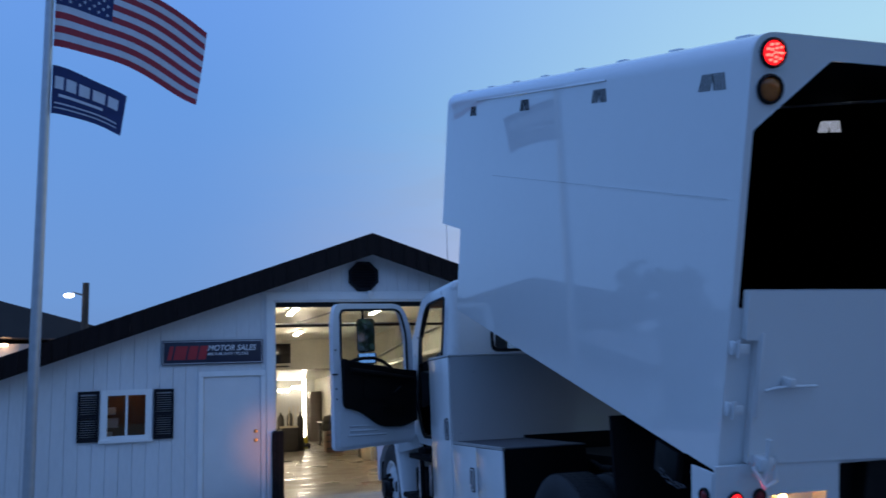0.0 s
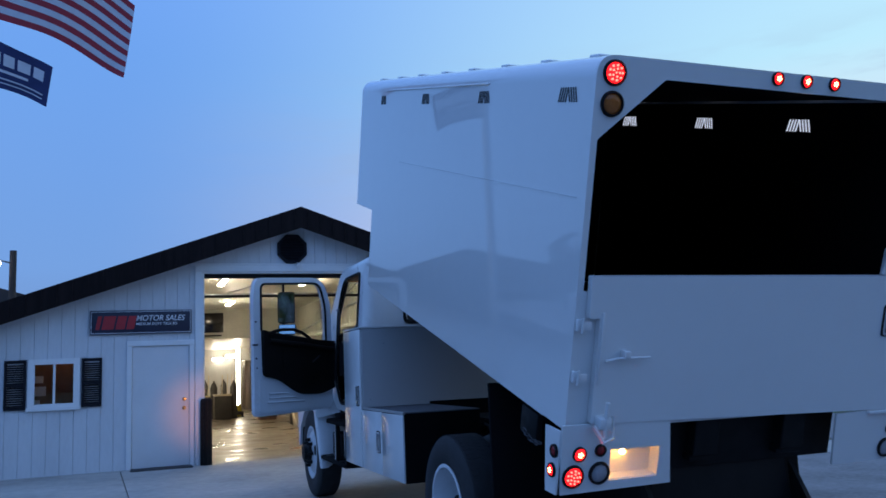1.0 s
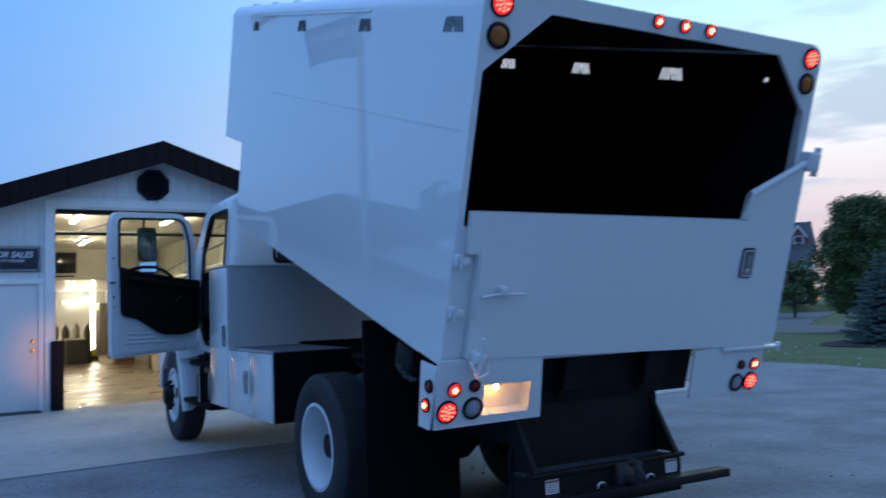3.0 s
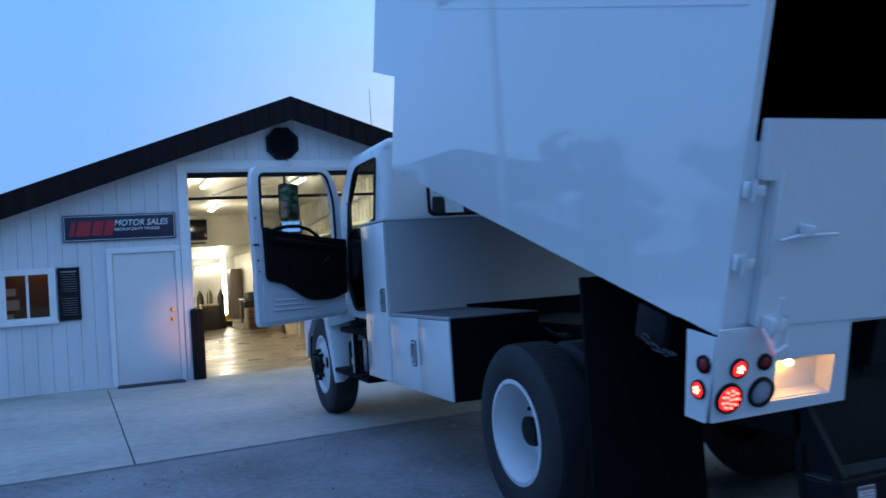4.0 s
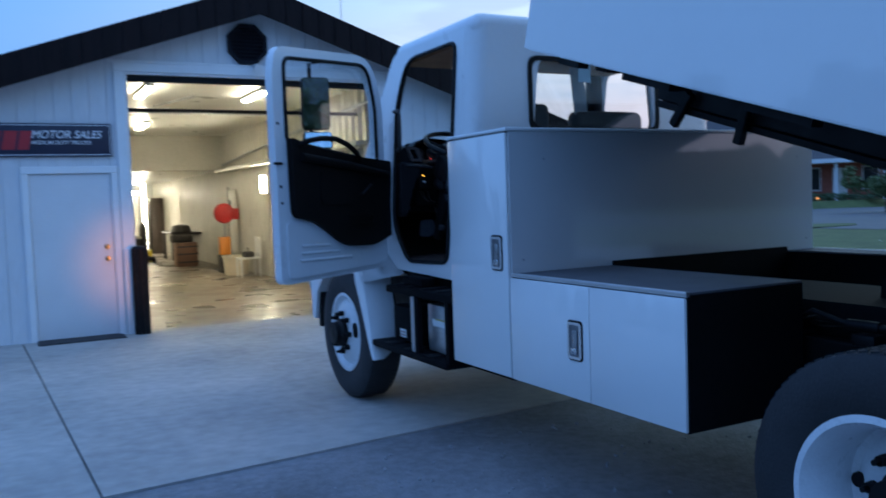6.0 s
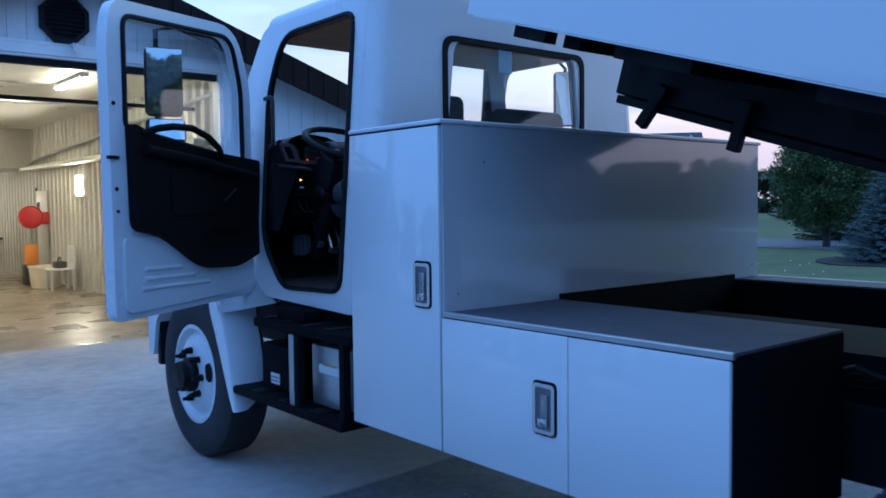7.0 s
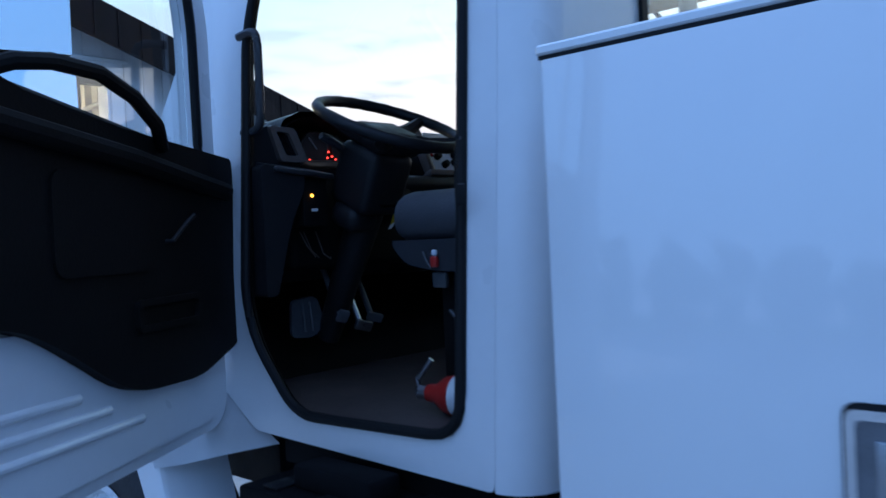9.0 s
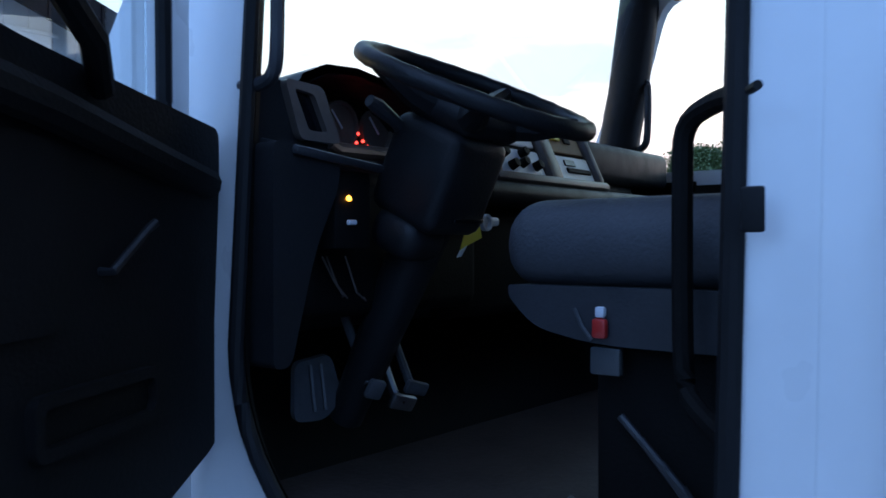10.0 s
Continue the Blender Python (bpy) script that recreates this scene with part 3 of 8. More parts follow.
trim_piece("frieze", (OX0 - 0.2, GY - 0.022, OZ + 0.11), (OX1 + 0.2, GY - 0.004, OZ + 0.15), label="white frieze strip above the opening")

# side and back walls, floor, ceilings
def plain(name, lo, hi, material, label, category="wall"):
    return single(name, mbox(lo, hi), material, label, category, kind="structure", smooth=None)


plain("wall_west", (WX0 - 0.02, GY + 0.18, -0.2), (WX0 + 0.12, 36.3, roof_z(WX0)), SIDING, "white side wall of the garage")
plain("wall_east", (WX1 - 0.12, GY + 0.18, -0.2), (WX1 + 0.02, 36.3, roof_z(WX1)), SIDING, "white side wall of the garage")
bm = bmesh.new()
slab(bm, [[(WX0, -0.2), (WX1, -0.2), (WX1, roof_z(WX1)), (PEAK_X, PEAK_Z), (WX0, roof_z(WX0))]], xz(36.0), (0, 0.15, 0))
single("wall_back", bm, SIDING, "white back wall of the garage", "wall", kind="structure", smooth=None)
plain("garage_floor", (WX0 + 0.1, GY + 0.02, -0.12), (WX1 - 0.1, 36.0, 0.032), WET_FLOOR, "wet stained concrete garage floor", "floor")
IX = 5.42
bm = bmesh.new()
pts = []
y = GY + 0.18
while y < 36.0:
    pts += [(IX + 0.045, y), (IX + 0.045, y + 0.15), (IX - 0.02, y + 0.18), (IX - 0.02, y + 0.27), (IX + 0.045, y + 0.30)]
    y += 0.30
lo = [bm.verts.new((px, py, 0.03)) for px, py in pts]
hi = [bm.verts.new((px, py, 3.52)) for px, py in pts]
for i in range(len(pts) - 1):
    if (pts[i + 1][1] - pts[i][1]) > 1e-6:
        bm.faces.new((lo[i], lo[i + 1], hi[i + 1], hi[i]))
single("wall_inner", bm, INNER_WALL, "white corrugated metal inner wall of the garage", "wall", kind="structure", smooth=None)
plain("wall_inner_2", (IX + 0.05, GY + 0.18, 0.0), (IX + 0.15, 36.0, 3.56), INNER_WALL, "plain backing wall of the garage bay")
plain("wall_inner_3", (1.36, GY + 0.18, 0.0), (1.44, 36.0, 3.5), INNER_WALL, "white partition wall beside the garage bay")
plain("ceiling", (1.36, GY + 0.18, 3.50), (IX + 0.1, 24.4, 3.56), INNER_CEIL, "glossy white sheet ceiling of the garage", "ceiling")
plain("bulkhead", (1.44, 24.3, 2.60), (IX + 0.05, 24.4, 3.50), INNER_WALL, "white bulkhead above the back bay")
plain("ceiling_2", (1.36, 24.4, 2.60), (IX + 0.1, 36.0, 2.68), INNER_CEIL, "lower white ceiling of the back bay", "ceiling")


def tube_lamp(x, y, z, along="x", n=1.2):
    t = thing("tube_light", "lit fluorescent tube light fixed to the white ceiling", "lamp", (x, y, z), "garage tube lights")
    d = Vector((n / 2, 0, 0)) if along == "x" else Vector((0, n / 2, 0))
    c = Vector((x, y, z))
    part("housing", mbox(c - d - Vector((0.06, 0.06, 0)), c + d + Vector((0.06, 0.06, 0.05)), 0.01, 1), TRIM_WHITE, t)
    for o in (-0.03, 0.03):
        off = Vector((0, o, -0.02)) if along == "x" else Vector((o, 0, -0.02))
        bm = bmesh.new()
        cyl(bm, c - d + off, c + d + off, 0.014, seg=10)
        part("tube", bm, TUBE_LIGHT, t, "glowing fluorescent tube")


for x, y in ((2.2, 15.8), (2.95, 21.3), (3.95, 15.9)):
    tube_lamp(x, y, 3.44, "y")
# two unseen tubes added out of view to brighten the back bay
for x, y in ((1.85, 27.5), (1.85, 32.0)):
    tube_lamp(x, y, 2.54, "y")

# office lamp behind the small window
of = thing("office_lamp", "small lit lamp inside the office", "lamp", (-0.7, GY + 0.45, 2.2))
bm = bmesh.new()
lathe(bm, [(0.0001, 0.0), (0.06, 0.01), (0.08, 0.05), (0.05, 0.09), (0.0001, 0.1)], Matrix.Translation((-0.7, GY + 0.42, 2.12)), 16)
part("shade", bm, mat("office_lamp_glow", (1, 0.8, 0.6), 0.4, emit=(1.0, 0.62, 0.34), strength=5.0), of, "glowing shade")
plain("office_ceiling", (-1.7, GY + 0.18, 2.30), (0.2, GY + 0.80, 2.36), INNER_CEIL, "pale office ceiling", "ceiling")

# ---- the truck ----
TILT = 17.2
BODY_M = Matrix.Translation((0, 2, 1)) @ Euler((radians(TILT), 0, 0)).to_matrix().to_4x4()
truck = thing("dump_truck", "white chipper dump truck with raised body and open driver's door", "truck", (3.55, 5.6, GZ))


def tpart(name, bm, material, label="", body=False, smooth=35):
    ob = part(name, bm, material, truck, label, smooth)
    if body:
        ob.matrix_basis = BODY_M
    return ob


BX0, BX1, BW0, BW1 = 2.44, 4.85, 0.213, 2.08
V0, V1, V2, WN = 0.05, 3.84, 4.45, 0.905
REAR = 0.08         # the rear frame sits this far in from the pivot line
RAD = 0.11


def u_profile(inset, low):
    pts = [(BX0 + inset, low), (BX0 + inset, BW1 - RAD - 0.01)]
    cx, cz, r = BX0 + RAD, BW1 - RAD, RAD - inset
    pts += [(cx - r * math.cos(t), cz + r * math.sin(t)) for t in [math.pi / 2 * i / 8 for i in range(9)]]
    pts.append((BX0 + RAD + 0.01, BW1 - inset))
    cx = BX1 - RAD
    pts.append((cx - 0.01, BW1 - inset))
    pts += [(cx + r * math.sin(t), cz + r * math.cos(t)) for t in [math.pi / 2 * i / 8 for i in range(9)]]
    pts += [(BX1 - inset, BW1 - RAD - 0.01), (BX1 - inset, low)]
    return pts


def loft(bm, rings, close=False):
    vs = [[bm.verts.new(p) for p in ring] for ring in rings]
    for a, b in zip(vs, vs[1:]):
        n = len(a)
        for i in range(n if close else n - 1):
            j = (i + 1) % n
            bm.faces.new((a[i], a[j], b[j], b[i]))
    return vs


def shell(inset, vf):
    front = [(V0 + REAR - 0.0225, inset), (vf - 0.09, inset), (vf - 0.08, inset), (vf - 0.035, inset + 0.012), (vf - 0.01, inset + 0.04), (vf, inset + 0.085)]
    bm = bmesh.new()
    vs = loft(bm, [[(x, v, w) for x, w in u_profile(ins, WN)] for v, ins in front])
    bm.faces.new(vs[-1])
    return bm


bm = shell(0.0, V2)
body = tpart("dump_body", bm, TRUCK_WHITE, "glossy white chip body tipped up at the front", True, 30)
part("inner_shell", shell(0.03, V2 - 0.03), TRUCK_WHITE, body, smooth=30)
for x0, x1 in ((BX0, BX0 + 0.03), (BX1 - 0.03, BX1)):
    part("lower_side", mbox((x0, V0 + REAR - 0.0225, BW0), (x1, V1, WN)), TRUCK_WHITE, body, smooth=None)
part("overhang_floor", mbox((BX0 + 0.002, V1 - 0.03, WN - 0.002), (BX1 - 0.002, V2 - 0.06, WN + 0.03)), TRUCK_WHITE, body, smooth=None)
part("front_wall", mbox((BX0 + 0.031, V1 - 0.034, BW0), (BX1 - 0.031, V1 - 0.002, WN - 0.003)), TRUCK_WHITE, body, smooth=None)
for x0, x1 in ((BX0 + 0.002, BX0 + 0.05), (BX1 - 0.05, BX1 - 0.002)):
    part("bottom_lip", mbox((x0, V0 + 0.28, BW0 - 0.006), (x1, V1 - 0.035, BW0 - 0.001)), TRUCK_WHITE, body, smooth=None)
bm = bmesh.new()
box(bm, (BX0 + 0.055, V0 + 0.10, BW0 + 0.002), (BX1 - 0.055, V1 - 0.036, BW0 + 0.02))
part("body_floor", bm, BLACK_PAINT, body, "black steel underside", None)
for v in (0.5, 1.0, 1.5, 2.0, 2.5, 3.0, 3.5):
    part("cross_member", mbox((BX0 + 0.22, v - 0.04, BW0 - 0.055), (BX1 - 0.22, v + 0.04, BW0 + 0.0015)), BLACK_PAINT, body, smooth=None)
for x0, x1 in ((3.26, 3.42), (3.86, 4.02)):
    bm = bmesh.new()
    box(bm, (x0, 0.1, 0.0), (x1, 3.745, BW0 - 0.0005), 0.006, 1)
    box(bm, (x0 - 0.008, 0.12, -0.038), (x1 + 0.008, 3.725, -0.003), 0.004, 1)
    part("long_member", bm, BLACK_PAINT, body, smooth=None)
part("front_cross_member", mbox((3.425, 3.64, 0.01), (3.855, 3.74, BW0 - 0.002)), BLACK_PAINT, body, smooth=None)
for v, ln in ((3.05, 0.30), (2.35, 0.30), (3.6, 0.16)):
    part("rub_block", mbox((BX0 + 0.10, v - ln / 2, BW0 - 0.05), (BX0 + 0.16, v + ln / 2, BW0 + 0.001)), BLACK_PAINT, body, smooth=None)
for v, w, a in ((3.485, 0.040, 0.40), (3.095, 0.055, 0.04)):
    part("hanging_strap", mbox((-0.020, -0.024, -0.155), (0.020, 0.024, 0.04), 0.004, 1, Matrix.Translation((3.225, v, w)) @ Euler((a, 0, 0)).to_matrix().to_4x4()), BLACK_PAINT, body, "black steel strap hanging from the underside")
# matt black sheets inside the body, seen through the hatch
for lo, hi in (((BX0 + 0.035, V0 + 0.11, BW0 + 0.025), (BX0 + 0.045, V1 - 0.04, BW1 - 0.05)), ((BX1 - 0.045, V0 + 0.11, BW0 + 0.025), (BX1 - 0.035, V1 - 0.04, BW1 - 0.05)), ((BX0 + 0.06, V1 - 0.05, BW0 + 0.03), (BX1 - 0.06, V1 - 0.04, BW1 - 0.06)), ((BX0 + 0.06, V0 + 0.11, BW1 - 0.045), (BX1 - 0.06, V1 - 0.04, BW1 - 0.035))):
    part("inner_sheet", mbox(lo, hi), MATT_BLACK, body, "matt black sheet inside the chip body", None)


def at_v(v):
    return lambda a, b: Vector((a, v, b))


# rear frame with the cut-cornered hatch
bm = bmesh.new()
rear_out = rounded([(BX0, BW0 + 0.0, 0.01), (BX1, BW0, 0.01), (BX1, BW1, RAD), (BX0, BW1, RAD)], 0.02, 6)
hatch = rounded([(2.475, 0.93), (2.475, 1.675), (2.832, 1.985), (4.485, 1.985), (4.785, 1.672), (4.80, 1.30), (4.80, 0.93)], 0.012, 3)
slab(bm, [rear_out, hatch], at_v(V0 - 0.045), (0, 0.022, 0))
part("rear_frame", bm, TRUCK_WHITE, body, smooth=30)
# tailgate with its raised right wing
bm = bmesh.new()
gate = rounded([(2.56, 0.255), (4.44, 0.215), (4.87, 0.215), (4.85, 1.375), (4.42, 1.165), (4.405, 1.012), (2.495, 1.012), (2.50, 0.80), (2.56, 0.80)], 0.008, 2)
slab(bm, [gate], at_v(-0.035), (0, 0.038, 0))
part("tailgate", bm, TRUCK_WHITE, body, "white tailgate with a raised wing at the hinge side", 30)
bm = bmesh.new()
tube(bm, [(4.405, -0.03, 1.02), (4.42, -0.03, 1.17), (4.86, -0.03, 1.385)], 0.022)
box(bm, (4.84, -0.06, 1.33), (4.95, 0.02, 1.45), 0.01)
cyl(bm, (4.955, -0.02, 1.30), (4.955, -0.02, 1.48), 0.022)
part("gate_hinge", bm, TRUCK_WHITE, body)
bm = bmesh.new()
box(bm, (4.42, -0.050, 0.190), (4.92, 0.02, 0.208), 0.004)
cyl(bm, (4.93, -0.03, 0.165), (4.93, -0.03, 0.222), 0.014)
part("gate_flange", bm, TRUCK_WHITE, body)
# hinges, post strip, handle and pin on the near post
for w in (0.765, 0.50):
    bm = bmesh.new()
    box(bm, (2.442, -0.028, w - 0.03), (2.466, 0.0, w + 0.03), 0.005)
    cyl(bm, (2.464, -0.037, w - 0.038), (2.464, -0.037, w + 0.038), 0.008, seg=12)
    box(bm, (2.466, -0.041, w - 0.020), (2.512, -0.034, w + 0.020), 0.003)
    part("hinge", bm, TRUCK_WHITE, body)
part("hinge_strap", mbox((2.57, -0.043, 0.46), (2.588, -0.034, 0.83), 0.004), TRUCK_WHITE, body)
bm = bmesh.new()
tube(bm, [(2.60, -0.055, 0.585), (2.66, -0.065, 0.60), (2.70, -0.068, 0.602), (2.85, -0.068, 0.602)], 0.007)
box(bm, (2.695, -0.085, 0.60), (2.73, -0.034, 0.64), 0.006)
part("latch_bar", bm, TRUCK_WHITE, body)
bm = bmesh.new()
cyl(bm, (2.615, -0.085, 0.20), (2.62, -0.085, 0.38), 0.012, seg=12)
box(bm, (2.58, -0.095, 0.24), (2.65, -0.03, 0.30), 0.01)
tube(bm, [(2.56, -0.07, 0.26), (2.60, -0.11, 0.18), (2.66, -0.10, 0.20), (2.67, -0.06, 0.30)], 0.010)
part("latch_pin", bm, TRUCK_WHITE, body)
# paddle latch on the tailgate
DULL_METAL = mat("dull_latch_dish", (0.22, 0.23, 0.25), 0.35, 0.8, var=0.25, scale=25)


def paddle(parent, m, size=(0.075, 0.165)):
    w, h = size
    flat = lambda d: (lambda a, b: m @ Vector((a, d, b)))
    y = m.to_3x3() @ Vector((0, 1, 0))
    bm = bmesh.new()
    slab(bm, [rounded(rect(-w / 2, w / 2, -h / 2, h / 2), 0.016, 4), rounded(rect(-w / 2 + 0.013, w / 2 - 0.013, -h / 2 + 0.013, h / 2 - 0.013), 0.01, 3)], flat(-0.008), y * 0.012)
    latch = part("paddle_latch", bm, CHROME, parent, "recessed bright metal paddle latch")
    bm = bmesh.new()
    slab(bm, [rounded(rect(-w / 2 - 0.005, w / 2 + 0.005, -h / 2 - 0.008, h / 2 + 0.008), 0.022, 4)], flat(-0.002), y * 0.008)
    part("gasket", bm, SEAL, parent, "black latch gasket")
    bm = bmesh.new()
    slab(bm, [rounded(rect(-w / 2 + 0.008, w / 2 - 0.008, -h / 2 + 0.008, h / 2 - 0.008), 0.012, 3)], flat(-0.0045), y * 0.003)
    part("latch_dish", bm, DULL_METAL, parent, "dull metal latch dish")
    part("paddle", mbox((-0.012, -0.010, -h * 0.30), (0.020, -0.004, h * 0.28), 0.005, 2, m), STEEL, parent, "worn steel paddle")
    part("latch_tab", mbox((-0.024, -0.013, -h * 0.37), (0.020, -0.005, -h * 0.20), 0.004, 2, m), CHROME, parent)
    bm = bmesh.new()
    cyl(bm, m @ Vector((-0.004, 0, -h * 0.3)), m @ Vector((-0.004, -0.016, -h * 0.3)), 0.008, seg=12)
    part("lock_barrel", bm, STEEL, parent)
    return latch


paddle(body, Matrix.Translation((4.487, -0.04, 0.75)), (0.10, 0.17))

# lower rear lamp panels and the black bay between them
bm = bmesh.new()
slab(bm, [[(2.405, 0.252), (2.555, 0.252), (3.045, 0.245), (3.085, -0.105), (2.425, -0.115)], rect(2.70, 2.995, -0.06, 0.105)], at_v(-0.030), (0, 0.012, 0))
part("lamp_panel", bm, TRUCK_WHITE, body, smooth=None)
bm = bmesh.new()
slab(bm, [[(0.14, 0.20), (-0.018, 0.22), (-0.018, -0.115), (0.09, -0.135)]], lambda a, b: Vector((2.402, a, b)), (0.012, 0, 0))
part("side_plate", bm, TRUCK_WHITE, body, smooth=None)
for lo, hi in (((2.70, -0.018, -0.062), (3.00, 0.05, -0.056)), ((2.70, -0.018, 0.105), (3.00, 0.05, 0.111)), ((2.694, -0.018, -0.06), (2.70, 0.05, 0.105)), ((2.995, -0.018, -0.06), (3.001, 0.05, 0.105)), ((2.69, 0.05, -0.07), (3.01, 0.056, 0.12))):
    part("recess_wall", mbox(lo, hi), TRUCK_WHITE, body, smooth=None)
bm = bmesh.new()
slab(bm, [[(4.19, 0.205), (4.80, 0.22), (4.81, -0.10), (4.205, -0.105)]], at_v(-0.030), (0, 0.012, 0))
part("lamp_panel", bm, TRUCK_WHITE, body, smooth=None)
bm = bmesh.new()
slab(bm, [[(0.14, 0.20), (-0.018, 0.22), (-0.018, -0.115), (0.09, -0.135)]], lambda a, b: Vector((4.80, a, b)), (0.012, 0, 0))
part("side_plate", bm, TRUCK_WHITE, body, smooth=None)
bm = bmesh.new()
slab(bm, [[(2.98, 0.235), (4.30, 0.205), (4.30, -0.09), (3.02, -0.09)]], at_v(0.10), (0, 0.02, 0))
part("bumper_bay", bm, BLACK_PAINT, body, "black recessed bay between the lamp panels", None)

AX = Euler((radians(90), 0, 0)).to_matrix().to_4x4()
SIDEWAYS = Euler((0, radians(-90), 0)).to_matrix().to_4x4()


def round_lamp(m, r, kind):
    """A grommet-mounted round lamp: its body is the rubber ring, with lens and LEDs."""
    bm = bmesh.new()
    lathe(bm, [(r * 0.86, -0.004), (r * 0.86, 0.010), (r * 0.93, 0.016), (r * 1.06, 0.012), (r * 1.10, 0.0), (r * 1.10, -0.004)], m, 28)
    ring = tpart("round_lamp", bm, SEAL, {"red": "lit red LED lamp in a black grommet", "off": "small unlit dark red marker lamp", "amber": "unlit amber turn lamp in a black grommet", "clear": "clear reversing lamp in a black grommet"}[kind], True)
    bm = bmesh.new()
    lathe(bm, [(r * 0.86, 0.004), (r * 0.7, 0.011), (r * 0.4, 0.015), (0.0001, 0.016)], m, 28)
    part("lens", bm, {"red": RED_ON, "off": RED_OFF, "amber": AMBER_OFF, "clear": CLEAR_LENS}[kind], ring)
    if kind == "red":
        spots = [(0, 0)] + [(0.33 * r * math.cos(t), 0.33 * r * math.sin(t)) for t in [2 * math.pi * i / 5 for i in range(5)]] + ([(0.62 * r * math.cos(t), 0.62 * r * math.sin(t)) for t in [2 * math.pi * i / 9 for i in range(9)]] if r > 0.04 else [])
        bm = bmesh.new()
        for a, b in spots:
            bmesh.ops.create_icosphere(bm, subdivisions=1, radius=r * 0.085 + 0.0015, matrix=m @ Matrix.Translation((a, b, 0.015)))
        part("led_cluster", bm, RED_LED if r > 0.04 else HOT_LED, ring, "glowing red LEDs")
    return ring


def back(x, w, v=-0.030):
    return Matrix.Translation((x, v, w)) @ AX


for x, v in ((2.537, V0 - 0.046), (4.752, V0 - 0.046)):
    round_lamp(back(x, 1.995, v), 0.058, "red")
    round_lamp(back(x, 1.848, v), 0.058, "amber")
for x in (3.51, 3.70, 3.89):
    round_lamp(back(x, 2.045, V0 - 0.046), 0.034, "red")
round_lamp(back(2.488, -0.02), 0.056, "red")
round_lamp(back(2.640, -0.013), 0.056, "clear")
round_lamp(back(2.515, 0.097), 0.036, "red")
round_lamp(back(2.635, 0.11), 0.030, "off")
round_lamp(back(4.722, -0.025), 0.054, "red")
round_lamp(back(4.60, -0.027), 0.054, "clear")
round_lamp(back(4.732, 0.09), 0.036, "red")
round_lamp(back(4.615, 0.09), 0.028, "off")
left_face = Matrix.Translation((2.402, 0.03, 0.0)) @ SIDEWAYS
round_lamp(left_face, 0.034, "red")
round_lamp(Matrix.Translation((2.402, 0.02, 0.105)) @ SIDEWAYS, 0.032, "off")
# plate lamp in its recess
bm = bmesh.new()
box(bm, (2.75, -0.005, 0.088), (2.83, 0.03, 0.106), 0.004)
pl = tpart("plate_lamp", bm, SEAL, "small lit amber plate lamp in a recess", True)
bm = bmesh.new()
bmesh.ops.create_icosphere(bm, subdivisions=2, radius=0.016, matrix=Matrix.Translation((2.785, -0.002, 0.080)))
part("bulb", bm, PLATE_GLOW, pl, "glowing amber bulb")

for ob in [o for o in truck.children if o.name.split(".")[0] in ("round_lamp", "plate_lamp")]:
    ob.matrix_basis = BODY_M @ Matrix.Translation((0, REAR, 0))
for ob in body.children:
    if ob.name.split(".")[0] in ("rear_frame", "tailgate", "gate_hinge", "gate_flange", "hinge", "hinge_strap", "latch_bar", "latch_pin", "paddle_latch", "gasket", "paddle", "latch_dish", "latch_tab", "lock_barrel", "lamp_panel", "side_plate", "recess_wall", "bumper_bay"):
        ob.location.y += REAR

# hatched side vents, drawn as solid slanted bars on both walls
def hatch_vent(x, v, w, length, height, material, depth):
    bm = bmesh.new()
    n = 8 if length > 0.1 else 3
    for i in range(n):
        c, s = v - length / 2 + length * (i + 0.5) / n, min(0.012, length * 0.06) * (-1 if i < n / 2 else 1)
        q = [bm.verts.new((x, c + a, w + b)) for a, b in ((-length / n * 0.21 + s, -height / 2), (length / n * 0.21 + s, -height / 2), (length / n * 0.21 - s, height / 2), (-length / n * 0.21 - s, height / 2))]
        f = bm.faces.new(q)
        ex = bmesh.ops.extrude_face_region(bm, geom=[f])
        bmesh.ops.translate(bm, vec=(depth, 0, 0), verts=[g for g in ex["geom"] if isinstance(g, bmesh.types.BMVert)])
    return part("vent_grille", bm, material, body, "row of slanted bars drawn for vent slots", None)


for v, ln in ((3.64, 0.14), (2.53, 0.16), (1.42, 0.17), (0.345, 0.19)):
    hatch_vent(BX0 - 0.0035, v, 1.888, ln, 0.075, SCREEN, 0.003)
# far bars glow by themselves, standing for evening light through open slots
SLOT_GLOW = mat("glowing_slot_bar", (0.5, 0.55, 0.65), 0.6, emit=(0.62, 0.70, 0.85), strength=0.75)
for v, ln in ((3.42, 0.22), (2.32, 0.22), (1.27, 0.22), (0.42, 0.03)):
    hatch_vent(BX1 - 0.049, v, 1.86, ln, 0.085 if ln > 0.1 else 0.03, SLOT_GLOW, 0.003)
# roof bows that show as short ridges, a drip rail and the panel seam
for i in range(8):
    v = 0.35 + i * 0.55
    part("roof_bow", mbox((BX0 + 0.13, v - 0.05, BW1 - 0.001), (BX1 - 0.13, v + 0.05, BW1 + 0.022), 0.01), TRUCK_WHITE, body)
part("drip_rail", mbox((BX0 - 0.010, 1.35, 1.962), (BX0 + 0.001, 3.55, 1.974), 0.003, 1), TRUCK_WHITE, body)
part("panel_seam", mbox((BX0 - 0.0035, 0.17, 1.383), (BX0 + 0.001, 3.1, 1.388)), SHADED_WHITE, body, smooth=None)
part("chain_bracket", mbox((2.46, 0.42, 0.02), (2.50, 0.62, 0.175), 0.01), BLACK_PAINT, body)
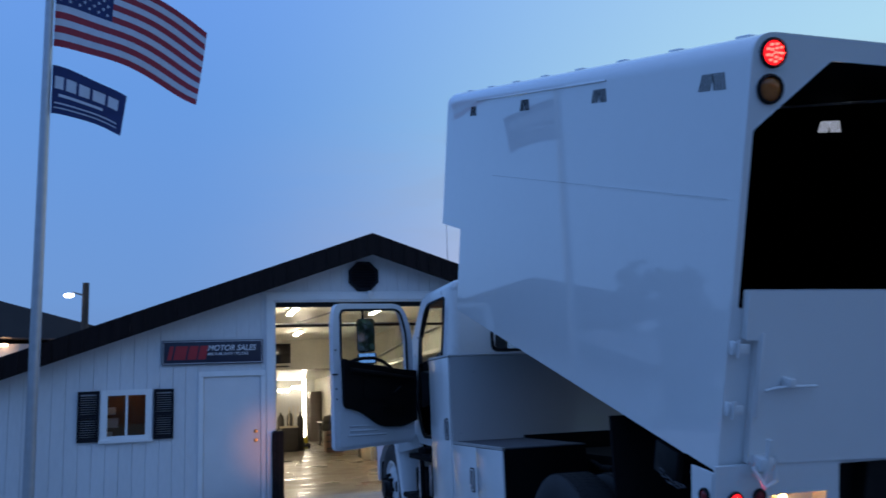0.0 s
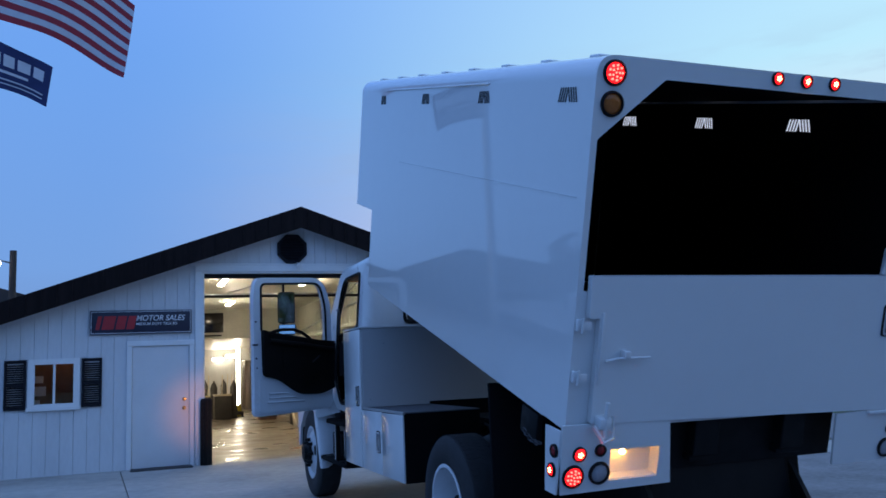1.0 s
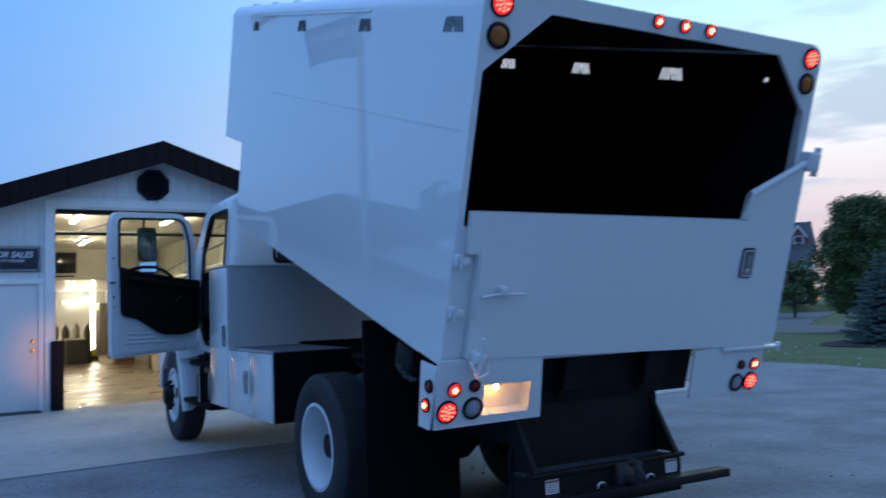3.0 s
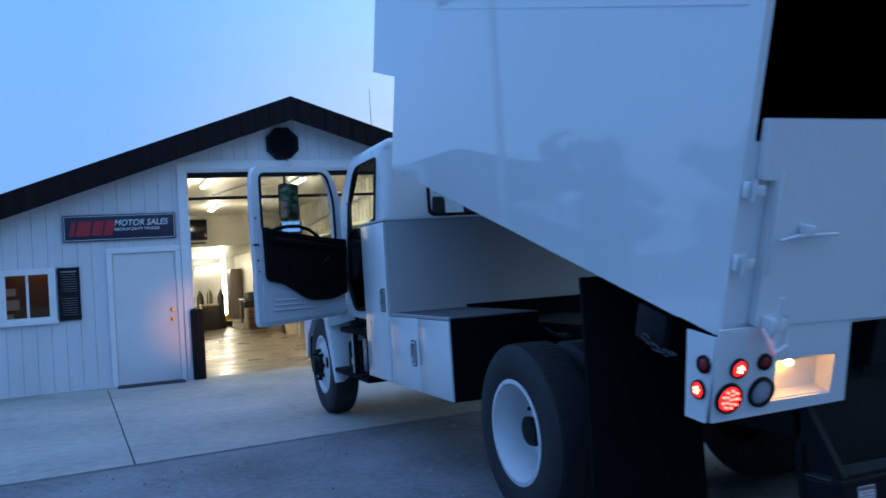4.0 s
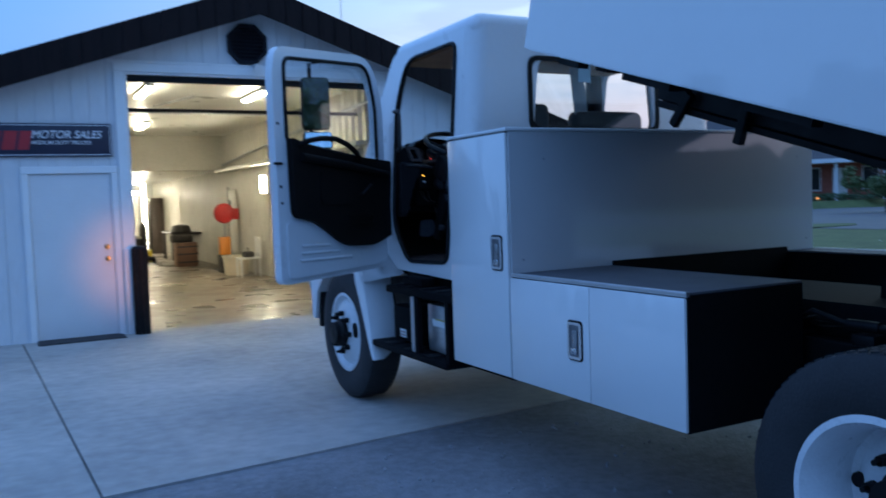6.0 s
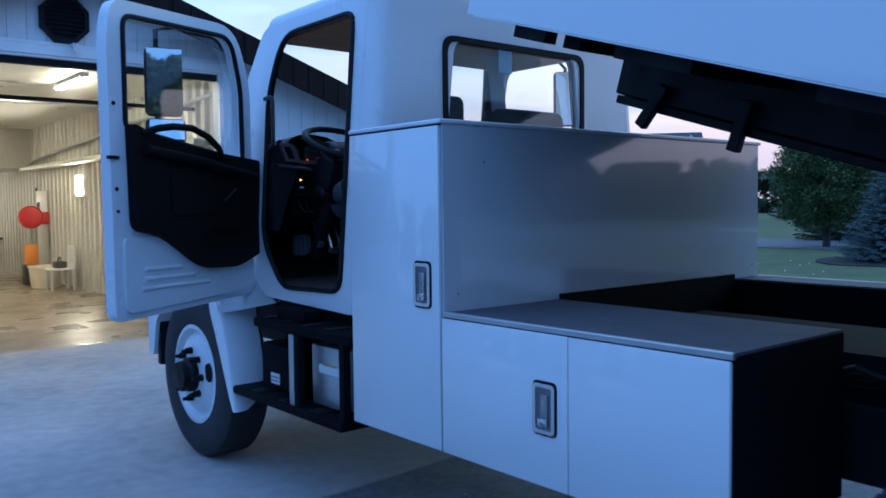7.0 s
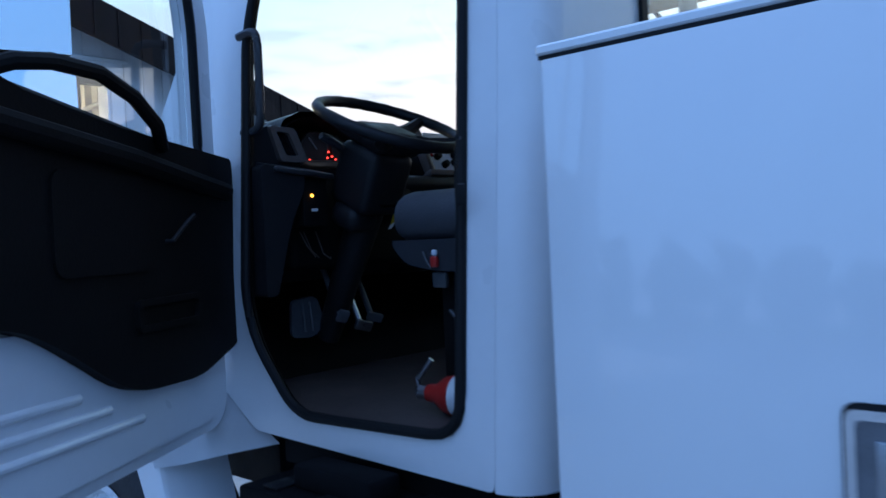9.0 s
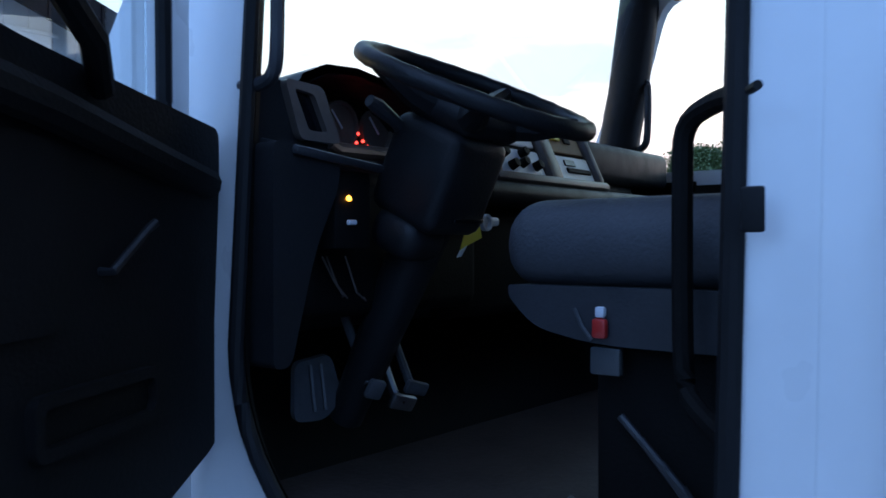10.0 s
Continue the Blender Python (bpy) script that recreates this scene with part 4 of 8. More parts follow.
# safety chain and bracket under the near corner
bm = bmesh.new()
for i in range(6):
    c = Vector((2.43, 0.50 - 0.035 * i, 0.06 - 0.02 * math.sin(i * 0.6)))
    tube(bm, [c + Vector((0.012 * math.cos(t) * (i % 2), 0.024 * math.sin(t), 0.012 * math.cos(t) * (1 - i % 2))) for t in [2 * math.pi * k / 10 for k in range(10)]], 0.004, 6, True)
part("safety_chain", bm, DARK_CHAIN, body, "steel chain hung from a bracket")

# chassis frame, hitch and rear bumper
bm = bmesh.new()
for x in (3.12, 3.92):
    box(bm, (x - 0.04, 2.35, 0.72), (x + 0.04, 8.9, 0.98), 0.01)
for y in (2.5, 3.3, 4.2, 5.2, 6.2):
    box(bm, (3.16, y - 0.05, 0.76), (3.88, y + 0.05, 0.92))
tpart("chassis_frame", bm, BLACK_PAINT, "black steel chassis rails", smooth=None)
bm = bmesh.new()
slab(bm, [[(3.12, 0.98), (3.99, 0.98), (4.0, 0.82), (4.06, 0.64), (4.06, 0.40), (2.98, 0.40), (2.98, 0.70)]], lambda a, b: Vector((a, 2.22, b)), (0, 0.03, 0))
box(bm, (2.98, 2.02, 0.40), (4.06, 2.22, 0.60), 0.012)
box(bm, (2.96, 2.005, 0.598), (4.08, 2.06, 0.622), 0.006)
for x in (3.0, 4.025):
    slab(bm, [[(2.03, 0.62), (2.23, 0.62), (2.23, 0.95)]], lambda a, b: Vector((x, a, b)), (0.03, 0, 0))
box(bm, (3.50, 2.24, 0.44), (3.74, 2.7, 0.66))
hitch = tpart("hitch_plate", bm, BLACK_PAINT, "black steel trailer hitch plate below the body", smooth=None)
part("worn_top", mbox((2.99, 2.062, 0.600), (4.05, 2.215, 0.608)), mat("worn_grey_steel_top", (0.06, 0.06, 0.065), 0.5, var=0.5, scale=6, bump=0.1, bscale=80), hitch, "worn grey top of the hitch box", None)
bm = bmesh.new()
tube(bm, [(3.60, 2.03, 0.53), (3.60, 1.90, 0.53), (3.60, 1.86, 0.57), (3.60, 1.88, 0.62), (3.60, 1.95, 0.63)], 0.025)
box(bm, (3.54, 1.98, 0.47), (3.66, 2.03, 0.62), 0.01)
tpart("pintle_hook", bm, DARK_CHAIN, "worn dark steel pintle hook")
for x in (3.42, 3.78):
    tpart("safety_ring", tube(bmesh.new(), [(x + 0.03 * math.cos(t), 1.99, 0.50 + 0.03 * math.sin(t)) for t in [2 * math.pi * i / 12 for i in range(12)]], 0.008, 8, True), STEEL, "steel ring for the trailer chain")
tpart("bumper_step", mbox((2.66, 1.92, 0.455), (4.36, 2.018, 0.505), 0.008), BLACK_PAINT, "black steel rear step bar")
for x, z in ((3.93, 0.515), (3.06, 0.508)):
    st = tpart("warning_sticker", mbox((x, 2.016, z), (x + 0.085, 2.019, z + 0.075)), STICKER, "small white warning sticker", smooth=None)
    bm = bmesh.new()
    box(bm, (x + 0.004, 2.014, z + 0.058), (x + 0.081, 2.016, z + 0.072))
    for i in range(4):
        box(bm, (x + 0.01, 2.014, z + 0.010 + 0.012 * i), (x + 0.075, 2.016, z + 0.014 + 0.012 * i))
    part("print", bm, STICKER_INK, st, smooth=None)
for x0, x1 in ((2.452, 3.10), (3.96, 4.80)):
    tpart("mud_guard", mbox((x0, 2.975, 0.26), (x1, 3.0, 1.46), 0.006), MATT_BLACK, "black rubber mud guard behind the rear wheels")
bm = bmesh.new()
box(bm, (3.2, 2.9, 0.99), (3.84, 5.5, 1.12))
tube(bm, [(3.54, 4.42, 1.15), (3.54, 3.75, 1.44)], 0.055)
tube(bm, [(3.54, 3.75, 1.44), (3.54, 3.35, 1.60)], 0.035)
# plate added to fill the dark space beneath the ram
slab(bm, [[(2.95, 0.99), (4.44, 0.99), (4.42, 1.20), (4.30, 1.28), (3.88, 1.455), (3.3, 1.47), (2.95, 1.42)]], lambda a, b: Vector((3.45, a, b)), (0.03, 0, 0))
tpart("hoist", bm, MATT_BLACK, "black hydraulic hoist ram with an added fill plate")


bm = bmesh.new()
cyl(bm, (3.06, 4.16, 1.06), (3.06, 4.30, 1.06), 0.022, seg=14)
cyl(bm, (3.06, 4.12, 1.06), (3.06, 4.16, 1.06), 0.014, seg=12)
box(bm, (3.02, 4.16, 0.985), (3.10, 4.26, 1.03), 0.008)
valve = tpart("hydraulic_valve", bm, BLACK_PAINT, "small black steel hydraulic valve on the chassis rail")
for k in range(3):
    part("hose", tube(bmesh.new(), [(3.06, 4.30, 1.06), (3.05 + 0.03 * k, 4.45, 1.10 - 0.03 * k), (3.12 + 0.04 * k, 4.62, 1.03), (3.2 + 0.05 * k, 4.8, 0.995)], 0.012, 8), SEAL, valve, "black rubber hydraulic hose")
tpart("frame_decal", mbox((3.444, 4.06, 1.198), (3.4485, 4.31, 1.262)), mat("faded_red_decal", (0.22, 0.07, 0.08), 0.5, var=0.5, scale=25), "faded red decal on the hoist plate", smooth=None)


# wheels
def tyre_profile(r, w):
    h = w / 2
    return [(r * 0.56, -h * 0.80), (r * 0.62, -h * 0.95), (r * 0.80, -h), (r * 0.94, -h * 0.93), (r * 0.985, -h * 0.80), (r, -h * 0.55), (r, h * 0.55), (r * 0.985, h * 0.80), (r * 0.94, h * 0.93), (r * 0.80, h), (r * 0.62, h * 0.95), (r * 0.56, h * 0.80)]


def wheel(xc, y, z, r, w, out, front, rr):
    """out: -1 where the wheel's outer face looks to -x."""
    m = Matrix.Translation((xc, y, z)) @ Euler((0, radians(90) * out, 0)).to_matrix().to_4x4()
    bm = bmesh.new()
    lathe(bm, [(max(a, rr - 0.01), b) for a, b in tyre_profile(r, w)], m, 64, False)
    t = tpart("wheel", bm, RUBBER, "black truck tyre with block tread on a white steel rim")
    bm = bmesh.new()
    for k in range(72):
        a = 2 * math.pi * (k + 0.5) / 72
        for s in (-0.27, -0.09, 0.09, 0.27):
            rot = m @ Matrix.Rotation(a + (0.02 if s > 0 else -0.02), 4, "Z") @ Matrix.Translation((r - 0.0025, 0, s * w))
            box(bm, (-0.004, -0.013, -0.026), (0.004, 0.013, 0.026), m=rot @ Matrix.Rotation(0.42 if s > 0 else -0.42, 4, "X"))
    tagged(part("tread", bm, RUBBER, t, "black rubber tread blocks", None), "black rubber tread blocks", kind="stuff")
    bm = bmesh.new()
    if front:
        prof = [(rr, w * 0.43), (rr + 0.012, w * 0.47), (rr - 0.012, w * 0.48), (rr - 0.02, w * 0.40), (rr * 0.86, w * 0.34), (rr * 0.80, w * 0.42), (rr * 0.62, w * 0.50), (rr * 0.45, w * 0.52), (rr * 0.32, w * 0.52), (0.001, w * 0.52)]
    else:
        prof = [(rr, w * 0.43), (rr + 0.012, w * 0.48), (rr - 0.012, w * 0.49), (rr - 0.022, w * 0.38), (rr - 0.045, w * 0.20), (rr - 0.05, -w * 0.28), (rr * 0.74, -w * 0.32), (rr * 0.60, -w * 0.24), (rr * 0.42, -w * 0.24), (rr * 0.30, -w * 0.22), (0.001, -w * 0.22)]
    lathe(bm, prof, m, 48, False)
    rim = part("rim", bm, RIM_WHITE, t, "white painted steel rim")
    hz = w * 0.52 if front else -w * 0.24
    for a in (-1.40, 1.74) if front else [2 * math.pi * k / 5 + 0.3 for k in range(5)]:
        bm = bmesh.new()
        c = m @ Matrix.Rotation(a, 4, "Z") @ Matrix.Translation((rr * 0.72, 0, w * 0.455 if front else -w * 0.29)) @ Matrix.Diagonal((0.8 if front else 0.55, 1.25 if front else 0.6, 1, 1))
        lathe(bm, [(0.0001, 0.012), (0.042, 0.012), (0.046, 0.0)], c, 16)
        part("hand_hole", bm, BLACK_PAINT, t, "dark hand hole in the rim")
    bm = bmesh.new()
    if front:
        lathe(bm, [(rr * 0.36, hz), (rr * 0.36, hz + 0.03), (rr * 0.30, hz + 0.05), (rr * 0.29, hz + 0.085), (0.001, hz + 0.09)], m, 24)
    else:
        lathe(bm, [(rr * 0.36, hz), (rr * 0.36, hz + 0.03), (rr * 0.25, hz + 0.05), (rr * 0.24, hz + 0.10), (rr * 0.28, hz + 0.105), (rr * 0.28, hz + 0.12), (0.001, hz + 0.125)], m, 24)
    part("hub", bm, BLACK_PAINT, t, "black greasy wheel hub")
    for k in range(8):
        bm = bmesh.new()
        c = m @ Matrix.Rotation(2 * math.pi * k / 8, 4, "Z") @ Matrix.Translation((rr * 0.50, 0, hz))
        lathe(bm, [(0.021, 0.0), (0.019, 0.035), (0.012, 0.036), (0.011, 0.062), (0.0001, 0.063)], c, 8)
        part("lug_nut", bm, BLACK_PAINT, t)
    return t


WR = 0.50
WB = 0.475
wheel(2.52, 8.08, GZ + WR, WR, 0.27, -1, True, 0.2875)
wheel(4.44, 8.08, GZ + WR, WR, 0.27, 1, True, 0.2875)
wheel(2.57, 3.755, GZ + WB, WB + 0.014, 0.28, -1, False, 0.285)
wheel(4.42, 3.755, GZ + WB, WB, 0.28, 1, False, 0.285)
for x in (2.90, 4.10):
    bm = bmesh.new()
    m = Matrix.Translation((x, 3.755, GZ + WB)) @ Euler((0, radians(90), 0)).to_matrix().to_4x4()
    lathe(bm, tyre_profile(WB, 0.28) + [(WB * 0.56, -0.28 / 2 * 0.80)], m, 40)
    tpart("inner_wheel", bm, RUBBER, "inner twin tyre of the rear axle")
bm = bmesh.new()
cyl(bm, (2.7, 3.755, GZ + WB), (4.3, 3.755, GZ + WB), 0.09)
tpart("front_axle", cyl(bmesh.new(), (2.7, 8.08, GZ + WR - 0.06), (4.3, 8.08, GZ + WR - 0.06), 0.06), BLACK_PAINT, "black front axle beam")
bmesh.ops.create_icosphere(bm, subdivisions=2, radius=0.22, matrix=Matrix.Translation((3.5, 3.755, GZ + WB)))
tpart("axle", bm, BLACK_PAINT, "black rear axle and differential")

# tool cabinets: a tall one across the frame behind the cab, a low box along each side
CX0, CX1, CY0, CY1, CZ0, CZ1 = 2.372, 4.655, 5.695, 6.305, 0.685, 1.952
BYA, BZ1 = 4.474, 1.222
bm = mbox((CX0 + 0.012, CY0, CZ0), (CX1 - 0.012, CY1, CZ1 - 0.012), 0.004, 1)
cab = tpart("tall_cabinet", bm, SHADED_WHITE, "tall glossy white tool cabinet across the frame")
part("cabinet_top", mbox((CX0 - 0.004, CY0 - 0.006, CZ1 - 0.012), (CX1 + 0.004, CY1 + 0.006, CZ1 + 0.006), 0.004, 1), TRUCK_WHITE, cab)
part("cabinet_door", mbox((CX0 - 0.006, CY0 + 0.004, CZ0 + 0.006), (CX0 + 0.011, CY1 - 0.006, CZ1 - 0.019), 0.005, 2), TRUCK_WHITE, cab, "plain white cabinet door")
part("edge_seal", mbox((CX0 - 0.002, CY0 - 0.001, CZ1 - 0.0185), (CX0 + 0.010, CY1 + 0.001, CZ1 - 0.0125)), SEAL, cab, smooth=None)
LEFT = Euler((0, 0, radians(-90))).to_matrix().to_4x4()
paddle(cab, Matrix.Translation((CX0 - 0.0075, 5.797, 1.325)) @ LEFT, (0.098, 0.168))
bm = bmesh.new()
for x, z in ((2.46, 1.29), (4.58, 1.29), (4.50, 1.80), (2.60, 1.80)):
    lathe(bm, [(0.006, 0.0), (0.005, 0.003), (0.0001, 0.004)], Matrix.Translation((x, CY0, z)) @ AX, 10)
part("rivet", bm, STEEL, cab)
for x0, x1, outer in ((CX0, 3.02, CX0), (4.40, CX1, CX1)):
    bm = mbox((x0 + 0.011, BYA, CZ0), (x1 - 0.0, CY0 - 0.004, BZ1 - 0.006), 0.003, 1) if outer == CX0 else mbox((x0, BYA, CZ0), (x1 - 0.011, CY0 - 0.004, BZ1 - 0.006), 0.003, 1)
    low = tpart("low_toolbox", bm, MATT_BLACK, "low black-sided toolbox with white doors")
    part("tread_top", mbox((x0 + 0.004, BYA + 0.004, BZ1 - 0.006), (x1, CY0 - 0.006, BZ1 + 0.002)), mat("grey_anti_slip_top", (0.085, 0.088, 0.10), 0.7, var=0.25, scale=8, bump=0.3, bscale=150), low, "dark grey anti-slip top", None)
    s = -1 if outer == CX0 else 1
    e = outer
    bm = mbox((min(e, e - s * 0.02), BYA - 0.002, BZ1 - 0.014), (max(e, e - s * 0.02), CY0 - 0.004, BZ1 + 0.006), 0.003, 1)
    part("top_edge", bm, ALU, low, "bright aluminium edge strip")
    for y0, y1 in ((BYA + 0.004, 5.055 - 0.002), (5.055 + 0.002, CY0 - 0.006)):
        xa, xb = (e - 0.004, e + 0.011) if s < 0 else (e - 0.011, e + 0.004)
        part("box_door", mbox((xa, y0, CZ0 + 0.004), (xb, y1, BZ1 - 0.018), 0.004, 2), TRUCK_WHITE, low, "plain white toolbox door")
    if s < 0:
        paddle(low, Matrix.Translation((CX0 - 0.0055, 5.155, 0.955)) @ LEFT, (0.098, 0.168))
bm = bmesh.new()
box(bm, (3.03, 4.55, 0.985), (4.39, 5.68, 1.0))
part("bay_back", mbox((3.03, CY0 - 0.016, 0.69), (4.39, CY0 - 0.001, 1.247)), MATT_BLACK, cab, smooth=None)
tpart("tool_bay", bm, MATT_BLACK, "black open bay between the toolboxes", smooth=None)

# ---- cab ----
KX0, KX1, KY = 2.56, 4.70, 6.50


def lean(bm):
    """The cab's sides lean in above the waist."""
    xm = (KX0 + KX1) / 2
    for v in bm.verts:
        if v.co.z > 1.9:
            v.co.x += (0.13 * (v.co.z - 1.9) / 0.8) * (1 if v.co.x < xm else -1) * min(1, abs(v.co.x - xm) / 0.8)
    return bm


def yz(x):
    return lambda a, b: Vector((x, a, b))


OPEN = rounded([(6.68, 1.215, 0.10), (7.26, 1.20, 0.08), (7.46, 1.42, 0.12), (7.475, 2.30, 0.10), (7.40, 2.58, 0.14), (6.685, 2.58, 0.09)], 0.08, 5)
side_out = rounded([(6.60, 1.11, 0.02), (7.45, 1.135, 0.02), (7.70, 1.30, 0.10), (7.98, 1.50, 0.05), (8.0, 1.92, 0.05), (7.64, 2.66, 0.08), (6.60, 2.66, 0.02)], 0.03, 4)
bm = bmesh.new()
slab(bm, [side_out, OPEN], yz(KX0), (0.010, 0, 0))
# rounded rear corner and rear wall with its window
prof = [(KX0 + 0.10 - 0.10 * math.cos(t), 6.60 - 0.10 * math.sin(t)) for t in [math.pi / 2 * i / 6 for i in range(7)]]
loft(bm, [[(x, y, 1.11) for x, y in prof], [(x, y, 2.66) for x, y in prof]])
loft(bm, [[(KX0 + KX1 - x, y, 1.11) for x, y in prof], [(KX0 + KX1 - x, y, 2.64) for x, y in prof]])
RW = rounded([(3.08, 2.035), (4.10, 2.035), (4.10, 2.465), (3.08, 2.465)], 0.07, 5)
slab(bm, [rect(KX0 + 0.10, KX1 - 0.10, 1.11, 2.66), RW], lambda a, b: Vector((a, KY, b)), (0, 0.04, 0))
# far side with its window opening
RO = rounded([(6.75, 1.968, 0.06), (7.77, 1.968, 0.06), (7.73, 2.235, 0.06), (7.60, 2.58, 0.08), (6.75, 2.58, 0.08)], 0.05, 4)
slab(bm, [side_out, RO], yz(KX1 - 0.05), (0.05, 0, 0))
lean(bm)
cshell = tpart("cab_shell", bm, CAB_WHITE, "white painted steel cab")
bm = lean(mbox((KX0 + 0.005, KY + 0.002, 2.585), (KX1 - 0.005, 7.66, 2.735), 0.072, 4))
part("cab_roof", bm, CAB_WHITE, cshell)
# warm light is put into the headliner's colour as streaked orange-brown
bm = mbox((KX0 + 0.15, KY + 0.06, 2.565), (KX1 - 0.15, 7.56, 2.583))
part("headliner", bm, mat("warm_tinted_headliner", (0.40, 0.17, 0.07), 0.9, var=0.35, scale=6, stretch=(1, 6, 1), bump=0.2, bscale=200), cshell, "tan cloth headliner tinted orange by warm light")
bm = bmesh.new()
slab(bm, [rounded([(3.06, 2.015), (4.12, 2.015), (4.12, 2.485), (3.06, 2.485)], 0.075, 5), rounded([(3.088, 2.043), (4.092, 2.043), (4.092, 2.457), (3.088, 2.457)], 0.065, 5)], lambda a, b: Vector((a, KY - 0.012, b)), (0, 0.03, 0))
part("rear_window_seal", bm, SEAL, cshell)
bm = bmesh.new()
slab(bm, [RW], lambda a, b: Vector((a, KY + 0.018, b)), (0, 0.005, 0))
part("rear_window", bm, GLASS, cshell, "clear rear cab window").visible_shadow = False
# door seal round the opening
ring = [Vector((KX0 - 0.004, a, b)) for a, b in OPEN]
bm = tube(bmesh.new(), ring, 0.013, 10, True)
lean(bm)
part("door_seal", bm, SEAL, cshell, "black rubber door seal")
# inner jamb lining
bm = bmesh.new()
loft(bm, [[(KX0 + d, 7.08 + (a - 7.08) * k, 1.9 + (b - 1.9) * k) for a, b in OPEN] for d, k in ((0.011, 0.99), (0.028, 1.02), (0.030, 1.15))], True)
lean(bm)
part("jamb_lining", bm, TRIM_BLACK, cshell)
# windscreen pillars and glass
for outer, run, rt in (([(KX0 + 0.06, 8.0, 1.80), (KX0 + 0.06, 7.85, 2.18), (KX0 + 0.06, 7.62, 2.66)], [(KX0 + 0.048, 7.90, 1.85), (KX0 + 0.048, 7.76, 2.18), (KX0 + 0.048, 7.56, 2.60)], 0.045),
                       ([(KX1 - 0.045, 7.90, 1.80), (KX1 - 0.045, 7.785, 2.214), (KX1 - 0.045, 7.63, 2.66)], [(KX1 - 0.109, 7.819, 1.968), (KX1 - 0.087, 7.755, 2.235), (KX1 - 0.066, 7.68, 2.61)], 0.073)):
    part("windscreen_pillar", lean(tube(bmesh.new(), outer, 0.045, 12)), CAB_WHITE, cshell)
    part("pillar_trim", lean(tube(bmesh.new(), run, rt, 12)), DASH, cshell, "grey plastic pillar trim")
bm = bmesh.new()
v = [bm.verts.new(p) for p in ((KX0 + 0.1, 8.0, 1.86), (KX1 - 0.1, 8.0, 1.86), (KX1 - 0.22, 7.64, 2.62), (KX0 + 0.22, 7.64, 2.62))]
f = bm.faces.new(v)
ex = bmesh.ops.extrude_face_region(bm, geom=[f])
bmesh.ops.translate(bm, vec=(0, 0.005, 0.003), verts=[g for g in ex["geom"] if isinstance(g, bmesh.types.BMVert)])
part("windscreen", bm, GLASS, cshell, "clear windscreen").visible_shadow = False
# firewall, floor, sill, hood and fender
part("firewall", mbox((KX0 + 0.05, 7.92, 1.05), (KX1 - 0.05, 7.98, 1.95)), TRIM_BLACK, cshell, smooth=None)
part("cab_floor", mbox((KX0 + 0.05, KY + 0.04, 1.14), (KX1 - 0.05, 7.95, 1.20)), FLOOR_MAT, cshell, "dark rubber cab floor", None)
bm = bmesh.new()
box(bm, (KX0 + 0.03, 7.985, 1.02), (KX1 - 0.03, 9.15, 1.82), 0.12, 4)
box(bm, (KX0 + 0.25, 9.0, 0.70), (KX1 - 0.25, 9.2, 1.5), 0.06, 3)
part("hood", bm, CAB_WHITE, cshell, "white engine hood")
for x0, x1 in ((2.385, 2.545), (4.425, 4.585)):
    bm = bmesh.new()
    arch = rounded([(8.72, 0.66), (8.79, 0.66), (8.82, 1.10), (8.50, 1.28), (7.78, 1.28), (7.76, 1.06), (8.08, 1.17), (8.42, 1.08), (8.66, 0.90)], 0.04, 5)
    slab(bm, [arch], lambda a, b: Vector((x0, a, b)), (x1 - x0, 0, 0))
    part("fender", bm, CAB_WHITE, cshell, "white front fender over the wheel")
    # rear flap: a narrow outer band and a rounded face turned aft
    bm = bmesh.new()
    d = 1 if x0 < 3 else -1
    xo = x0 - 0.012 if d > 0 else x1 + 0.012
    rings = []
    for k in range(15):
        z = 0.50 + 0.72 * k / 14
        u = max(0.0, min(1.0, (z - 0.50) / 0.55))
        y = 7.502 + 0.085 * u ** 0.7 + 0.075 * u ** 2
        wide = 0.022 + 0.125 * u ** 0.8
        depth = 0.09 + 0.13 * min(1.0, u * 4) ** 0.5 + 0.01 * u + 0.10 * max(0.0, (z - 1.02) / 0.2) ** 2
        rings.append([(xo + d * a, b, z) for a, b in ((0.03, y + wide), (0.0, y + wide - 0.008), (0.0, y + 0.018), (0.006, y + 0.006), (0.02, y), (depth * 0.6, y + 0.004), (depth, y + 0.02), (depth, y + 0.05))])
    loft(bm, rings)
    part("fender_flap", bm, CAB_WHITE, cshell, "white rear flap of the front fender")
bm = bmesh.new()
loft(bm, [[(2.366, 7.665, 1.04), (2.366, 7.72, 1.17), (2.39, 7.80, 1.26)], [(2.42, 7.60, 1.05), (2.43, 7.655, 1.165), (2.44, 7.75, 1.265)], [(2.50, 7.50, 1.075), (2.51, 7.57, 1.16), (2.515, 7.70, 1.275)], [(2.578, 7.37, 1.105), (2.578, 7.47, 1.155), (2.578, 7.66, 1.285)]])
bmesh.ops.solidify(bm, geom=bm.faces[:], thickness=0.012)
part("fender_gusset", bm, CAB_WHITE, cshell, "white panel between fender and cab")
part("splash_flap", mbox((2.41, 8.66, 0.60), (2.74, 8.715, 1.0), 0.006), SEAL, cshell, "black splash flap")
# unseen headlamp added as assumed source of the amber light on the wall ahead
hl = tpart("headlamp", mbox((2.50, 9.14, 0.86), (2.78, 9.20, 1.06), 0.02), CLEAR_LENS, "added unseen headlamp with an assumed amber side light")
bm = bmesh.new()
bmesh.ops.create_icosphere(bm, subdivisions=2, radius=0.03, matrix=Matrix.Translation((2.55, 9.205, 0.96)))
part("side_light", bm, AMBER_ON, hl, "glowing amber bulb")

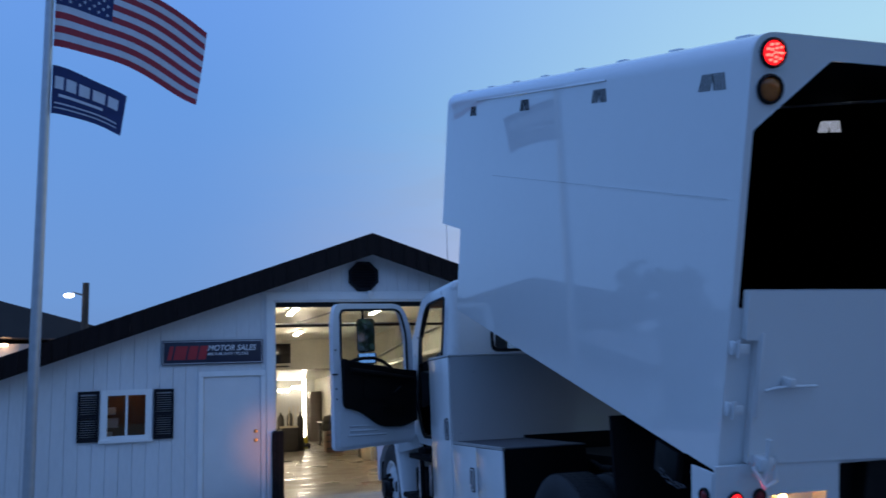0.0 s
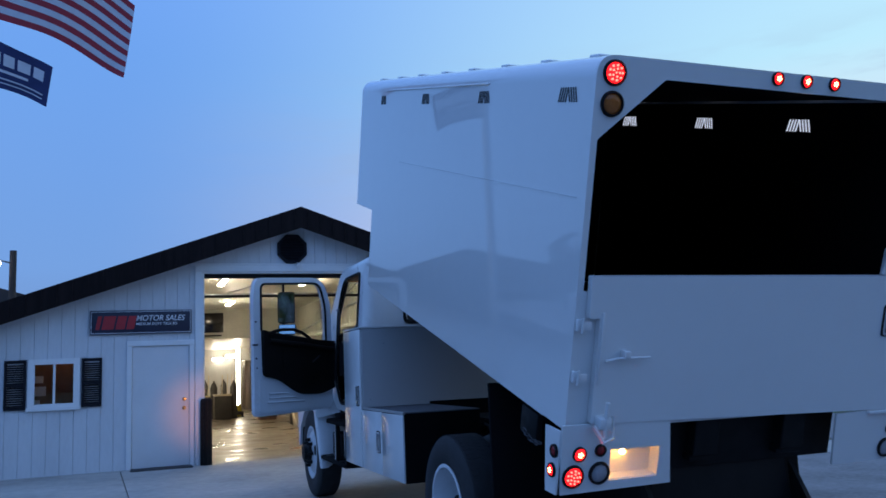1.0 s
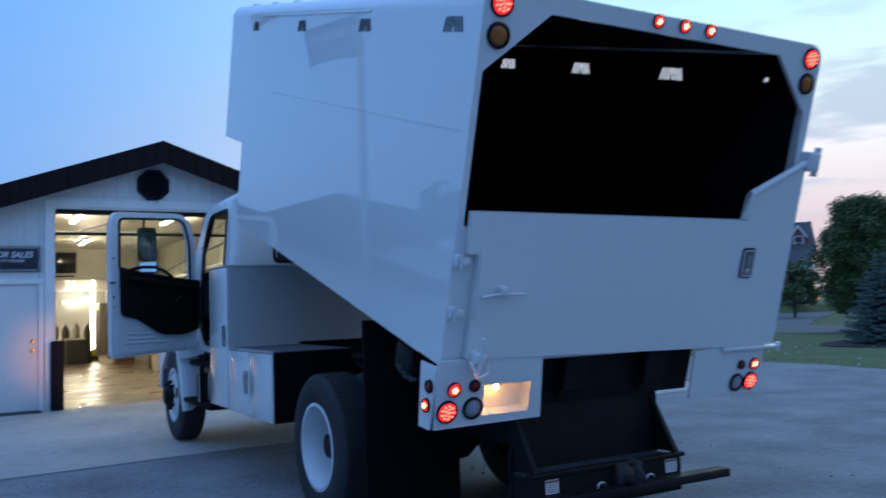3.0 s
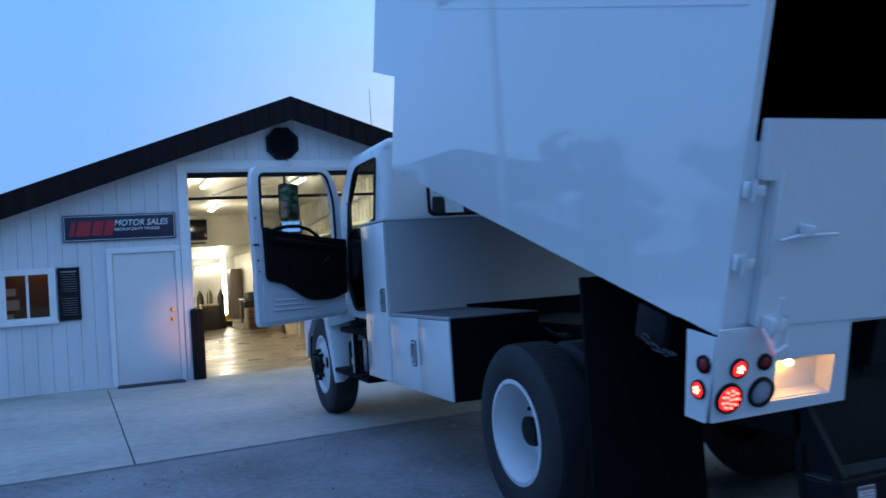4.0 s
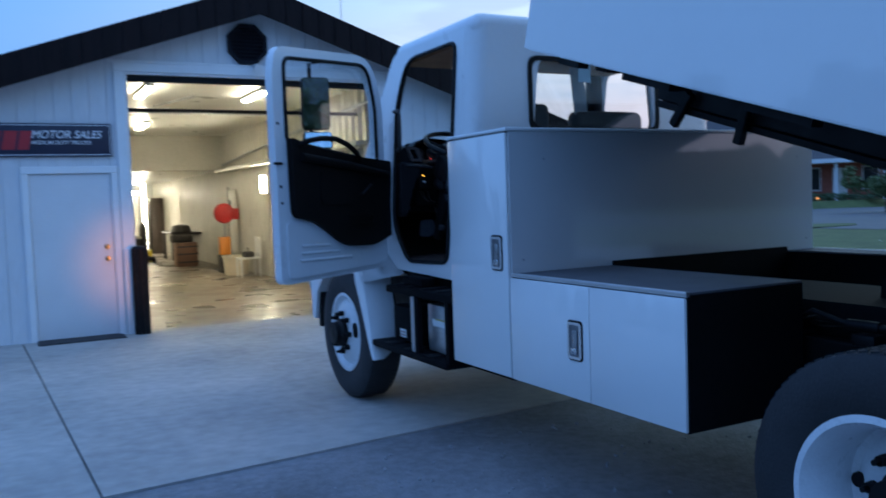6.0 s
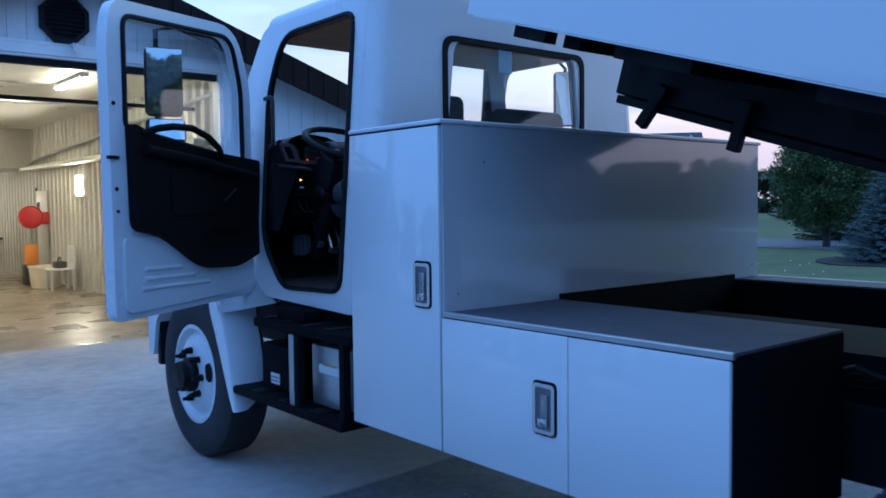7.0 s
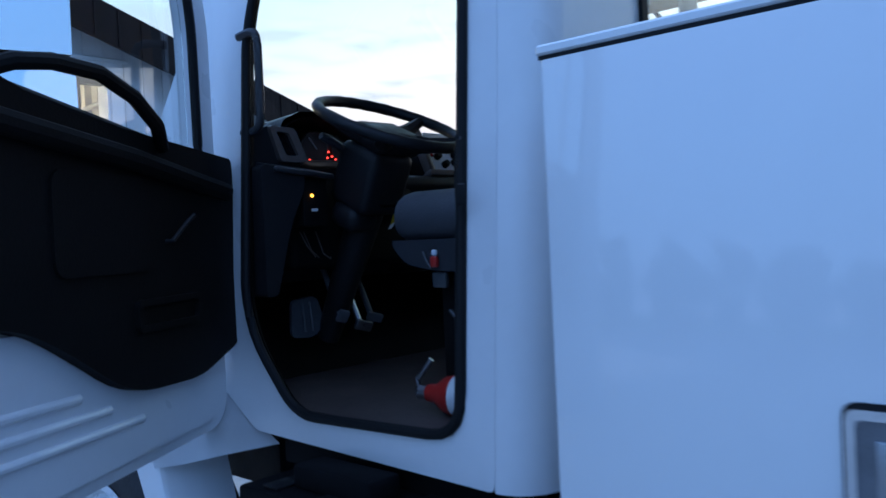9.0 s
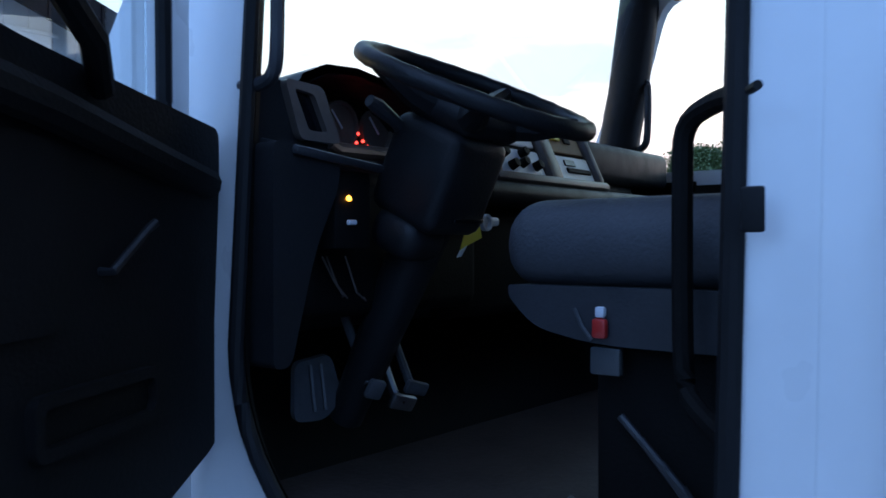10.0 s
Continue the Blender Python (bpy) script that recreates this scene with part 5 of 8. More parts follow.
# steps and battery box behind the front wheel
# added black plate stands for the dark space under the cab, hiding the sky
tpart("gap_plate", mbox((2.81, 6.36, 0.50), (2.83, 7.70, 1.08)), MATT_BLACK, "black plate added to close the gap behind the steps", smooth=None)
step = tpart("cab_step", mbox((2.40, 6.38, 1.0), (2.78, 7.31, 1.05), 0.012), MATT_BLACK, "black steel cab step")
for y in (6.6, 6.8, 7.0, 7.2):
    part("tread_bar", mbox((2.42, y - 0.03, 1.05), (2.70, y + 0.03, 1.058), 0.003), BLACK_PAINT, step)
part("step_bracket", mbox((2.46, 6.88, 1.05), (2.56, 7.16, 1.11), 0.01), MATT_BLACK, step)
part("under_sill", mbox((2.60, 6.56, 1.05), (2.64, 7.38, 1.16), 0.006), TRIM_BLACK, step)
for y in (6.45, 6.86):
    part("step_post", mbox((2.40, y - 0.022, 0.64), (2.44, y + 0.022, 1.005), 0.006), MATT_BLACK, step)
part("grey_upright", mbox((2.402, 6.886, 0.645), (2.43, 6.935, 0.999), 0.004), ALU, step, "pale grey steel upright")
lower = tpart("cab_step", mbox((2.385, 6.44, 0.60), (2.72, 7.55, 0.645), 0.012), MATT_BLACK, "lower black steel cab step")
for y in (6.7, 7.0, 7.3):
    part("tread_bar", mbox((2.40, y - 0.05, 0.645), (2.66, y + 0.05, 0.652), 0.003), BLACK_PAINT, lower)
bm = mbox((2.475, 6.54, 0.66), (2.80, 6.835, 0.958), 0.01)
bat = tpart("battery_box", bm, ALU, "grey metal battery box beside the steps")
part("label_plate", mbox((2.470, 6.555, 0.825), (2.4745, 6.76, 0.868)), STICKER, bat, "white label with a faint yellow top", None)
part("label_stripe", mbox((2.4685, 6.60, 0.864), (2.4705, 6.72, 0.872)), mat("faded_yellow_print", (0.55, 0.45, 0.14), 0.6), bat, smooth=None)
bm = mbox((2.49, 6.95, 0.66), (2.80, 7.40, 0.90), 0.02)
air = tpart("air_dryer_box", bm, MATT_BLACK, "black plastic box under the cab step")
plate = part("label_plate", mbox((2.485, 7.19, 0.69), (2.4895, 7.28, 0.745)), STICKER, air, "small white label", None)
bm = bmesh.new()
for z in (0.702, 0.722):
    box(bm, (2.4835, 7.20, z), (2.4852, 7.27, z + 0.007))
part("print", bm, STICKER_INK, plate, smooth=None)
bm = bmesh.new()
cyl(bm, (2.84, 5.75, 0.655), (2.84, 6.35, 0.655), 0.125, seg=24)
tpart("fuel_tank", bm, BLACK_PAINT, "small round black tank tucked below the tall cabinet")

# ---- driver's door, standing open ----
HINGE = Vector((2.436, 7.505, 0.0))
DU = Vector((-0.8727, -0.4885, 0)).normalized()
DN = Vector((DU.y, -DU.x, 0))      # towards the inner, trimmed side
if DN.y > 0:
    DN = -DN


def dp(s, n, z):
    return HINGE + DU * s + DN * n + Vector((0, 0, z))


def dplace(n):
    return lambda a, b: dp(a, n, b)


bm = bmesh.new()
d_out = rounded([(-0.125, 1.15, 0.10), (0.955, 1.12, 0.06), (0.965, 2.40, 0.10), (0.93, 2.565, 0.09), (0.0, 2.61, 0.16), (-0.12, 2.30, 0.1)], 0.06, 5)
d_win = rounded([(-0.035, 1.885, 0.04), (-0.03, 2.28, 0.08), (0.05, 2.545, 0.10), (0.865, 2.50, 0.06), (0.865, 2.0, 0.03)], 0.05, 5)
slab(bm, [d_out, d_win], dplace(-0.055), DN * 0.055)
drv = tpart("driver_door", bm, CAB_WHITE, "white driver's door standing open with black trim")
# raised inner skin below the trim, with pressed ribs
bm = bmesh.new()
slab(bm, [rounded([(-0.05, 1.18, 0.06), (0.90, 1.155, 0.05), (0.90, 1.50, 0.03), (-0.05, 1.50, 0.03)], 0.04, 4)], dplace(0.0), DN * 0.012)
part("inner_skin", bm, CAB_WHITE, drv)
for z, s0, s1 in ((1.30, 0.42, 0.78), (1.345, 0.52, 0.78), (1.255, 0.30, 0.80)):
    part("pressed_rib", tube(bmesh.new(), [dp(s0, 0.010, z), dp(s1, 0.010, z + 0.005)], 0.011, 10), CAB_WHITE, drv)
trim = [(-0.142, 1.38, 0.05), (0.08, 1.315, 0.06), (0.38, 1.325, 0.10), (0.56, 1.435, 0.10), (0.70, 1.51, 0.08), (0.855, 1.53, 0.06), (0.868, 2.02, 0.03), (0.80, 2.0, 0.03), (0.60, 1.945, 0.06), (0.35, 1.925, 0.05), (-0.136, 1.893, 0.02)]
bm = bmesh.new()
slab(bm, [rounded(trim, 0.03, 4)], dplace(0.0), DN * 0.045)
part("trim_panel", bm, TRIM_BLACK, drv, "black moulded door trim")
bm = bmesh.new()
tube(bm, [dp(0.80, 0.045, 1.975), dp(0.75, 0.09, 2.0), dp(0.66, 0.10, 2.015), dp(0.52, 0.10, 2.018), dp(0.40, 0.10, 1.985), dp(0.30, 0.09, 1.935), dp(0.22, 0.05, 1.895)], 0.017, 10)
part("grab_rail", bm, TRIM_BLACK, drv, "black curved grab rail")
bm = bmesh.new()
tube(bm, [dp(-0.10, 0.04, 1.80), dp(0.08, 0.05, 1.82), dp(0.35, 0.06, 1.855), dp(0.80, 0.06, 1.90)], 0.026, 10)
slab(bm, [rounded(rect(0.085, 0.36, 1.46, 1.535), 0.02, 4), rounded(rect(0.10, 0.345, 1.475, 1.52), 0.012, 3)], dplace(0.045), DN * 0.014)
slab(bm, [rounded(rect(0.30, 0.62, 1.60, 1.82), 0.04, 4)], dplace(0.045), DN * 0.008)
part("armrest", bm, TRIM_BLACK, drv)
bm = bmesh.new()
tube(bm, [dp(0.215, 0.045, 1.668), dp(0.215, 0.062, 1.668), dp(0.14, 0.068, 1.722), dp(0.125, 0.072, 1.732)], 0.006, 8)
part("window_crank", bm, DASH, drv, "bare metal window crank")
bm = bmesh.new()
slab(bm, [d_win], dplace(-0.032), DN * 0.004)
part("door_glass", bm, GLASS, drv, "clear wound-up door window").visible_shadow = False
wr = [dp(a, 0.001, b) for a, b in d_win]
part("glass_seal", tube(bmesh.new(), wr, 0.013, 8, True), SEAL, drv)
for s, z, r in ((0.935, 2.10, 0.010), (0.93, 1.72, 0.010), (0.925, 1.62, 0.008), (0.82, 1.395, 0.014), (0.03, 1.205, 0.013)):
    bm = bmesh.new()
    lathe(bm, [(r, 0.0), (r * 0.9, 0.006), (0.0001, 0.007)], Matrix.Translation(dp(s, 0.0, z)) @ frame_of((0, 0, 0), DN), 12)
    part("door_bolt", bm, BLACK_PAINT, drv)
part("door_latch", mbox((-0.03, -0.008, -0.012), (0.03, 0.008, 0.012), 0.004, m=Matrix.Translation(dp(0.945, 0.0, 1.86)) @ frame_of((0, 0, 0), DN)), BLACK_PAINT, drv)
# mirrors on the outside of the door
bm = bmesh.new()
box(bm, (-0.094, -0.03, -0.175), (0.094, 0.03, 0.175), 0.03, 3, Matrix.Translation(dp(0.38, -0.18, 2.275)) @ Euler((radians(0.9), 0, radians(-12))).to_matrix().to_4x4())
part("mirror_housing", bm, SEAL, drv, "black door mirror housing")
bm = bmesh.new()
box(bm, (-0.086, -0.034, -0.165), (0.086, -0.0305, 0.165), 0.0, 1, Matrix.Translation(dp(0.38, -0.18, 2.275)) @ Euler((radians(0.9), 0, radians(-12))).to_matrix().to_4x4())
part("mirror_glass", bm, MIRROR, drv, "flat mirror glass")
bm = bmesh.new()
box(bm, (-0.10, -0.03, -0.062), (0.10, 0.03, 0.062), 0.03, 3, Matrix.Translation(dp(0.37, -0.18, 2.03)) @ Euler((radians(-6), 0, radians(-12))).to_matrix().to_4x4())
part("convex_housing", bm, SEAL, drv)
bm = bmesh.new()
box(bm, (-0.085, -0.036, -0.05), (0.085, -0.031, 0.05), 0.0, 1, Matrix.Translation(dp(0.37, -0.18, 2.03)) @ Euler((radians(-6), 0, radians(-12))).to_matrix().to_4x4())
part("convex_glass", bm, MIRROR, drv, "convex mirror glass")
bm = tube(bmesh.new(), [dp(0.0, -0.06, 2.58), dp(0.25, -0.16, 2.58), dp(0.39, -0.215, 2.54), dp(0.39, -0.22, 1.94), dp(0.25, -0.16, 1.78), dp(0.0, -0.06, 1.80)], 0.013, 8)
part("mirror_arm", bm, SEAL, drv)
bm = bmesh.new()
for z in (1.28, 1.95):
    cyl(bm, dp(-0.105, -0.03, z - 0.04), dp(-0.105, -0.03, z + 0.04), 0.02, seg=12)
part("door_hinge", bm, CAB_WHITE, drv)

# ---- cab interior ----
dash = tpart("dashboard", mbox((2.63, 7.66, 1.52), (4.44, 7.975, 1.955), 0.05, 3), DASH, "dark grey plastic dashboard")
part("passenger_panel", mbox((4.0, 7.62, 1.90), (4.63, 7.95, 2.03), 0.03, 3), DASH, dash)
part("dash_ledge", mbox((3.20, 7.515, 1.800), (4.45, 7.70, 1.862), 0.028, 3), DASH, dash)
part("glove_box", mbox((3.30, 7.60, 1.52), (4.44, 7.70, 1.80), 0.03, 3), TRIM_BLACK, dash)
# arched hood over the instruments
bm = bmesh.new()
hood_pts = [(2.735, 1.90), (2.752, 1.975), (2.785, 2.025), (2.845, 2.052), (2.93, 2.058), (3.03, 2.045), (3.12, 2.012), (3.185, 1.965), (3.215, 1.90)]
loft(bm, [[(x, 7.555, z) for x, z in hood_pts], [(x, 7.86, z - 0.02 if z > 1.95 else z) for x, z in hood_pts], [(x + (2.98 - x) * 0.07, 7.86, z - 0.04) for x, z in hood_pts], [(x + (2.98 - x) * 0.07, 7.555, z - 0.016) for x, z in hood_pts]])
part("cluster_hood", bm, DASH, dash)
part("cluster_face", mbox((2.77, 7.67, 1.87), (3.20, 7.70, 2.03), 0.02), TRIM_BLACK, dash, "instrument face")
for x, r in ((2.87, 0.036), (2.985, 0.054), (3.10, 0.050)):
    bm = bmesh.new()
    lathe(bm, [(r, 0.0), (r, 0.012), (r * 0.88, 0.012), (r * 0.86, 0.004), (0.0001, 0.004)], Matrix.Translation((x, 7.668, 1.958)) @ AX, 20)
    gauge = part("gauge", bm, DASH_TRIM, dash)
    part("needle", mbox((-0.002, -0.0015, -0.008), (0.002, 0.0015, r * 0.75), m=Matrix.Translation((x, 7.659, 1.958)) @ Euler((0, radians(-40), 0)).to_matrix().to_4x4()), REFLECT_PALE, gauge, "pale gauge needle", None)
for x, z in ((2.955, 1.915), (3.035, 1.945), (3.05, 1.93), (3.065, 1.92), (3.03, 1.925)):
    bm = bmesh.new()
    bmesh.ops.create_icosphere(bm, subdivisions=1, radius=0.004, matrix=Matrix.Translation((x, 7.655, z)))
    part("warning_light", bm, WARN, dash, "small glowing red warning light")
bm = bmesh.new()
tube(bm, [(2.80, 7.505, 1.892), (2.86, 7.545, 1.888), (2.96, 7.575, 1.893), (3.12, 7.585, 1.898), (3.20, 7.57, 1.90)], [0.012, 0.014, 0.015, 0.015, 0.013], 10)
part("cluster_bezel", bm, DASH_TRIM, dash, "brown-grey bezel")
# side vent pod with a slanted mouth
bm = bmesh.new()
slab(bm, [rounded([(2.605, 1.70, 0.02), (2.815, 1.70, 0.02), (2.80, 1.90, 0.02), (2.765, 1.985, 0.02), (2.675, 1.995, 0.05), (2.612, 1.945, 0.05)], 0.03, 5)], lambda a, b: Vector((a, 7.505, b)), (0, 0.28, 0))
pod = part("vent_pod", bm, DASH, dash)
bm = bmesh.new()
slab(bm, [rounded([(2.718, 1.888), (2.818, 1.888), (2.772, 1.988), (2.682, 1.992)], 0.014, 4), rounded([(2.738, 1.906), (2.784, 1.906), (2.750, 1.972), (2.704, 1.976)], 0.008, 3)], lambda a, b: Vector((a, 7.488, b)), (0, 0.03, 0))
part("vent_bezel", bm, DASH_TRIM, pod, "brown-grey vent rim")
bm = bmesh.new()
slab(bm, [[(2.736, 1.904), (2.786, 1.904), (2.752, 1.974), (2.702, 1.978)]], lambda a, b: Vector((a, 7.501, b)), (0, 0.003, 0))
part("vent_mouth", bm, SCREEN, pod, "dark vent mouth", None)
for k in range(6):
    part("vent_louvre", mbox((-0.003, -0.004, -0.028), (0.003, 0.004, 0.028), 0.002, 1, Matrix.Translation((2.604, 7.545 + 0.016 * k, 1.905)) @ Euler((radians(18), 0, 0)).to_matrix().to_4x4()), TRIM_BLACK, pod)
bm = bmesh.new()
slab(bm, [rounded([(2.598, 1.50, 0.015), (2.635, 1.50, 0.02), (2.692, 1.70, 0.05), (2.745, 1.80, 0.03), (2.748, 1.858, 0.014), (2.598, 1.872, 0.02)], 0.02, 4)], lambda a, b: Vector((a, 7.42, b)), (0, 0.26, 0))
part("knee_panel", bm, DASH, dash)
bm = mbox((-0.106, -0.07, -0.008), (0.106, 0.06, 0.008), 0.006, 2, Matrix.Translation((2.745, 7.475, 1.862)) @ Euler((radians(12), radians(5), 0)).to_matrix().to_4x4())
part("knee_shelf", bm, DASH_SHEEN, dash, "worn grey ledge under the vent")
part("column_panel", mbox((2.76, 7.52, 1.56), (3.30, 7.66, 1.85), 0.03, 3), TRIM_BLACK, dash)
LED = Vector((2.777, 7.43, 1.784))
swp = part("switch_panel", mbox(LED + Vector((-0.03, 0.002, -0.09)), LED + Vector((0.06, 0.10, 0.05)), 0.004), TRIM_BLACK, dash)
bm = bmesh.new()
bmesh.ops.create_icosphere(bm, subdivisions=1, radius=0.0055, matrix=Matrix.Translation(LED + Vector((0, -0.002, 0))))
part("indicator", bm, INDICATOR, swp, "tiny glowing amber indicator")
part("switch_key", mbox(LED + Vector((-0.003, -0.006, -0.047)), LED + Vector((0.018, 0.003, -0.038)), 0.002, 1), REFLECT_PALE, swp, "pale switch key")
# loose wiring hanging under the dash
for k, (x, y) in enumerate(((2.80, 7.50), (2.83, 7.52), (2.86, 7.50))):
    part("loose_wire", tube(bmesh.new(), [(x - 0.02, y, 1.68), (x, y - 0.01, 1.635 - 0.012 * k), (x + 0.035, y, 1.605 - 0.006 * k), (x + 0.06, y + 0.03, 1.60)], 0.002, 6), DASH_TRIM, dash)
part("loose_wire", tube(bmesh.new(), [(2.60, 7.50, 1.505), (2.64, 7.49, 1.502), (2.67, 7.50, 1.512)], 0.003, 6), REFLECT, dash)
# centre stack, reclined between the seats: two columns with pale rims
cm = Matrix.Translation((3.70, 7.605, 1.950)) @ Euler((radians(-25), 0, 0)).to_matrix().to_4x4()
stack = part("centre_console", mbox((-0.28, -0.005, -0.085), (0.28, 0.10, 0.085), 0.02, 3, cm), TRIM_BLACK, dash, "centre console panel")
for x0, x1 in ((-0.29, -0.255), (-0.02, 0.045), (0.255, 0.285)):
    part("stack_rim", mbox((x0, -0.03, -0.085), (x1, 0.01, 0.09), 0.012, 2, cm), DASH_TRIM, stack, "brown-grey rim")
part("stack_rim", mbox((-0.30, -0.036, -0.108), (0.29, 0.01, -0.082), 0.011, 2, cm), DASH_TRIM, stack, "brown-grey rim")
for lo, hi, m_, nm, lb in (((-0.235, -0.014, 0.012), (-0.035, -0.006, 0.085), STICKER, "paper_note", "white paper note"), ((0.06, -0.012, 0.012), (0.245, -0.006, 0.085), mat("tan_pocket", (0.20, 0.10, 0.035), 0.6, var=0.3, scale=12), "open_pocket", "tan pocket with papers"), ((-0.245, -0.014, -0.078), (-0.03, -0.006, 0.0), REFLECT_PALE, "heater_panel", "grey heater panel"), ((0.055, -0.014, -0.078), (0.25, -0.006, 0.002), REFLECT_PALE, "radio", "pale radio face")):
    part(nm, mbox(lo, hi, 0.003, 1, cm), m_, stack, lb)
for i, (x, z) in enumerate(((-0.215, -0.022), (-0.19, -0.055), (-0.135, -0.045), (-0.12, -0.015), (-0.07, -0.05))):
    bm = bmesh.new()
    lathe(bm, [(0.014, 0.0), (0.012, 0.022), (0.0001, 0.023)], cm @ Matrix.Translation((x, -0.014, z)) @ AX, 12)
    part("heater_knob", bm, TRIM_BLACK, stack)
part("hazard_switch", mbox((-0.252, -0.02, -0.022), (-0.232, -0.012, -0.006), 0.003, 1, cm), RED_OFF, stack, "small red switch")
part("radio_slot", mbox((0.10, -0.02, -0.055), (0.235, -0.013, -0.038), 0.003, 1, cm), TRIM_BLACK, stack)
part("radio_display", mbox((0.10, -0.018, -0.032), (0.16, -0.0135, -0.012), 0.002, 1, cm), REFLECT, stack)
part("yellow_note", mbox((0.065, -0.02, 0.05), (0.125, -0.0125, 0.083), 0.002, 1, cm), YELLOW, stack)
part("dark_note", mbox((0.15, -0.018, 0.045), (0.185, -0.0125, 0.075), 0.002, 1, cm), TRIM_BLACK, stack)
bm = mbox((3.17, 7.475, 1.745), (3.32, 7.53, 1.765), 0.006, 2)
lathe(bm, [(0.019, 0.0), (0.019, 0.012), (0.013, 0.012), (0.012, 0.004), (0.0001, 0.004)], Matrix.Translation((3.255, 7.475, 1.752)) @ AX, 16)
part("key_switch", bm, REFLECT_PALE, dash, "pale ignition switch plate")

# steering wheel and column
SC = Vector((2.985, 7.30, 1.992))
SA = Vector((0, -0.42, 0.907)).normalized()
sm = Matrix.Translation(SC) @ frame_of((0, 0, 0), SA)
bm = bmesh.new()
tube(bm, [sm @ Vector((0.222 * math.cos(t), 0.222 * math.sin(t), 0)) for t in [2 * math.pi * i / 48 for i in range(48)]], [0.0165 + (0.0012 if i % 2 else 0) for i in range(48)], 12, True)
sw = tpart("steering_wheel", bm, DASH, "large black four-spoke steering wheel")
bm = bmesh.new()
box(bm, (-0.095, -0.085, -0.085), (0.095, 0.085, -0.012), 0.035, 3, sm)
for t in (0.35, math.pi - 0.35, -0.75, math.pi + 0.75):
    tube(bm, [sm @ Vector((0.05 * math.cos(t), 0.05 * math.sin(t), -0.05)), sm @ Vector((0.13 * math.cos(t), 0.13 * math.sin(t), -0.035)), sm @ Vector((0.21 * math.cos(t), 0.21 * math.sin(t), -0.004))], [0.034, 0.026, 0.016], 8)
part("wheel_hub", bm, DASH, sw)
bm = bmesh.new()
box(bm, (-0.085, -0.085, -0.27), (0.085, 0.085, -0.075), 0.028, 3, sm @ Matrix.Translation((-0.02, 0.0, 0.0)))
box(bm, (-0.075, -0.06, -0.34), (0.045, 0.06, -0.255), 0.035, 3, sm @ Matrix.Translation((-0.035, 0.0, 0.0)))
part("column_shroud", bm, DASH, sw, "dull grey steering column shroud")
bm = bmesh.new()
tube(bm, [SC - SA * 0.24, SC - SA * 0.45 + Vector((0, 0.02, 0)), Vector((3.0, 7.66, 1.33))], [0.055, 0.05, 0.038], 12)
part("steering_column", bm, DASH, sw)
part("shroud_slot", mbox((-0.045, -0.089, -0.235), (0.045, -0.084, -0.227), 0.001, 1, sm), SCREEN, sw, "dark slot", None)
bm = tube(bmesh.new(), [(2.935, 7.42, 1.90), (2.87, 7.40, 1.928), (2.815, 7.395, 1.950), (2.795, 7.395, 1.957)], [0.012, 0.012, 0.015, 0.011], 10)
part("turn_stalk", bm, DASH_SHEEN, sw)
bm = bmesh.new()
slab(bm, [[(3.088, 1.800), (3.102, 1.795), (3.122, 1.716), (3.078, 1.702), (3.048, 1.690), (3.072, 1.745)]], lambda a, b: Vector((a, 7.385, b)), (0, 0.002, 0))
tag = part("key_tag", bm, YELLOW, sw, "yellow paper tag hanging from the key", None)
bm = bmesh.new()
slab(bm, [[(3.046, 1.690), (3.070, 1.700), (3.050, 1.678), (3.036, 1.676)]], lambda a, b: Vector((a, 7.384, b)), (0, 0.002, 0))
part("tag_corner", bm, STICKER, tag, "white corner", None)
# seat
bm = bmesh.new()
box(bm, (2.755, 6.60, 1.636), (3.28, 7.10, 1.764), 0.058, 5)
for v in bm.verts:
    v.co.z += 0.012 * max(0.0, 1 - ((v.co.x - 3.017) / 0.26) ** 2) * (1 if v.co.z > 1.72 else 0)
seat = tpart("driver_seat", bm, SEAT_CLOTH, "grey cushioned driver's seat")
bm = bmesh.new()
slab(bm, [rounded([(6.62, 1.560, 0.02), (6.93, 1.562, 0.05), (7.03, 1.582, 0.05), (7.072, 1.625, 0.02), (7.072, 1.642, 0.005), (6.62, 1.642, 0.005)], 0.02, 4)], yz(2.752), (0.525, 0, 0))
part("seat_pan", bm, DASH_SHEEN, seat, "grey plastic seat shroud")
part("seat_base", mbox((2.80, 6.70, 1.20), (3.24, 6.958, 1.56), 0.02), TRIM_BLACK, seat)
part("backrest", box(bmesh.new(), (2.775, 6.555, 1.72), (3.27, 6.66, 2.20), 0.045, 4), SEAT_CLOTH, seat)
part("headrest", mbox((2.89, 6.56, 2.21), (3.15, 6.65, 2.37), 0.04, 3), SEAT_CLOTH, seat)
buckle = part("buckle", mbox((2.738, 6.906, 1.572), (2.751, 6.928, 1.600), 0.005), RED_PLASTIC, seat, "red seat belt buckle")
part("buckle_tip", mbox((2.740, 6.909, 1.6005), (2.751, 6.924, 1.616), 0.004), REFLECT_PALE, buckle, "pale buckle tongue")
part("belt_anchor", mbox((2.757, 6.894, 1.520), (2.772, 6.940, 1.559), 0.004), REFLECT, seat, "grey belt anchor plate")
part("belt_webbing", tube(bmesh.new(), [(2.745, 6.957, 1.612), (2.744, 6.945, 1.588), (2.744, 6.93, 1.570)], 0.003, 6), REFLECT, seat, "thin pale cable")
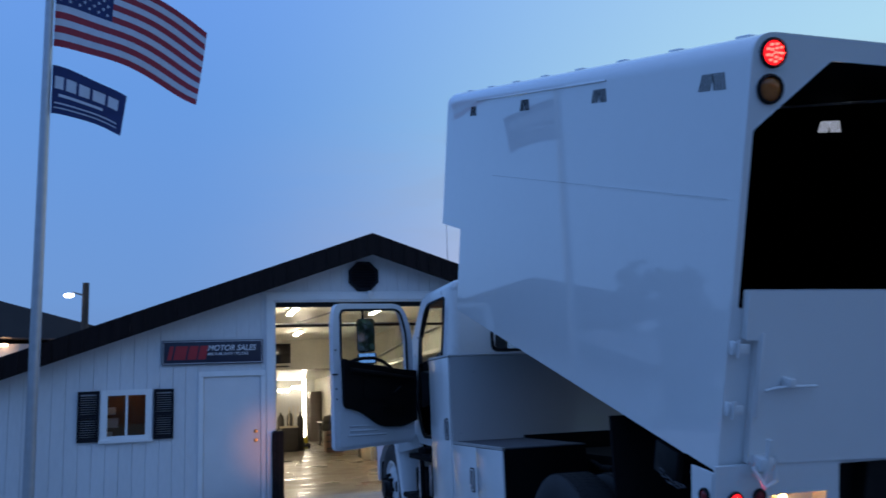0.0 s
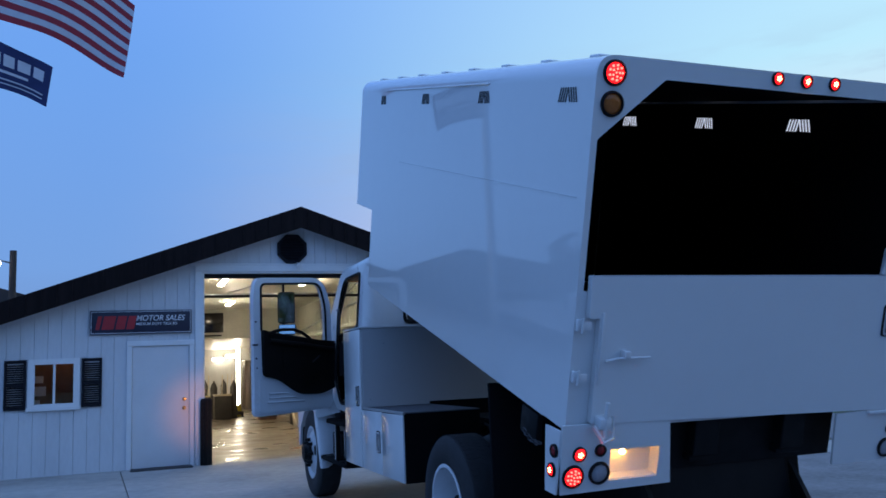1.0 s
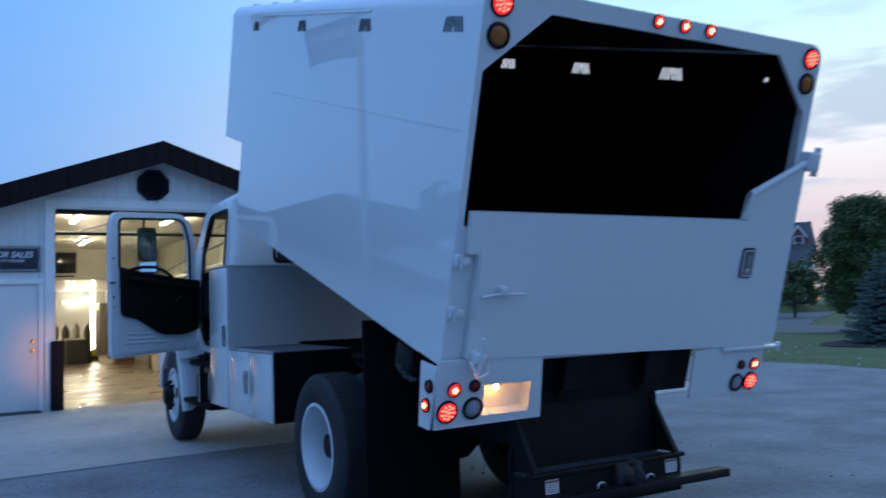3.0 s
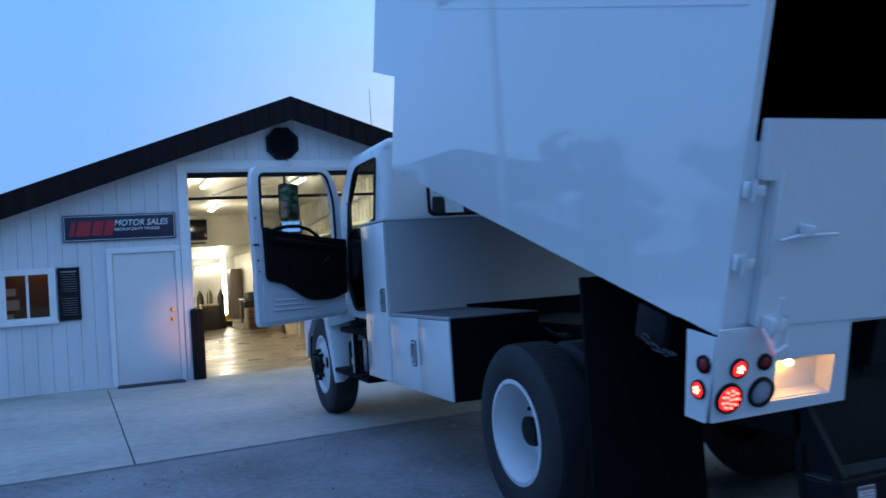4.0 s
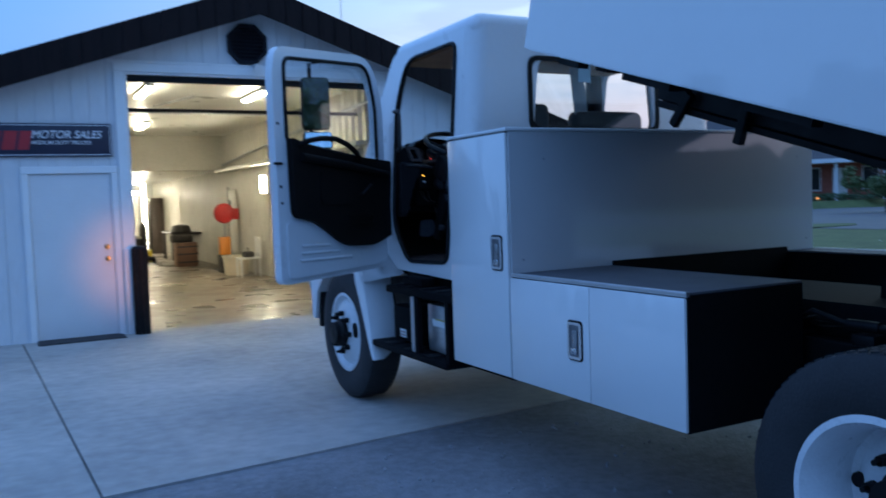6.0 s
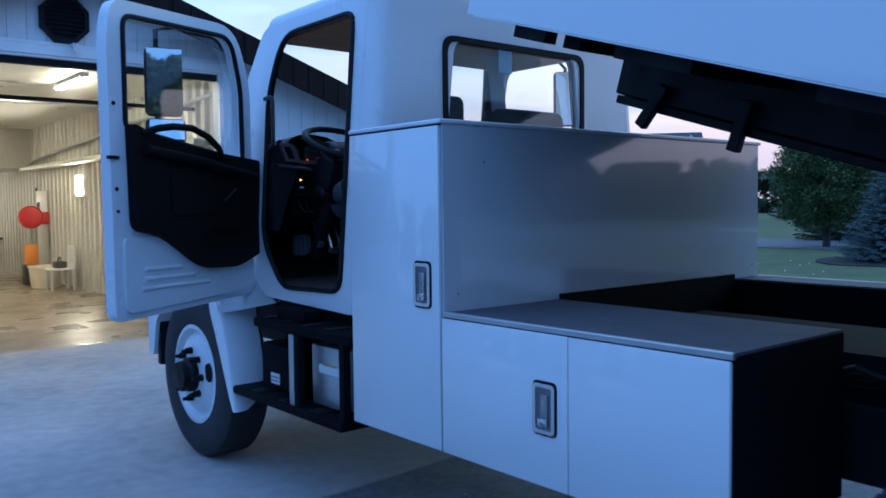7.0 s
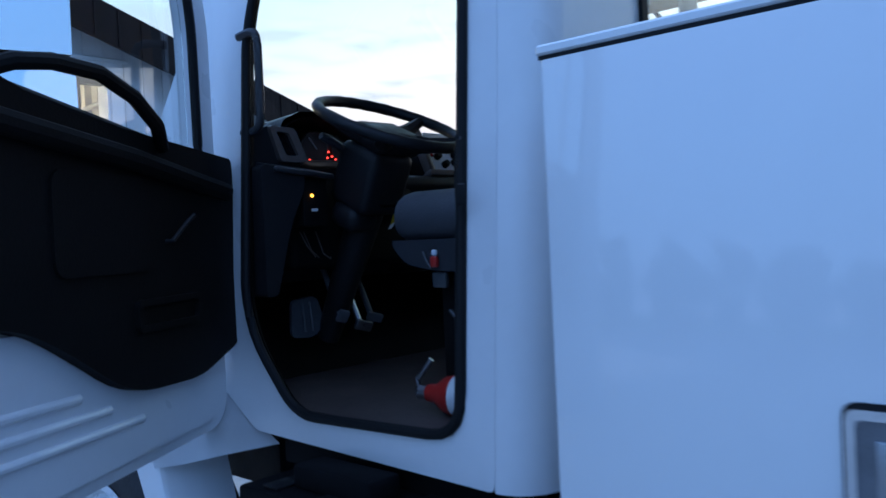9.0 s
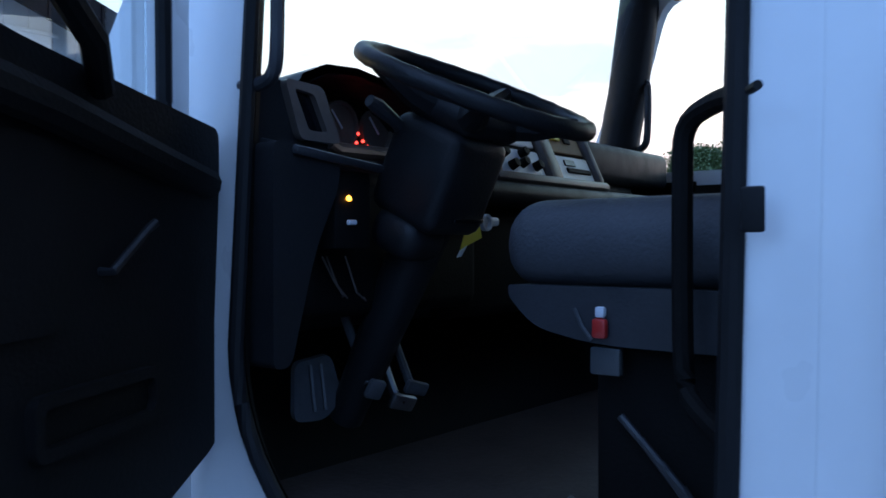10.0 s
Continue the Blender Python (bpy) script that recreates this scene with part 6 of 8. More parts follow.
for k in range(4):
    part("cover_rib", tube(bmesh.new(), [(2.782, 6.905 - 0.03 * k, 1.462 - 0.028 * k), (2.782, 6.80 - 0.02 * k, 1.36 - 0.03 * k), (2.782, 6.715, 1.29 - 0.02 * k)], 0.006, 8), DASH_SHEEN, seat)
bm = box(bmesh.new(), (3.47, 6.64, 1.55), (4.30, 7.10, 1.70), 0.06, 4)
pseat = tpart("passenger_seat", bm, SEAT_CLOTH, "grey passenger bench seat")
part("backrest", mbox((3.47, 6.57, 1.60), (4.06, 6.69, 2.165), 0.058, 5), SEAT_CLOTH, pseat)
# pale grey strip and pale blue patch added at the rear window, kind unknown
tpart("grey_strip", mbox((-0.052, -0.006, -0.17), (0.052, 0.006, 0.16), 0.004, 2, Matrix.Translation((3.525, 6.60, 2.285)) @ Euler((0, radians(-6), 0)).to_matrix().to_4x4()), mat("pale_grey_strip", (0.34, 0.36, 0.38), 0.85, var=0.1, scale=30, bump=0.2, bscale=300), "pale grey strip inside the rear window")
tpart("blue_patch", mbox((3.46, KY + 0.0135, 2.335), (3.56, KY + 0.0165, 2.452)), mat("pale_blue_patch", (0.30, 0.45, 0.52), 0.4, var=0.1, scale=20), "pale blue patch on the rear window", smooth=None)
part("far_pillar_trim", mbox((4.36, 6.58, 1.25), (4.60, 6.73, 2.55), 0.045, 4), mat("pale_grey_trim", (0.40, 0.40, 0.41), 0.6, var=0.06, scale=10), cshell, "pale grey trim of the far rear pillar")
part("seat_base", mbox((3.60, 6.66, 1.19), (4.30, 7.02, 1.56), 0.02), TRIM_BLACK, pseat)


# grab handles
def bent(pts):
    """Round the corners of a run of points."""
    pts = [Vector(p) for p in pts]
    for _ in range(2):
        cut = [pts[0]]
        for a, b in zip(pts, pts[1:]):
            cut += [a.lerp(b, 0.25), a.lerp(b, 0.75)]
        pts = cut + [pts[-1]]
    return pts


bm = tube(bmesh.new(), bent([(2.62, 6.675, 1.862), (2.67, 6.725, 1.868), (2.70, 6.78, 1.85), (2.70, 6.782, 1.79), (2.70, 6.782, 1.57), (2.695, 6.775, 1.515), (2.66, 6.73, 1.49), (2.62, 6.685, 1.478)]), 0.013, 10)
tpart("grab_handle", bm, TRIM_BLACK, "black grab handle on the rear pillar")
bm = tube(bmesh.new(), bent([(2.60, 7.50, 2.235), (2.60, 7.44, 2.240), (2.60, 7.412, 2.225), (2.60, 7.410, 2.15), (2.60, 7.412, 2.02), (2.60, 7.418, 1.975), (2.60, 7.45, 1.962), (2.60, 7.50, 1.965)]), 0.012, 10)
tpart("grab_handle", bm, DASH_SHEEN, "grey grab handle on the windscreen pillar")
bm = tube(bmesh.new(), bent([(4.591, 7.712, 2.301), (4.548, 7.674, 2.297), (4.540, 7.660, 2.267), (4.540, 7.664, 2.085), (4.548, 7.680, 2.058), (4.591, 7.722, 2.053)]), 0.013, 10)
tpart("grab_handle", bm, DASH_SHEEN, "grey grab handle on the far pillar")
# pedals: a broad worn plate, and two small pads on arms
PEDAL = mat("worn_pedal_rubber", (0.09, 0.09, 0.10), 0.5, var=0.3, scale=20)
bm = bmesh.new()
slab(bm, [rounded([(2.842, 1.345, 0.02), (2.93, 1.338, 0.03), (2.985, 1.378, 0.02), (2.972, 1.468, 0.02), (2.868, 1.458, 0.02)], 0.02, 4)], lambda a, b: Vector((a, 7.645 + 0.25 * (b - 1.34), b)), (0, 0.012, 0.003))
for x in (2.895, 2.925):
    tube(bm, [(x, 7.642, 1.36), (x + 0.01, 7.667, 1.452)], 0.005, 6)
tpart("pedal", bm, PEDAL, "broad worn grey pedal plate")
for x, y, z, w, h, m_ in ((3.06, 7.55, 1.366, 0.032, 0.018, STEEL), (2.975, 7.55, 1.405, 0.02, 0.022, PEDAL), (3.13, 7.57, 1.385, 0.03, 0.016, PEDAL)):
    bm = bmesh.new()
    box(bm, (-w, -0.008, -h), (w, 0.008, h), 0.007, m=Matrix.Translation((x, y, z)) @ Euler((radians(22), radians(15), radians(-12))).to_matrix().to_4x4())
    tube(bm, [(x, y + 0.02, z + 0.01), (x, y + 0.14, z + 0.25)], 0.01, 8)
    tpart("pedal", bm, m_, "worn pedal on an arm")
# trim inside the far door and on the rear wall, striker and pin on the pillar
bm = bmesh.new()
slab(bm, [[(6.66, 1.22), (7.66, 1.22), (7.66, 1.915), (6.66, 1.915)]], yz(KX1 - 0.075), (0.02, 0, 0))
part("far_trim", bm, TRIM_BLACK, cshell, "black far door trim", None)
bm = bmesh.new()
slab(bm, [rect(KX0 + 0.12, KX1 - 0.12, 1.23, 2.56), RW], lambda a, b: Vector((a, KY + 0.043, b)), (0, 0.012, 0))
part("rear_lining", lean(bm), DASH, cshell, "dark rear wall lining", None)
for x0 in (KX0 + 0.030, KX1 - 0.075):
    bm = bmesh.new()
    slab(bm, [[(7.50, 1.14), (7.95, 1.14), (7.95, 1.93), (7.52, 1.93)]], yz(x0), (0.012, 0, 0))
    part("kick_panel", bm, TRIM_BLACK, cshell, "black kick panel", None)
bm = bmesh.new()
slab(bm, [[(7.745, 1.19), (7.93, 1.19), (7.93, 1.48)]], yz(KX0 + 0.045), (KX1 - KX0 - 0.13, 0, 0))
part("toe_board", bm, TRIM_BLACK, cshell, "black toe board", None)
bm = mbox((KX0 - 0.007, 6.639, 1.712), (KX0 - 0.0005, 6.663, 1.758), 0.007, 3)
part("striker_plate", bm, SEAL, cshell, "black door striker plate")
bm = bmesh.new()
cyl(bm, (KX0 - 0.022, 6.640, 1.854), (KX0, 6.655, 1.854), 0.005, seg=10)
part("striker_pin", bm, SEAL, cshell)
# mirrors on the far side, seen through the cab
fm = Matrix.Translation((5.02, 7.42, 2.40)) @ Euler((0, 0, radians(-37))).to_matrix().to_4x4()
fm2 = tpart("far_mirror", mbox((-0.105, -0.02, -0.20), (0.105, 0.05, 0.20), 0.03, 4, fm), SEAL, "black mirror housing on the far side")
part("mirror_glass", mbox((-0.095, -0.024, -0.19), (0.095, -0.0205, 0.19), m=fm), MIRROR, fm2, "flat mirror glass", None)
part("mirror_arm", tube(bmesh.new(), [(4.60, 7.70, 2.60), (4.80, 7.58, 2.68), (4.94, 7.46, 2.685), (5.0, 7.43, 2.62), (5.01, 7.43, 2.40)], 0.014, 8), SEAL, fm2)

# fire extinguisher lying on the cab floor
ext = thing("fire_extinguisher", "red fire extinguisher with white label lying on the cab floor", "extinguisher", (2.75, 6.85, 1.20))
ea, eb = Vector((2.752, 6.955, 1.253)), Vector((2.775, 6.70, 1.253))
em = Matrix.Translation(ea) @ frame_of(ea, eb)
bm = bmesh.new()
lathe(bm, [(0.0001, -0.01), (0.022, -0.008), (0.025, 0.02), (0.045, 0.05), (0.052, 0.08), (0.052, 0.32), (0.042, 0.335), (0.0001, 0.335)], em, 24)
part("cylinder", bm, RED_PLASTIC, ext)
bm = bmesh.new()
lathe(bm, [(0.0525, 0.085), (0.0535, 0.086), (0.0535, 0.24), (0.0525, 0.241)], em, 24)
part("label_band", bm, STICKER, ext, "white paper label")
bm = bmesh.new()
cyl(bm, em @ Vector((0, 0, -0.04)), em @ Vector((0, 0, 0.0)), 0.018, seg=12)
tube(bm, [em @ Vector((0, 0.0, -0.04)), em @ Vector((0.02, 0.03, -0.06)), em @ Vector((0.03, 0.08, -0.02))], 0.008, 8)
part("valve", bm, STEEL, ext, "metal valve and lever")

# added spot lamp, aimed to throw an amber pool of light on the entrance door
spot = bpy.data.lights.new("door_pool_spot", "SPOT")
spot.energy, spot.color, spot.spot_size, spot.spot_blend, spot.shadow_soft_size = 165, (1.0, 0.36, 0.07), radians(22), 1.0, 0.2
spot_ob = new("door_pool_spot", spot)
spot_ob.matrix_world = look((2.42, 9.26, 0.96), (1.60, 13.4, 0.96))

# ---- flagpole and its two flags ----
FP = Vector((-2.03, 12.70, 0.03))
pole = thing("flagpole", "tall galvanised flagpole beside the apron", "flagpole", FP)
bm = tube(bmesh.new(), [FP, FP + Vector((0, 0, 5.0)), FP + Vector((-0.01, 0, 9.9))], [0.085, 0.076, 0.055], 16)
part("pole_shaft", bm, POLE, pole)
bm = bmesh.new()
bmesh.ops.create_uvsphere(bm, u_segments=16, v_segments=10, radius=0.09, matrix=Matrix.Translation(FP + Vector((-0.01, 0, 9.97))))
part("finial", bm, BRASS, pole)
part("halyard", tube(bmesh.new(), [FP + Vector((0.09, -0.07, 1.2)), FP + Vector((0.07, -0.07, 9.7))], 0.004, 6), FLAG_WHITE, pole)


def cloth(top, length, drop, sag, waves, phase, ang):
    """A point on a flag that flies from the pole: u along the fly, v down the hoist."""
    d = Vector((math.cos(ang), math.sin(ang), 0))
    s = Vector((-d.y, d.x, 0))

    def at(u, v, off=0.0):
        w = 0.045 * length * u * math.sin(waves * u * 2 * math.pi + phase + 1.3 * v)
        k = 0.022 * length * u * math.sin(2 * waves * u * math.pi + 1.7 + 2 * v)
        return Vector(top) + d * (length * u * (0.93 - 0.05 * v)) + Vector((0, 0, -drop * v * (1 - 0.22 * u) - sag * (u ** 1.25) + k)) + s * (w + off)
    return at


def patch(at, u0, u1, v0, v1, nu, nv, off, thick):
    bm = bmesh.new()
    rows = []
    for o in (off, off + thick):
        g = [[bm.verts.new(at(u0 + (u1 - u0) * i / nu, v0 + (v1 - v0) * j / nv, o)) for j in range(nv + 1)] for i in range(nu + 1)]
        for i in range(nu):
            for j in range(nv):
                bm.faces.new((g[i][j], g[i + 1][j], g[i + 1][j + 1], g[i][j + 1]))
        rows.append(g)
    a, b = rows
    for i in range(nu):
        bm.faces.new((a[i][0], a[i + 1][0], b[i + 1][0], b[i][0]))
        bm.faces.new((a[i][nv], a[i + 1][nv], b[i + 1][nv], b[i][nv]))
    for j in range(nv):
        bm.faces.new((a[0][j], a[0][j + 1], b[0][j + 1], b[0][j]))
        bm.faces.new((a[nu][j], a[nu][j + 1], b[nu][j + 1], b[nu][j]))
    return bm


FT = FP + Vector((0.08, 0, 9.02))
flag = thing("striped_flag", "red and white striped flag with a starred blue canton", "flag", FT)
at = cloth(FT, 2.63, 1.59, 1.40, 1.25, 0.4, radians(-16))
for k in range(13):
    part("stripe", patch(at, 0.4 if k < 7 else 0.0, 1.0, k / 13, (k + 1) / 13, 30, 1, 0, 0.003), FLAG_RED if k % 2 == 0 else FLAG_WHITE, flag)
part("canton", patch(at, 0.0, 0.4, 0.0, 7 / 13, 14, 8, 0, 0.003), FLAG_BLUE, flag)
for r in range(9):
    for c in range(6 if r % 2 == 0 else 5):
        u, v = (0.035 + c * 0.066 + (0 if r % 2 == 0 else 0.033)), (r + 0.9) / 10 * 7 / 13
        cc = at(u, v, -0.003)
        bm = bmesh.new()
        e1, e2 = (at(u + 0.01, v, -0.003) - cc).normalized(), (at(u, v + 0.01, -0.003) - cc).normalized()
        pts = [cc + (0.036 if i % 2 == 0 else 0.015) * (math.sin(i * math.pi / 5) * e1 - math.cos(i * math.pi / 5) * e2) for i in range(10)]
        bm.faces.new([bm.verts.new(q) for q in pts])
        part("star", bm, FLAG_WHITE, flag, smooth=None)
FB = FP + Vector((0.08, 0, 7.11))
flag2 = thing("blue_flag", "small dark blue flag with pale printed bars on the pole", "flag", FB)
at2 = cloth(FB, 1.27, 0.82, 0.58, 1.1, 2.2, radians(-14))
part("cloth", patch(at2, 0, 1, 0, 1, 24, 12, 0, 0.003), FLAG_BLUE, flag2)
for u0, u1, v0, v1 in ((0.04, 0.16, 0.22, 0.48), (0.20, 0.34, 0.22, 0.48), (0.38, 0.52, 0.22, 0.48), (0.56, 0.72, 0.22, 0.48), (0.76, 0.90, 0.22, 0.48), (0.10, 0.70, 0.58, 0.64), (0.04, 0.92, 0.76, 0.79), (0.04, 0.92, 0.86, 0.885)):
    for o in (-0.004, 0.004):
        part("printed_bar", patch(at2, u0, u1, v0, v1, 6, 2, o, 0.002), FLAG_WHITE, flag2)

# ---- sign above the entrance door ----
SX0, SX1, SZ0, SZ1 = -0.225, 1.412, 2.30, 2.705
sign = thing("shop_sign", "dark navy shop sign with red block mark and white lettering", "sign", (0.6, GY, 2.3))
part("sign_panel", mbox((SX0, GY - 0.045, SZ0), (SX1, GY - 0.012, SZ1), 0.006), SIGN_NAVY, sign)
bm = bmesh.new()
slab(bm, [rect(SX0 + 0.018, SX1 - 0.018, SZ0 + 0.018, SZ1 - 0.018), rect(SX0 + 0.026, SX1 - 0.026, SZ0 + 0.026, SZ1 - 0.026)], xz(GY - 0.047), (0, 0.002, 0))
part("border_line", bm, SIGN_WHITE, sign, smooth=None)
for x0, x1 in ((-0.14, -0.075), (-0.045, 0.145), (0.175, 0.32), (0.345, 0.47)):
    bm = bmesh.new()
    slab(bm, [[(x0, SZ0 + 0.085), (x1, SZ0 + 0.085), (x1 + 0.045, SZ1 - 0.095), (x0 + 0.045, SZ1 - 0.095)]], xz(GY - 0.049), (0, 0.004, 0))
    part("red_mark", bm, SIGN_RED, sign, smooth=None)
flat = Matrix.Translation((0.50, GY - 0.047, SZ0 + 0.225)) @ Euler((radians(90), 0, 0)).to_matrix().to_4x4()
writing("lettering", "MOTOR SALES", 0.132, flat @ Matrix.Diagonal((0.92, 1, 1, 1)), SIGN_WHITE, sign, 0.25)
flat = Matrix.Translation((0.50, GY - 0.047, SZ0 + 0.150)) @ Euler((radians(90), 0, 0)).to_matrix().to_4x4()
writing("lettering", "MEDIUM DUTY TRUCKS", 0.062, flat, SIGN_WHITE, sign, 0.2)

# black ribbed corner guard standing by the opening
post = thing("bollard", "black ribbed plastic guard post beside the garage opening", "bollard", (1.64, 13.22, 0.04))
bm = bmesh.new()
prof = []
for i in range(48):
    r = 0.098 if i % 4 in (0, 1) else 0.086
    prof.append((1.64 + r * math.cos(2 * math.pi * i / 48), 13.22 + r * math.sin(2 * math.pi * i / 48)))
loft(bm, [[(x, y, 0.03) for x, y in prof], [(x, y, 1.13) for x, y in prof]], True)
loft(bm, [[(x, y, 1.13) for x, y in prof], [(1.64 + (x - 1.64) * 0.8, 13.22 + (y - 13.22) * 0.8, 1.16) for x, y in prof], [(1.64 + (x - 1.64) * 0.02, 13.22 + (y - 13.22) * 0.02, 1.17) for x, y in prof]], True)
part("post_sleeve", bm, BLACK_PAINT, post)
corner = thing("guard_sleeve", "white metal corner guard behind the black post", "bollard", (1.50, 13.36, 0.03))
part("sleeve", mbox((1.465, 13.30, 0.03), (1.59, 13.372, 1.13), 0.01), TRIM_WHITE, corner)

# antenna on the roof and neighbouring building with soffit lights behind
ant = thing("roof_antenna", "thin metal whip antenna on the garage roof", "antenna", (5.6, 16.0, 3.7))
part("mast", tube(bmesh.new(), [(5.6, 16.0, 3.5), (5.6, 16.0, 5.35)], [0.012, 0.006], 8), POLE, ant)

# ---- things inside the garage ----
def prop(name, label, category, at):
    return thing(name, label, category, at)


t = prop("wall_screen", "black television hung from the bulkhead", "television", (2.9, 24.2, 2.85))
part("screen_case", mbox((2.15, 24.20, 2.79), (3.08, 24.27, 3.38), 0.01), SCREEN, t)
part("shelf_bar", mbox((2.3, 24.16, 2.68), (3.02, 24.29, 2.72), 0.005), BLACK_PAINT, t)
# raised door tracks and cross rails under the ceiling
for y, z in ((15.0, 3.07), (17.6, 3.34)):
    r = prop("track_rail", "dark steel cross rail under the garage ceiling", "rail", (3.3, y, z))
    part("rail", mbox((1.45, y - 0.03, z - 0.025), (IX - 0.02, y + 0.03, z + 0.025), 0.005, 1), STEEL if y > 16 else BLACK_PAINT, r)
for x0, x1 in ((2.2, 3.1), (4.6, 5.2)):
    r = prop("opener_brace", "thin slanted steel brace of the door opener", "brace", (x0, 14.8, 3.1))
    part("brace", tube(bmesh.new(), [(x0, 14.9, 3.12), (x1, 16.4, 3.48)], 0.018, 8), STEEL, r)
pipe = prop("wall_pipe", "grey conduit along the white inner wall", "pipe", (IX - 0.08, 19, 2.55))
part("conduit", tube(bmesh.new(), [(IX - 0.08, 14.0, 3.22), (IX - 0.08, 19.0, 3.0), (IX - 0.08, 24.2, 2.72)], 0.03, 8), POLE, pipe)
shelf = prop("wall_ledge", "long white ledge along the inner wall", "shelf", (IX - 0.2, 19, 2.6))
part("ledge", mbox((IX - 0.30, 14.4, 2.52), (IX - 0.03, 24.2, 2.60), 0.01), INNER_WALL, shelf)
wl_ = prop("wall_light", "bright square lamp on the corrugated inner wall", "lamp", (IX - 0.05, 20.4, 2.1))
part("lamp_case", mbox((IX - 0.10, 20.15, 1.88), (IX - 0.022, 20.65, 2.32), 0.01), TRIM_WHITE, wl_)
part("diffuser", mbox((IX - 0.108, 20.2, 1.92), (IX - 0.101, 20.6, 2.28)), TUBE_LIGHT, wl_, "glowing diffuser", None)
# upright glowing bar added for the light of a door ajar at the far end
vt = prop("glow_bar", "added upright glowing bar standing for a bright door opening", "lamp", (4.32, 31.0, 0.9))
bm = bmesh.new()
cyl(bm, (4.32, 31.0, 0.32), (4.32, 31.0, 2.52), 0.06, seg=12)
part("tube", bm, mat("glow_bar_emission", (1, 1, 1), 0.3, emit=(1.0, 0.90, 0.68), strength=24.0), vt, "glowing bar")
part("stand", mbox((4.2, 30.95, 0.032), (4.44, 31.1, 0.32), 0.01), DARK_CLUTTER, vt)
for x, z in ((4.06, 2.17), (4.62, 2.29)):
    bl = prop("back_lamp", "short lit lamp on the back wall of the garage", "lamp", (x, 35.95, z))
    part("lamp_case", mbox((x - 0.24, 35.90, z - 0.07), (x + 0.24, 35.995, z + 0.07), 0.02), TRIM_WHITE, bl)
    part("diffuser", mbox((x - 0.22, 35.885, z - 0.06), (x + 0.22, 35.899, z + 0.05), 0.006), TUBE_LIGHT, bl, "glowing diffuser")
# door in the inner wall
idoor = tagged(new("door_2"), "pale inner door with a small dark pane in the corrugated wall", "door", kind="structure")
ROOT_INV[idoor] = Matrix.Identity(4)
part("door_leaf", mbox((IX - 0.045, 23.0, 0.04), (IX - 0.022, 23.9, 2.06), 0.005), INNER_WALL, idoor)
part("door_frame", mbox((IX - 0.04, 23.9, 0.04), (IX - 0.022, 24.0, 2.14), 0.005), DARK_CLUTTER, idoor)
part("pane", mbox((IX - 0.05, 23.62, 1.35), (IX - 0.044, 23.82, 1.8)), DARK_PANE, idoor, smooth=None)
# round red fan on a stand, orange box, cream tub
fan = prop("shop_fan", "round red shop fan on a stand", "fan", (5.02, 22.9, 0.03))
fm = Matrix.Translation((5.0, 22.85, 1.47)) @ Euler((radians(90), 0, radians(-12))).to_matrix().to_4x4()
bm = bmesh.new()
lathe(bm, [(0.0001, 0.07), (0.12, 0.075), (0.22, 0.05), (0.25, 0.0), (0.22, -0.06), (0.0001, -0.08)], fm, 28)
box(bm, (0.10, -0.16, -0.10), (0.36, 0.12, 0.02), 0.03, 2, fm)
part("fan_drum", bm, RED_PLASTIC, fan)
bm = bmesh.new()
for rr_ in (0.08, 0.14, 0.20):
    tube(bm, [fm @ Vector((rr_ * math.cos(a), rr_ * math.sin(a), 0.085)) for a in [2 * math.pi * i / 24 for i in range(24)]], 0.004, 6, True)
part("guard", bm, RED_PLASTIC, fan)
bm = bmesh.new()
tube(bm, [(5.02, 22.95, 0.05), (5.02, 22.95, 1.25)], 0.025, 10)
for dx, dy in ((0.22, 0.1), (-0.22, 0.1), (0, -0.25)):
    tube(bm, [(5.02, 22.95, 0.25), (5.02 + dx, 22.95 + dy, 0.05)], 0.018, 8)
part("stand", bm, STEEL, fan)
ob_ = prop("work_lamp_box", "orange plastic case leaning by the fan", "case", (4.98, 22.6, 0.5))
bm = mbox((4.80, 22.55, 0.46), (5.06, 22.75, 0.90), 0.02)
box(bm, (4.86, 22.53, 0.52), (5.00, 22.549, 0.66), 0.005)
part("case_body", bm, ORANGE, ob_)
part("crate", mbox((4.78, 22.5, 0.032), (5.08, 22.8, 0.458), 0.015), DARK_CLUTTER, ob_)
tub = prop("cream_tub", "large cream plastic tub on the wet floor", "tub", (5.02, 21.7, 0.03))
bm = bmesh.new()
lathe(bm, [(0.0001, 0.0), (0.24, 0.0), (0.27, 0.02), (0.31, 0.42), (0.335, 0.43), (0.335, 0.46), (0.30, 0.46), (0.26, 0.05), (0.0001, 0.05)], Matrix.Translation((4.94, 21.6, 0.032)), 28)
part("tub_shell", bm, CREAM, tub)
# machines and clutter at the back
comp = prop("air_compressor", "dark compressor pump standing on a brown crate", "machine", (4.45, 26.0, 0.03))
bm = mbox((4.32, 25.5, 0.034), (4.86, 26.1, 0.70), 0.02, 2)
part("crate", bm, mat("brown_crate", (0.20, 0.105, 0.065), 0.5, var=0.35, scale=5, bump=0.05), comp, "brown crate under the pump")
for z in (0.16, 0.38, 0.58):
    part("crate_band", mbox((4.31, 25.485, z - 0.02), (4.87, 25.499, z + 0.02), 0.004), DARK_CLUTTER, comp)
bm = bmesh.new()
box(bm, (4.22, 25.55, 0.701), (4.76, 26.1, 0.92), 0.05, 3)
lathe(bm, [(0.0001, 0.0), (0.25, 0.02), (0.28, 0.1), (0.22, 0.26), (0.0001, 0.3)], Matrix.Translation((4.50, 25.85, 0.9)), 20)
part("pump", bm, DARK_CLUTTER, comp)
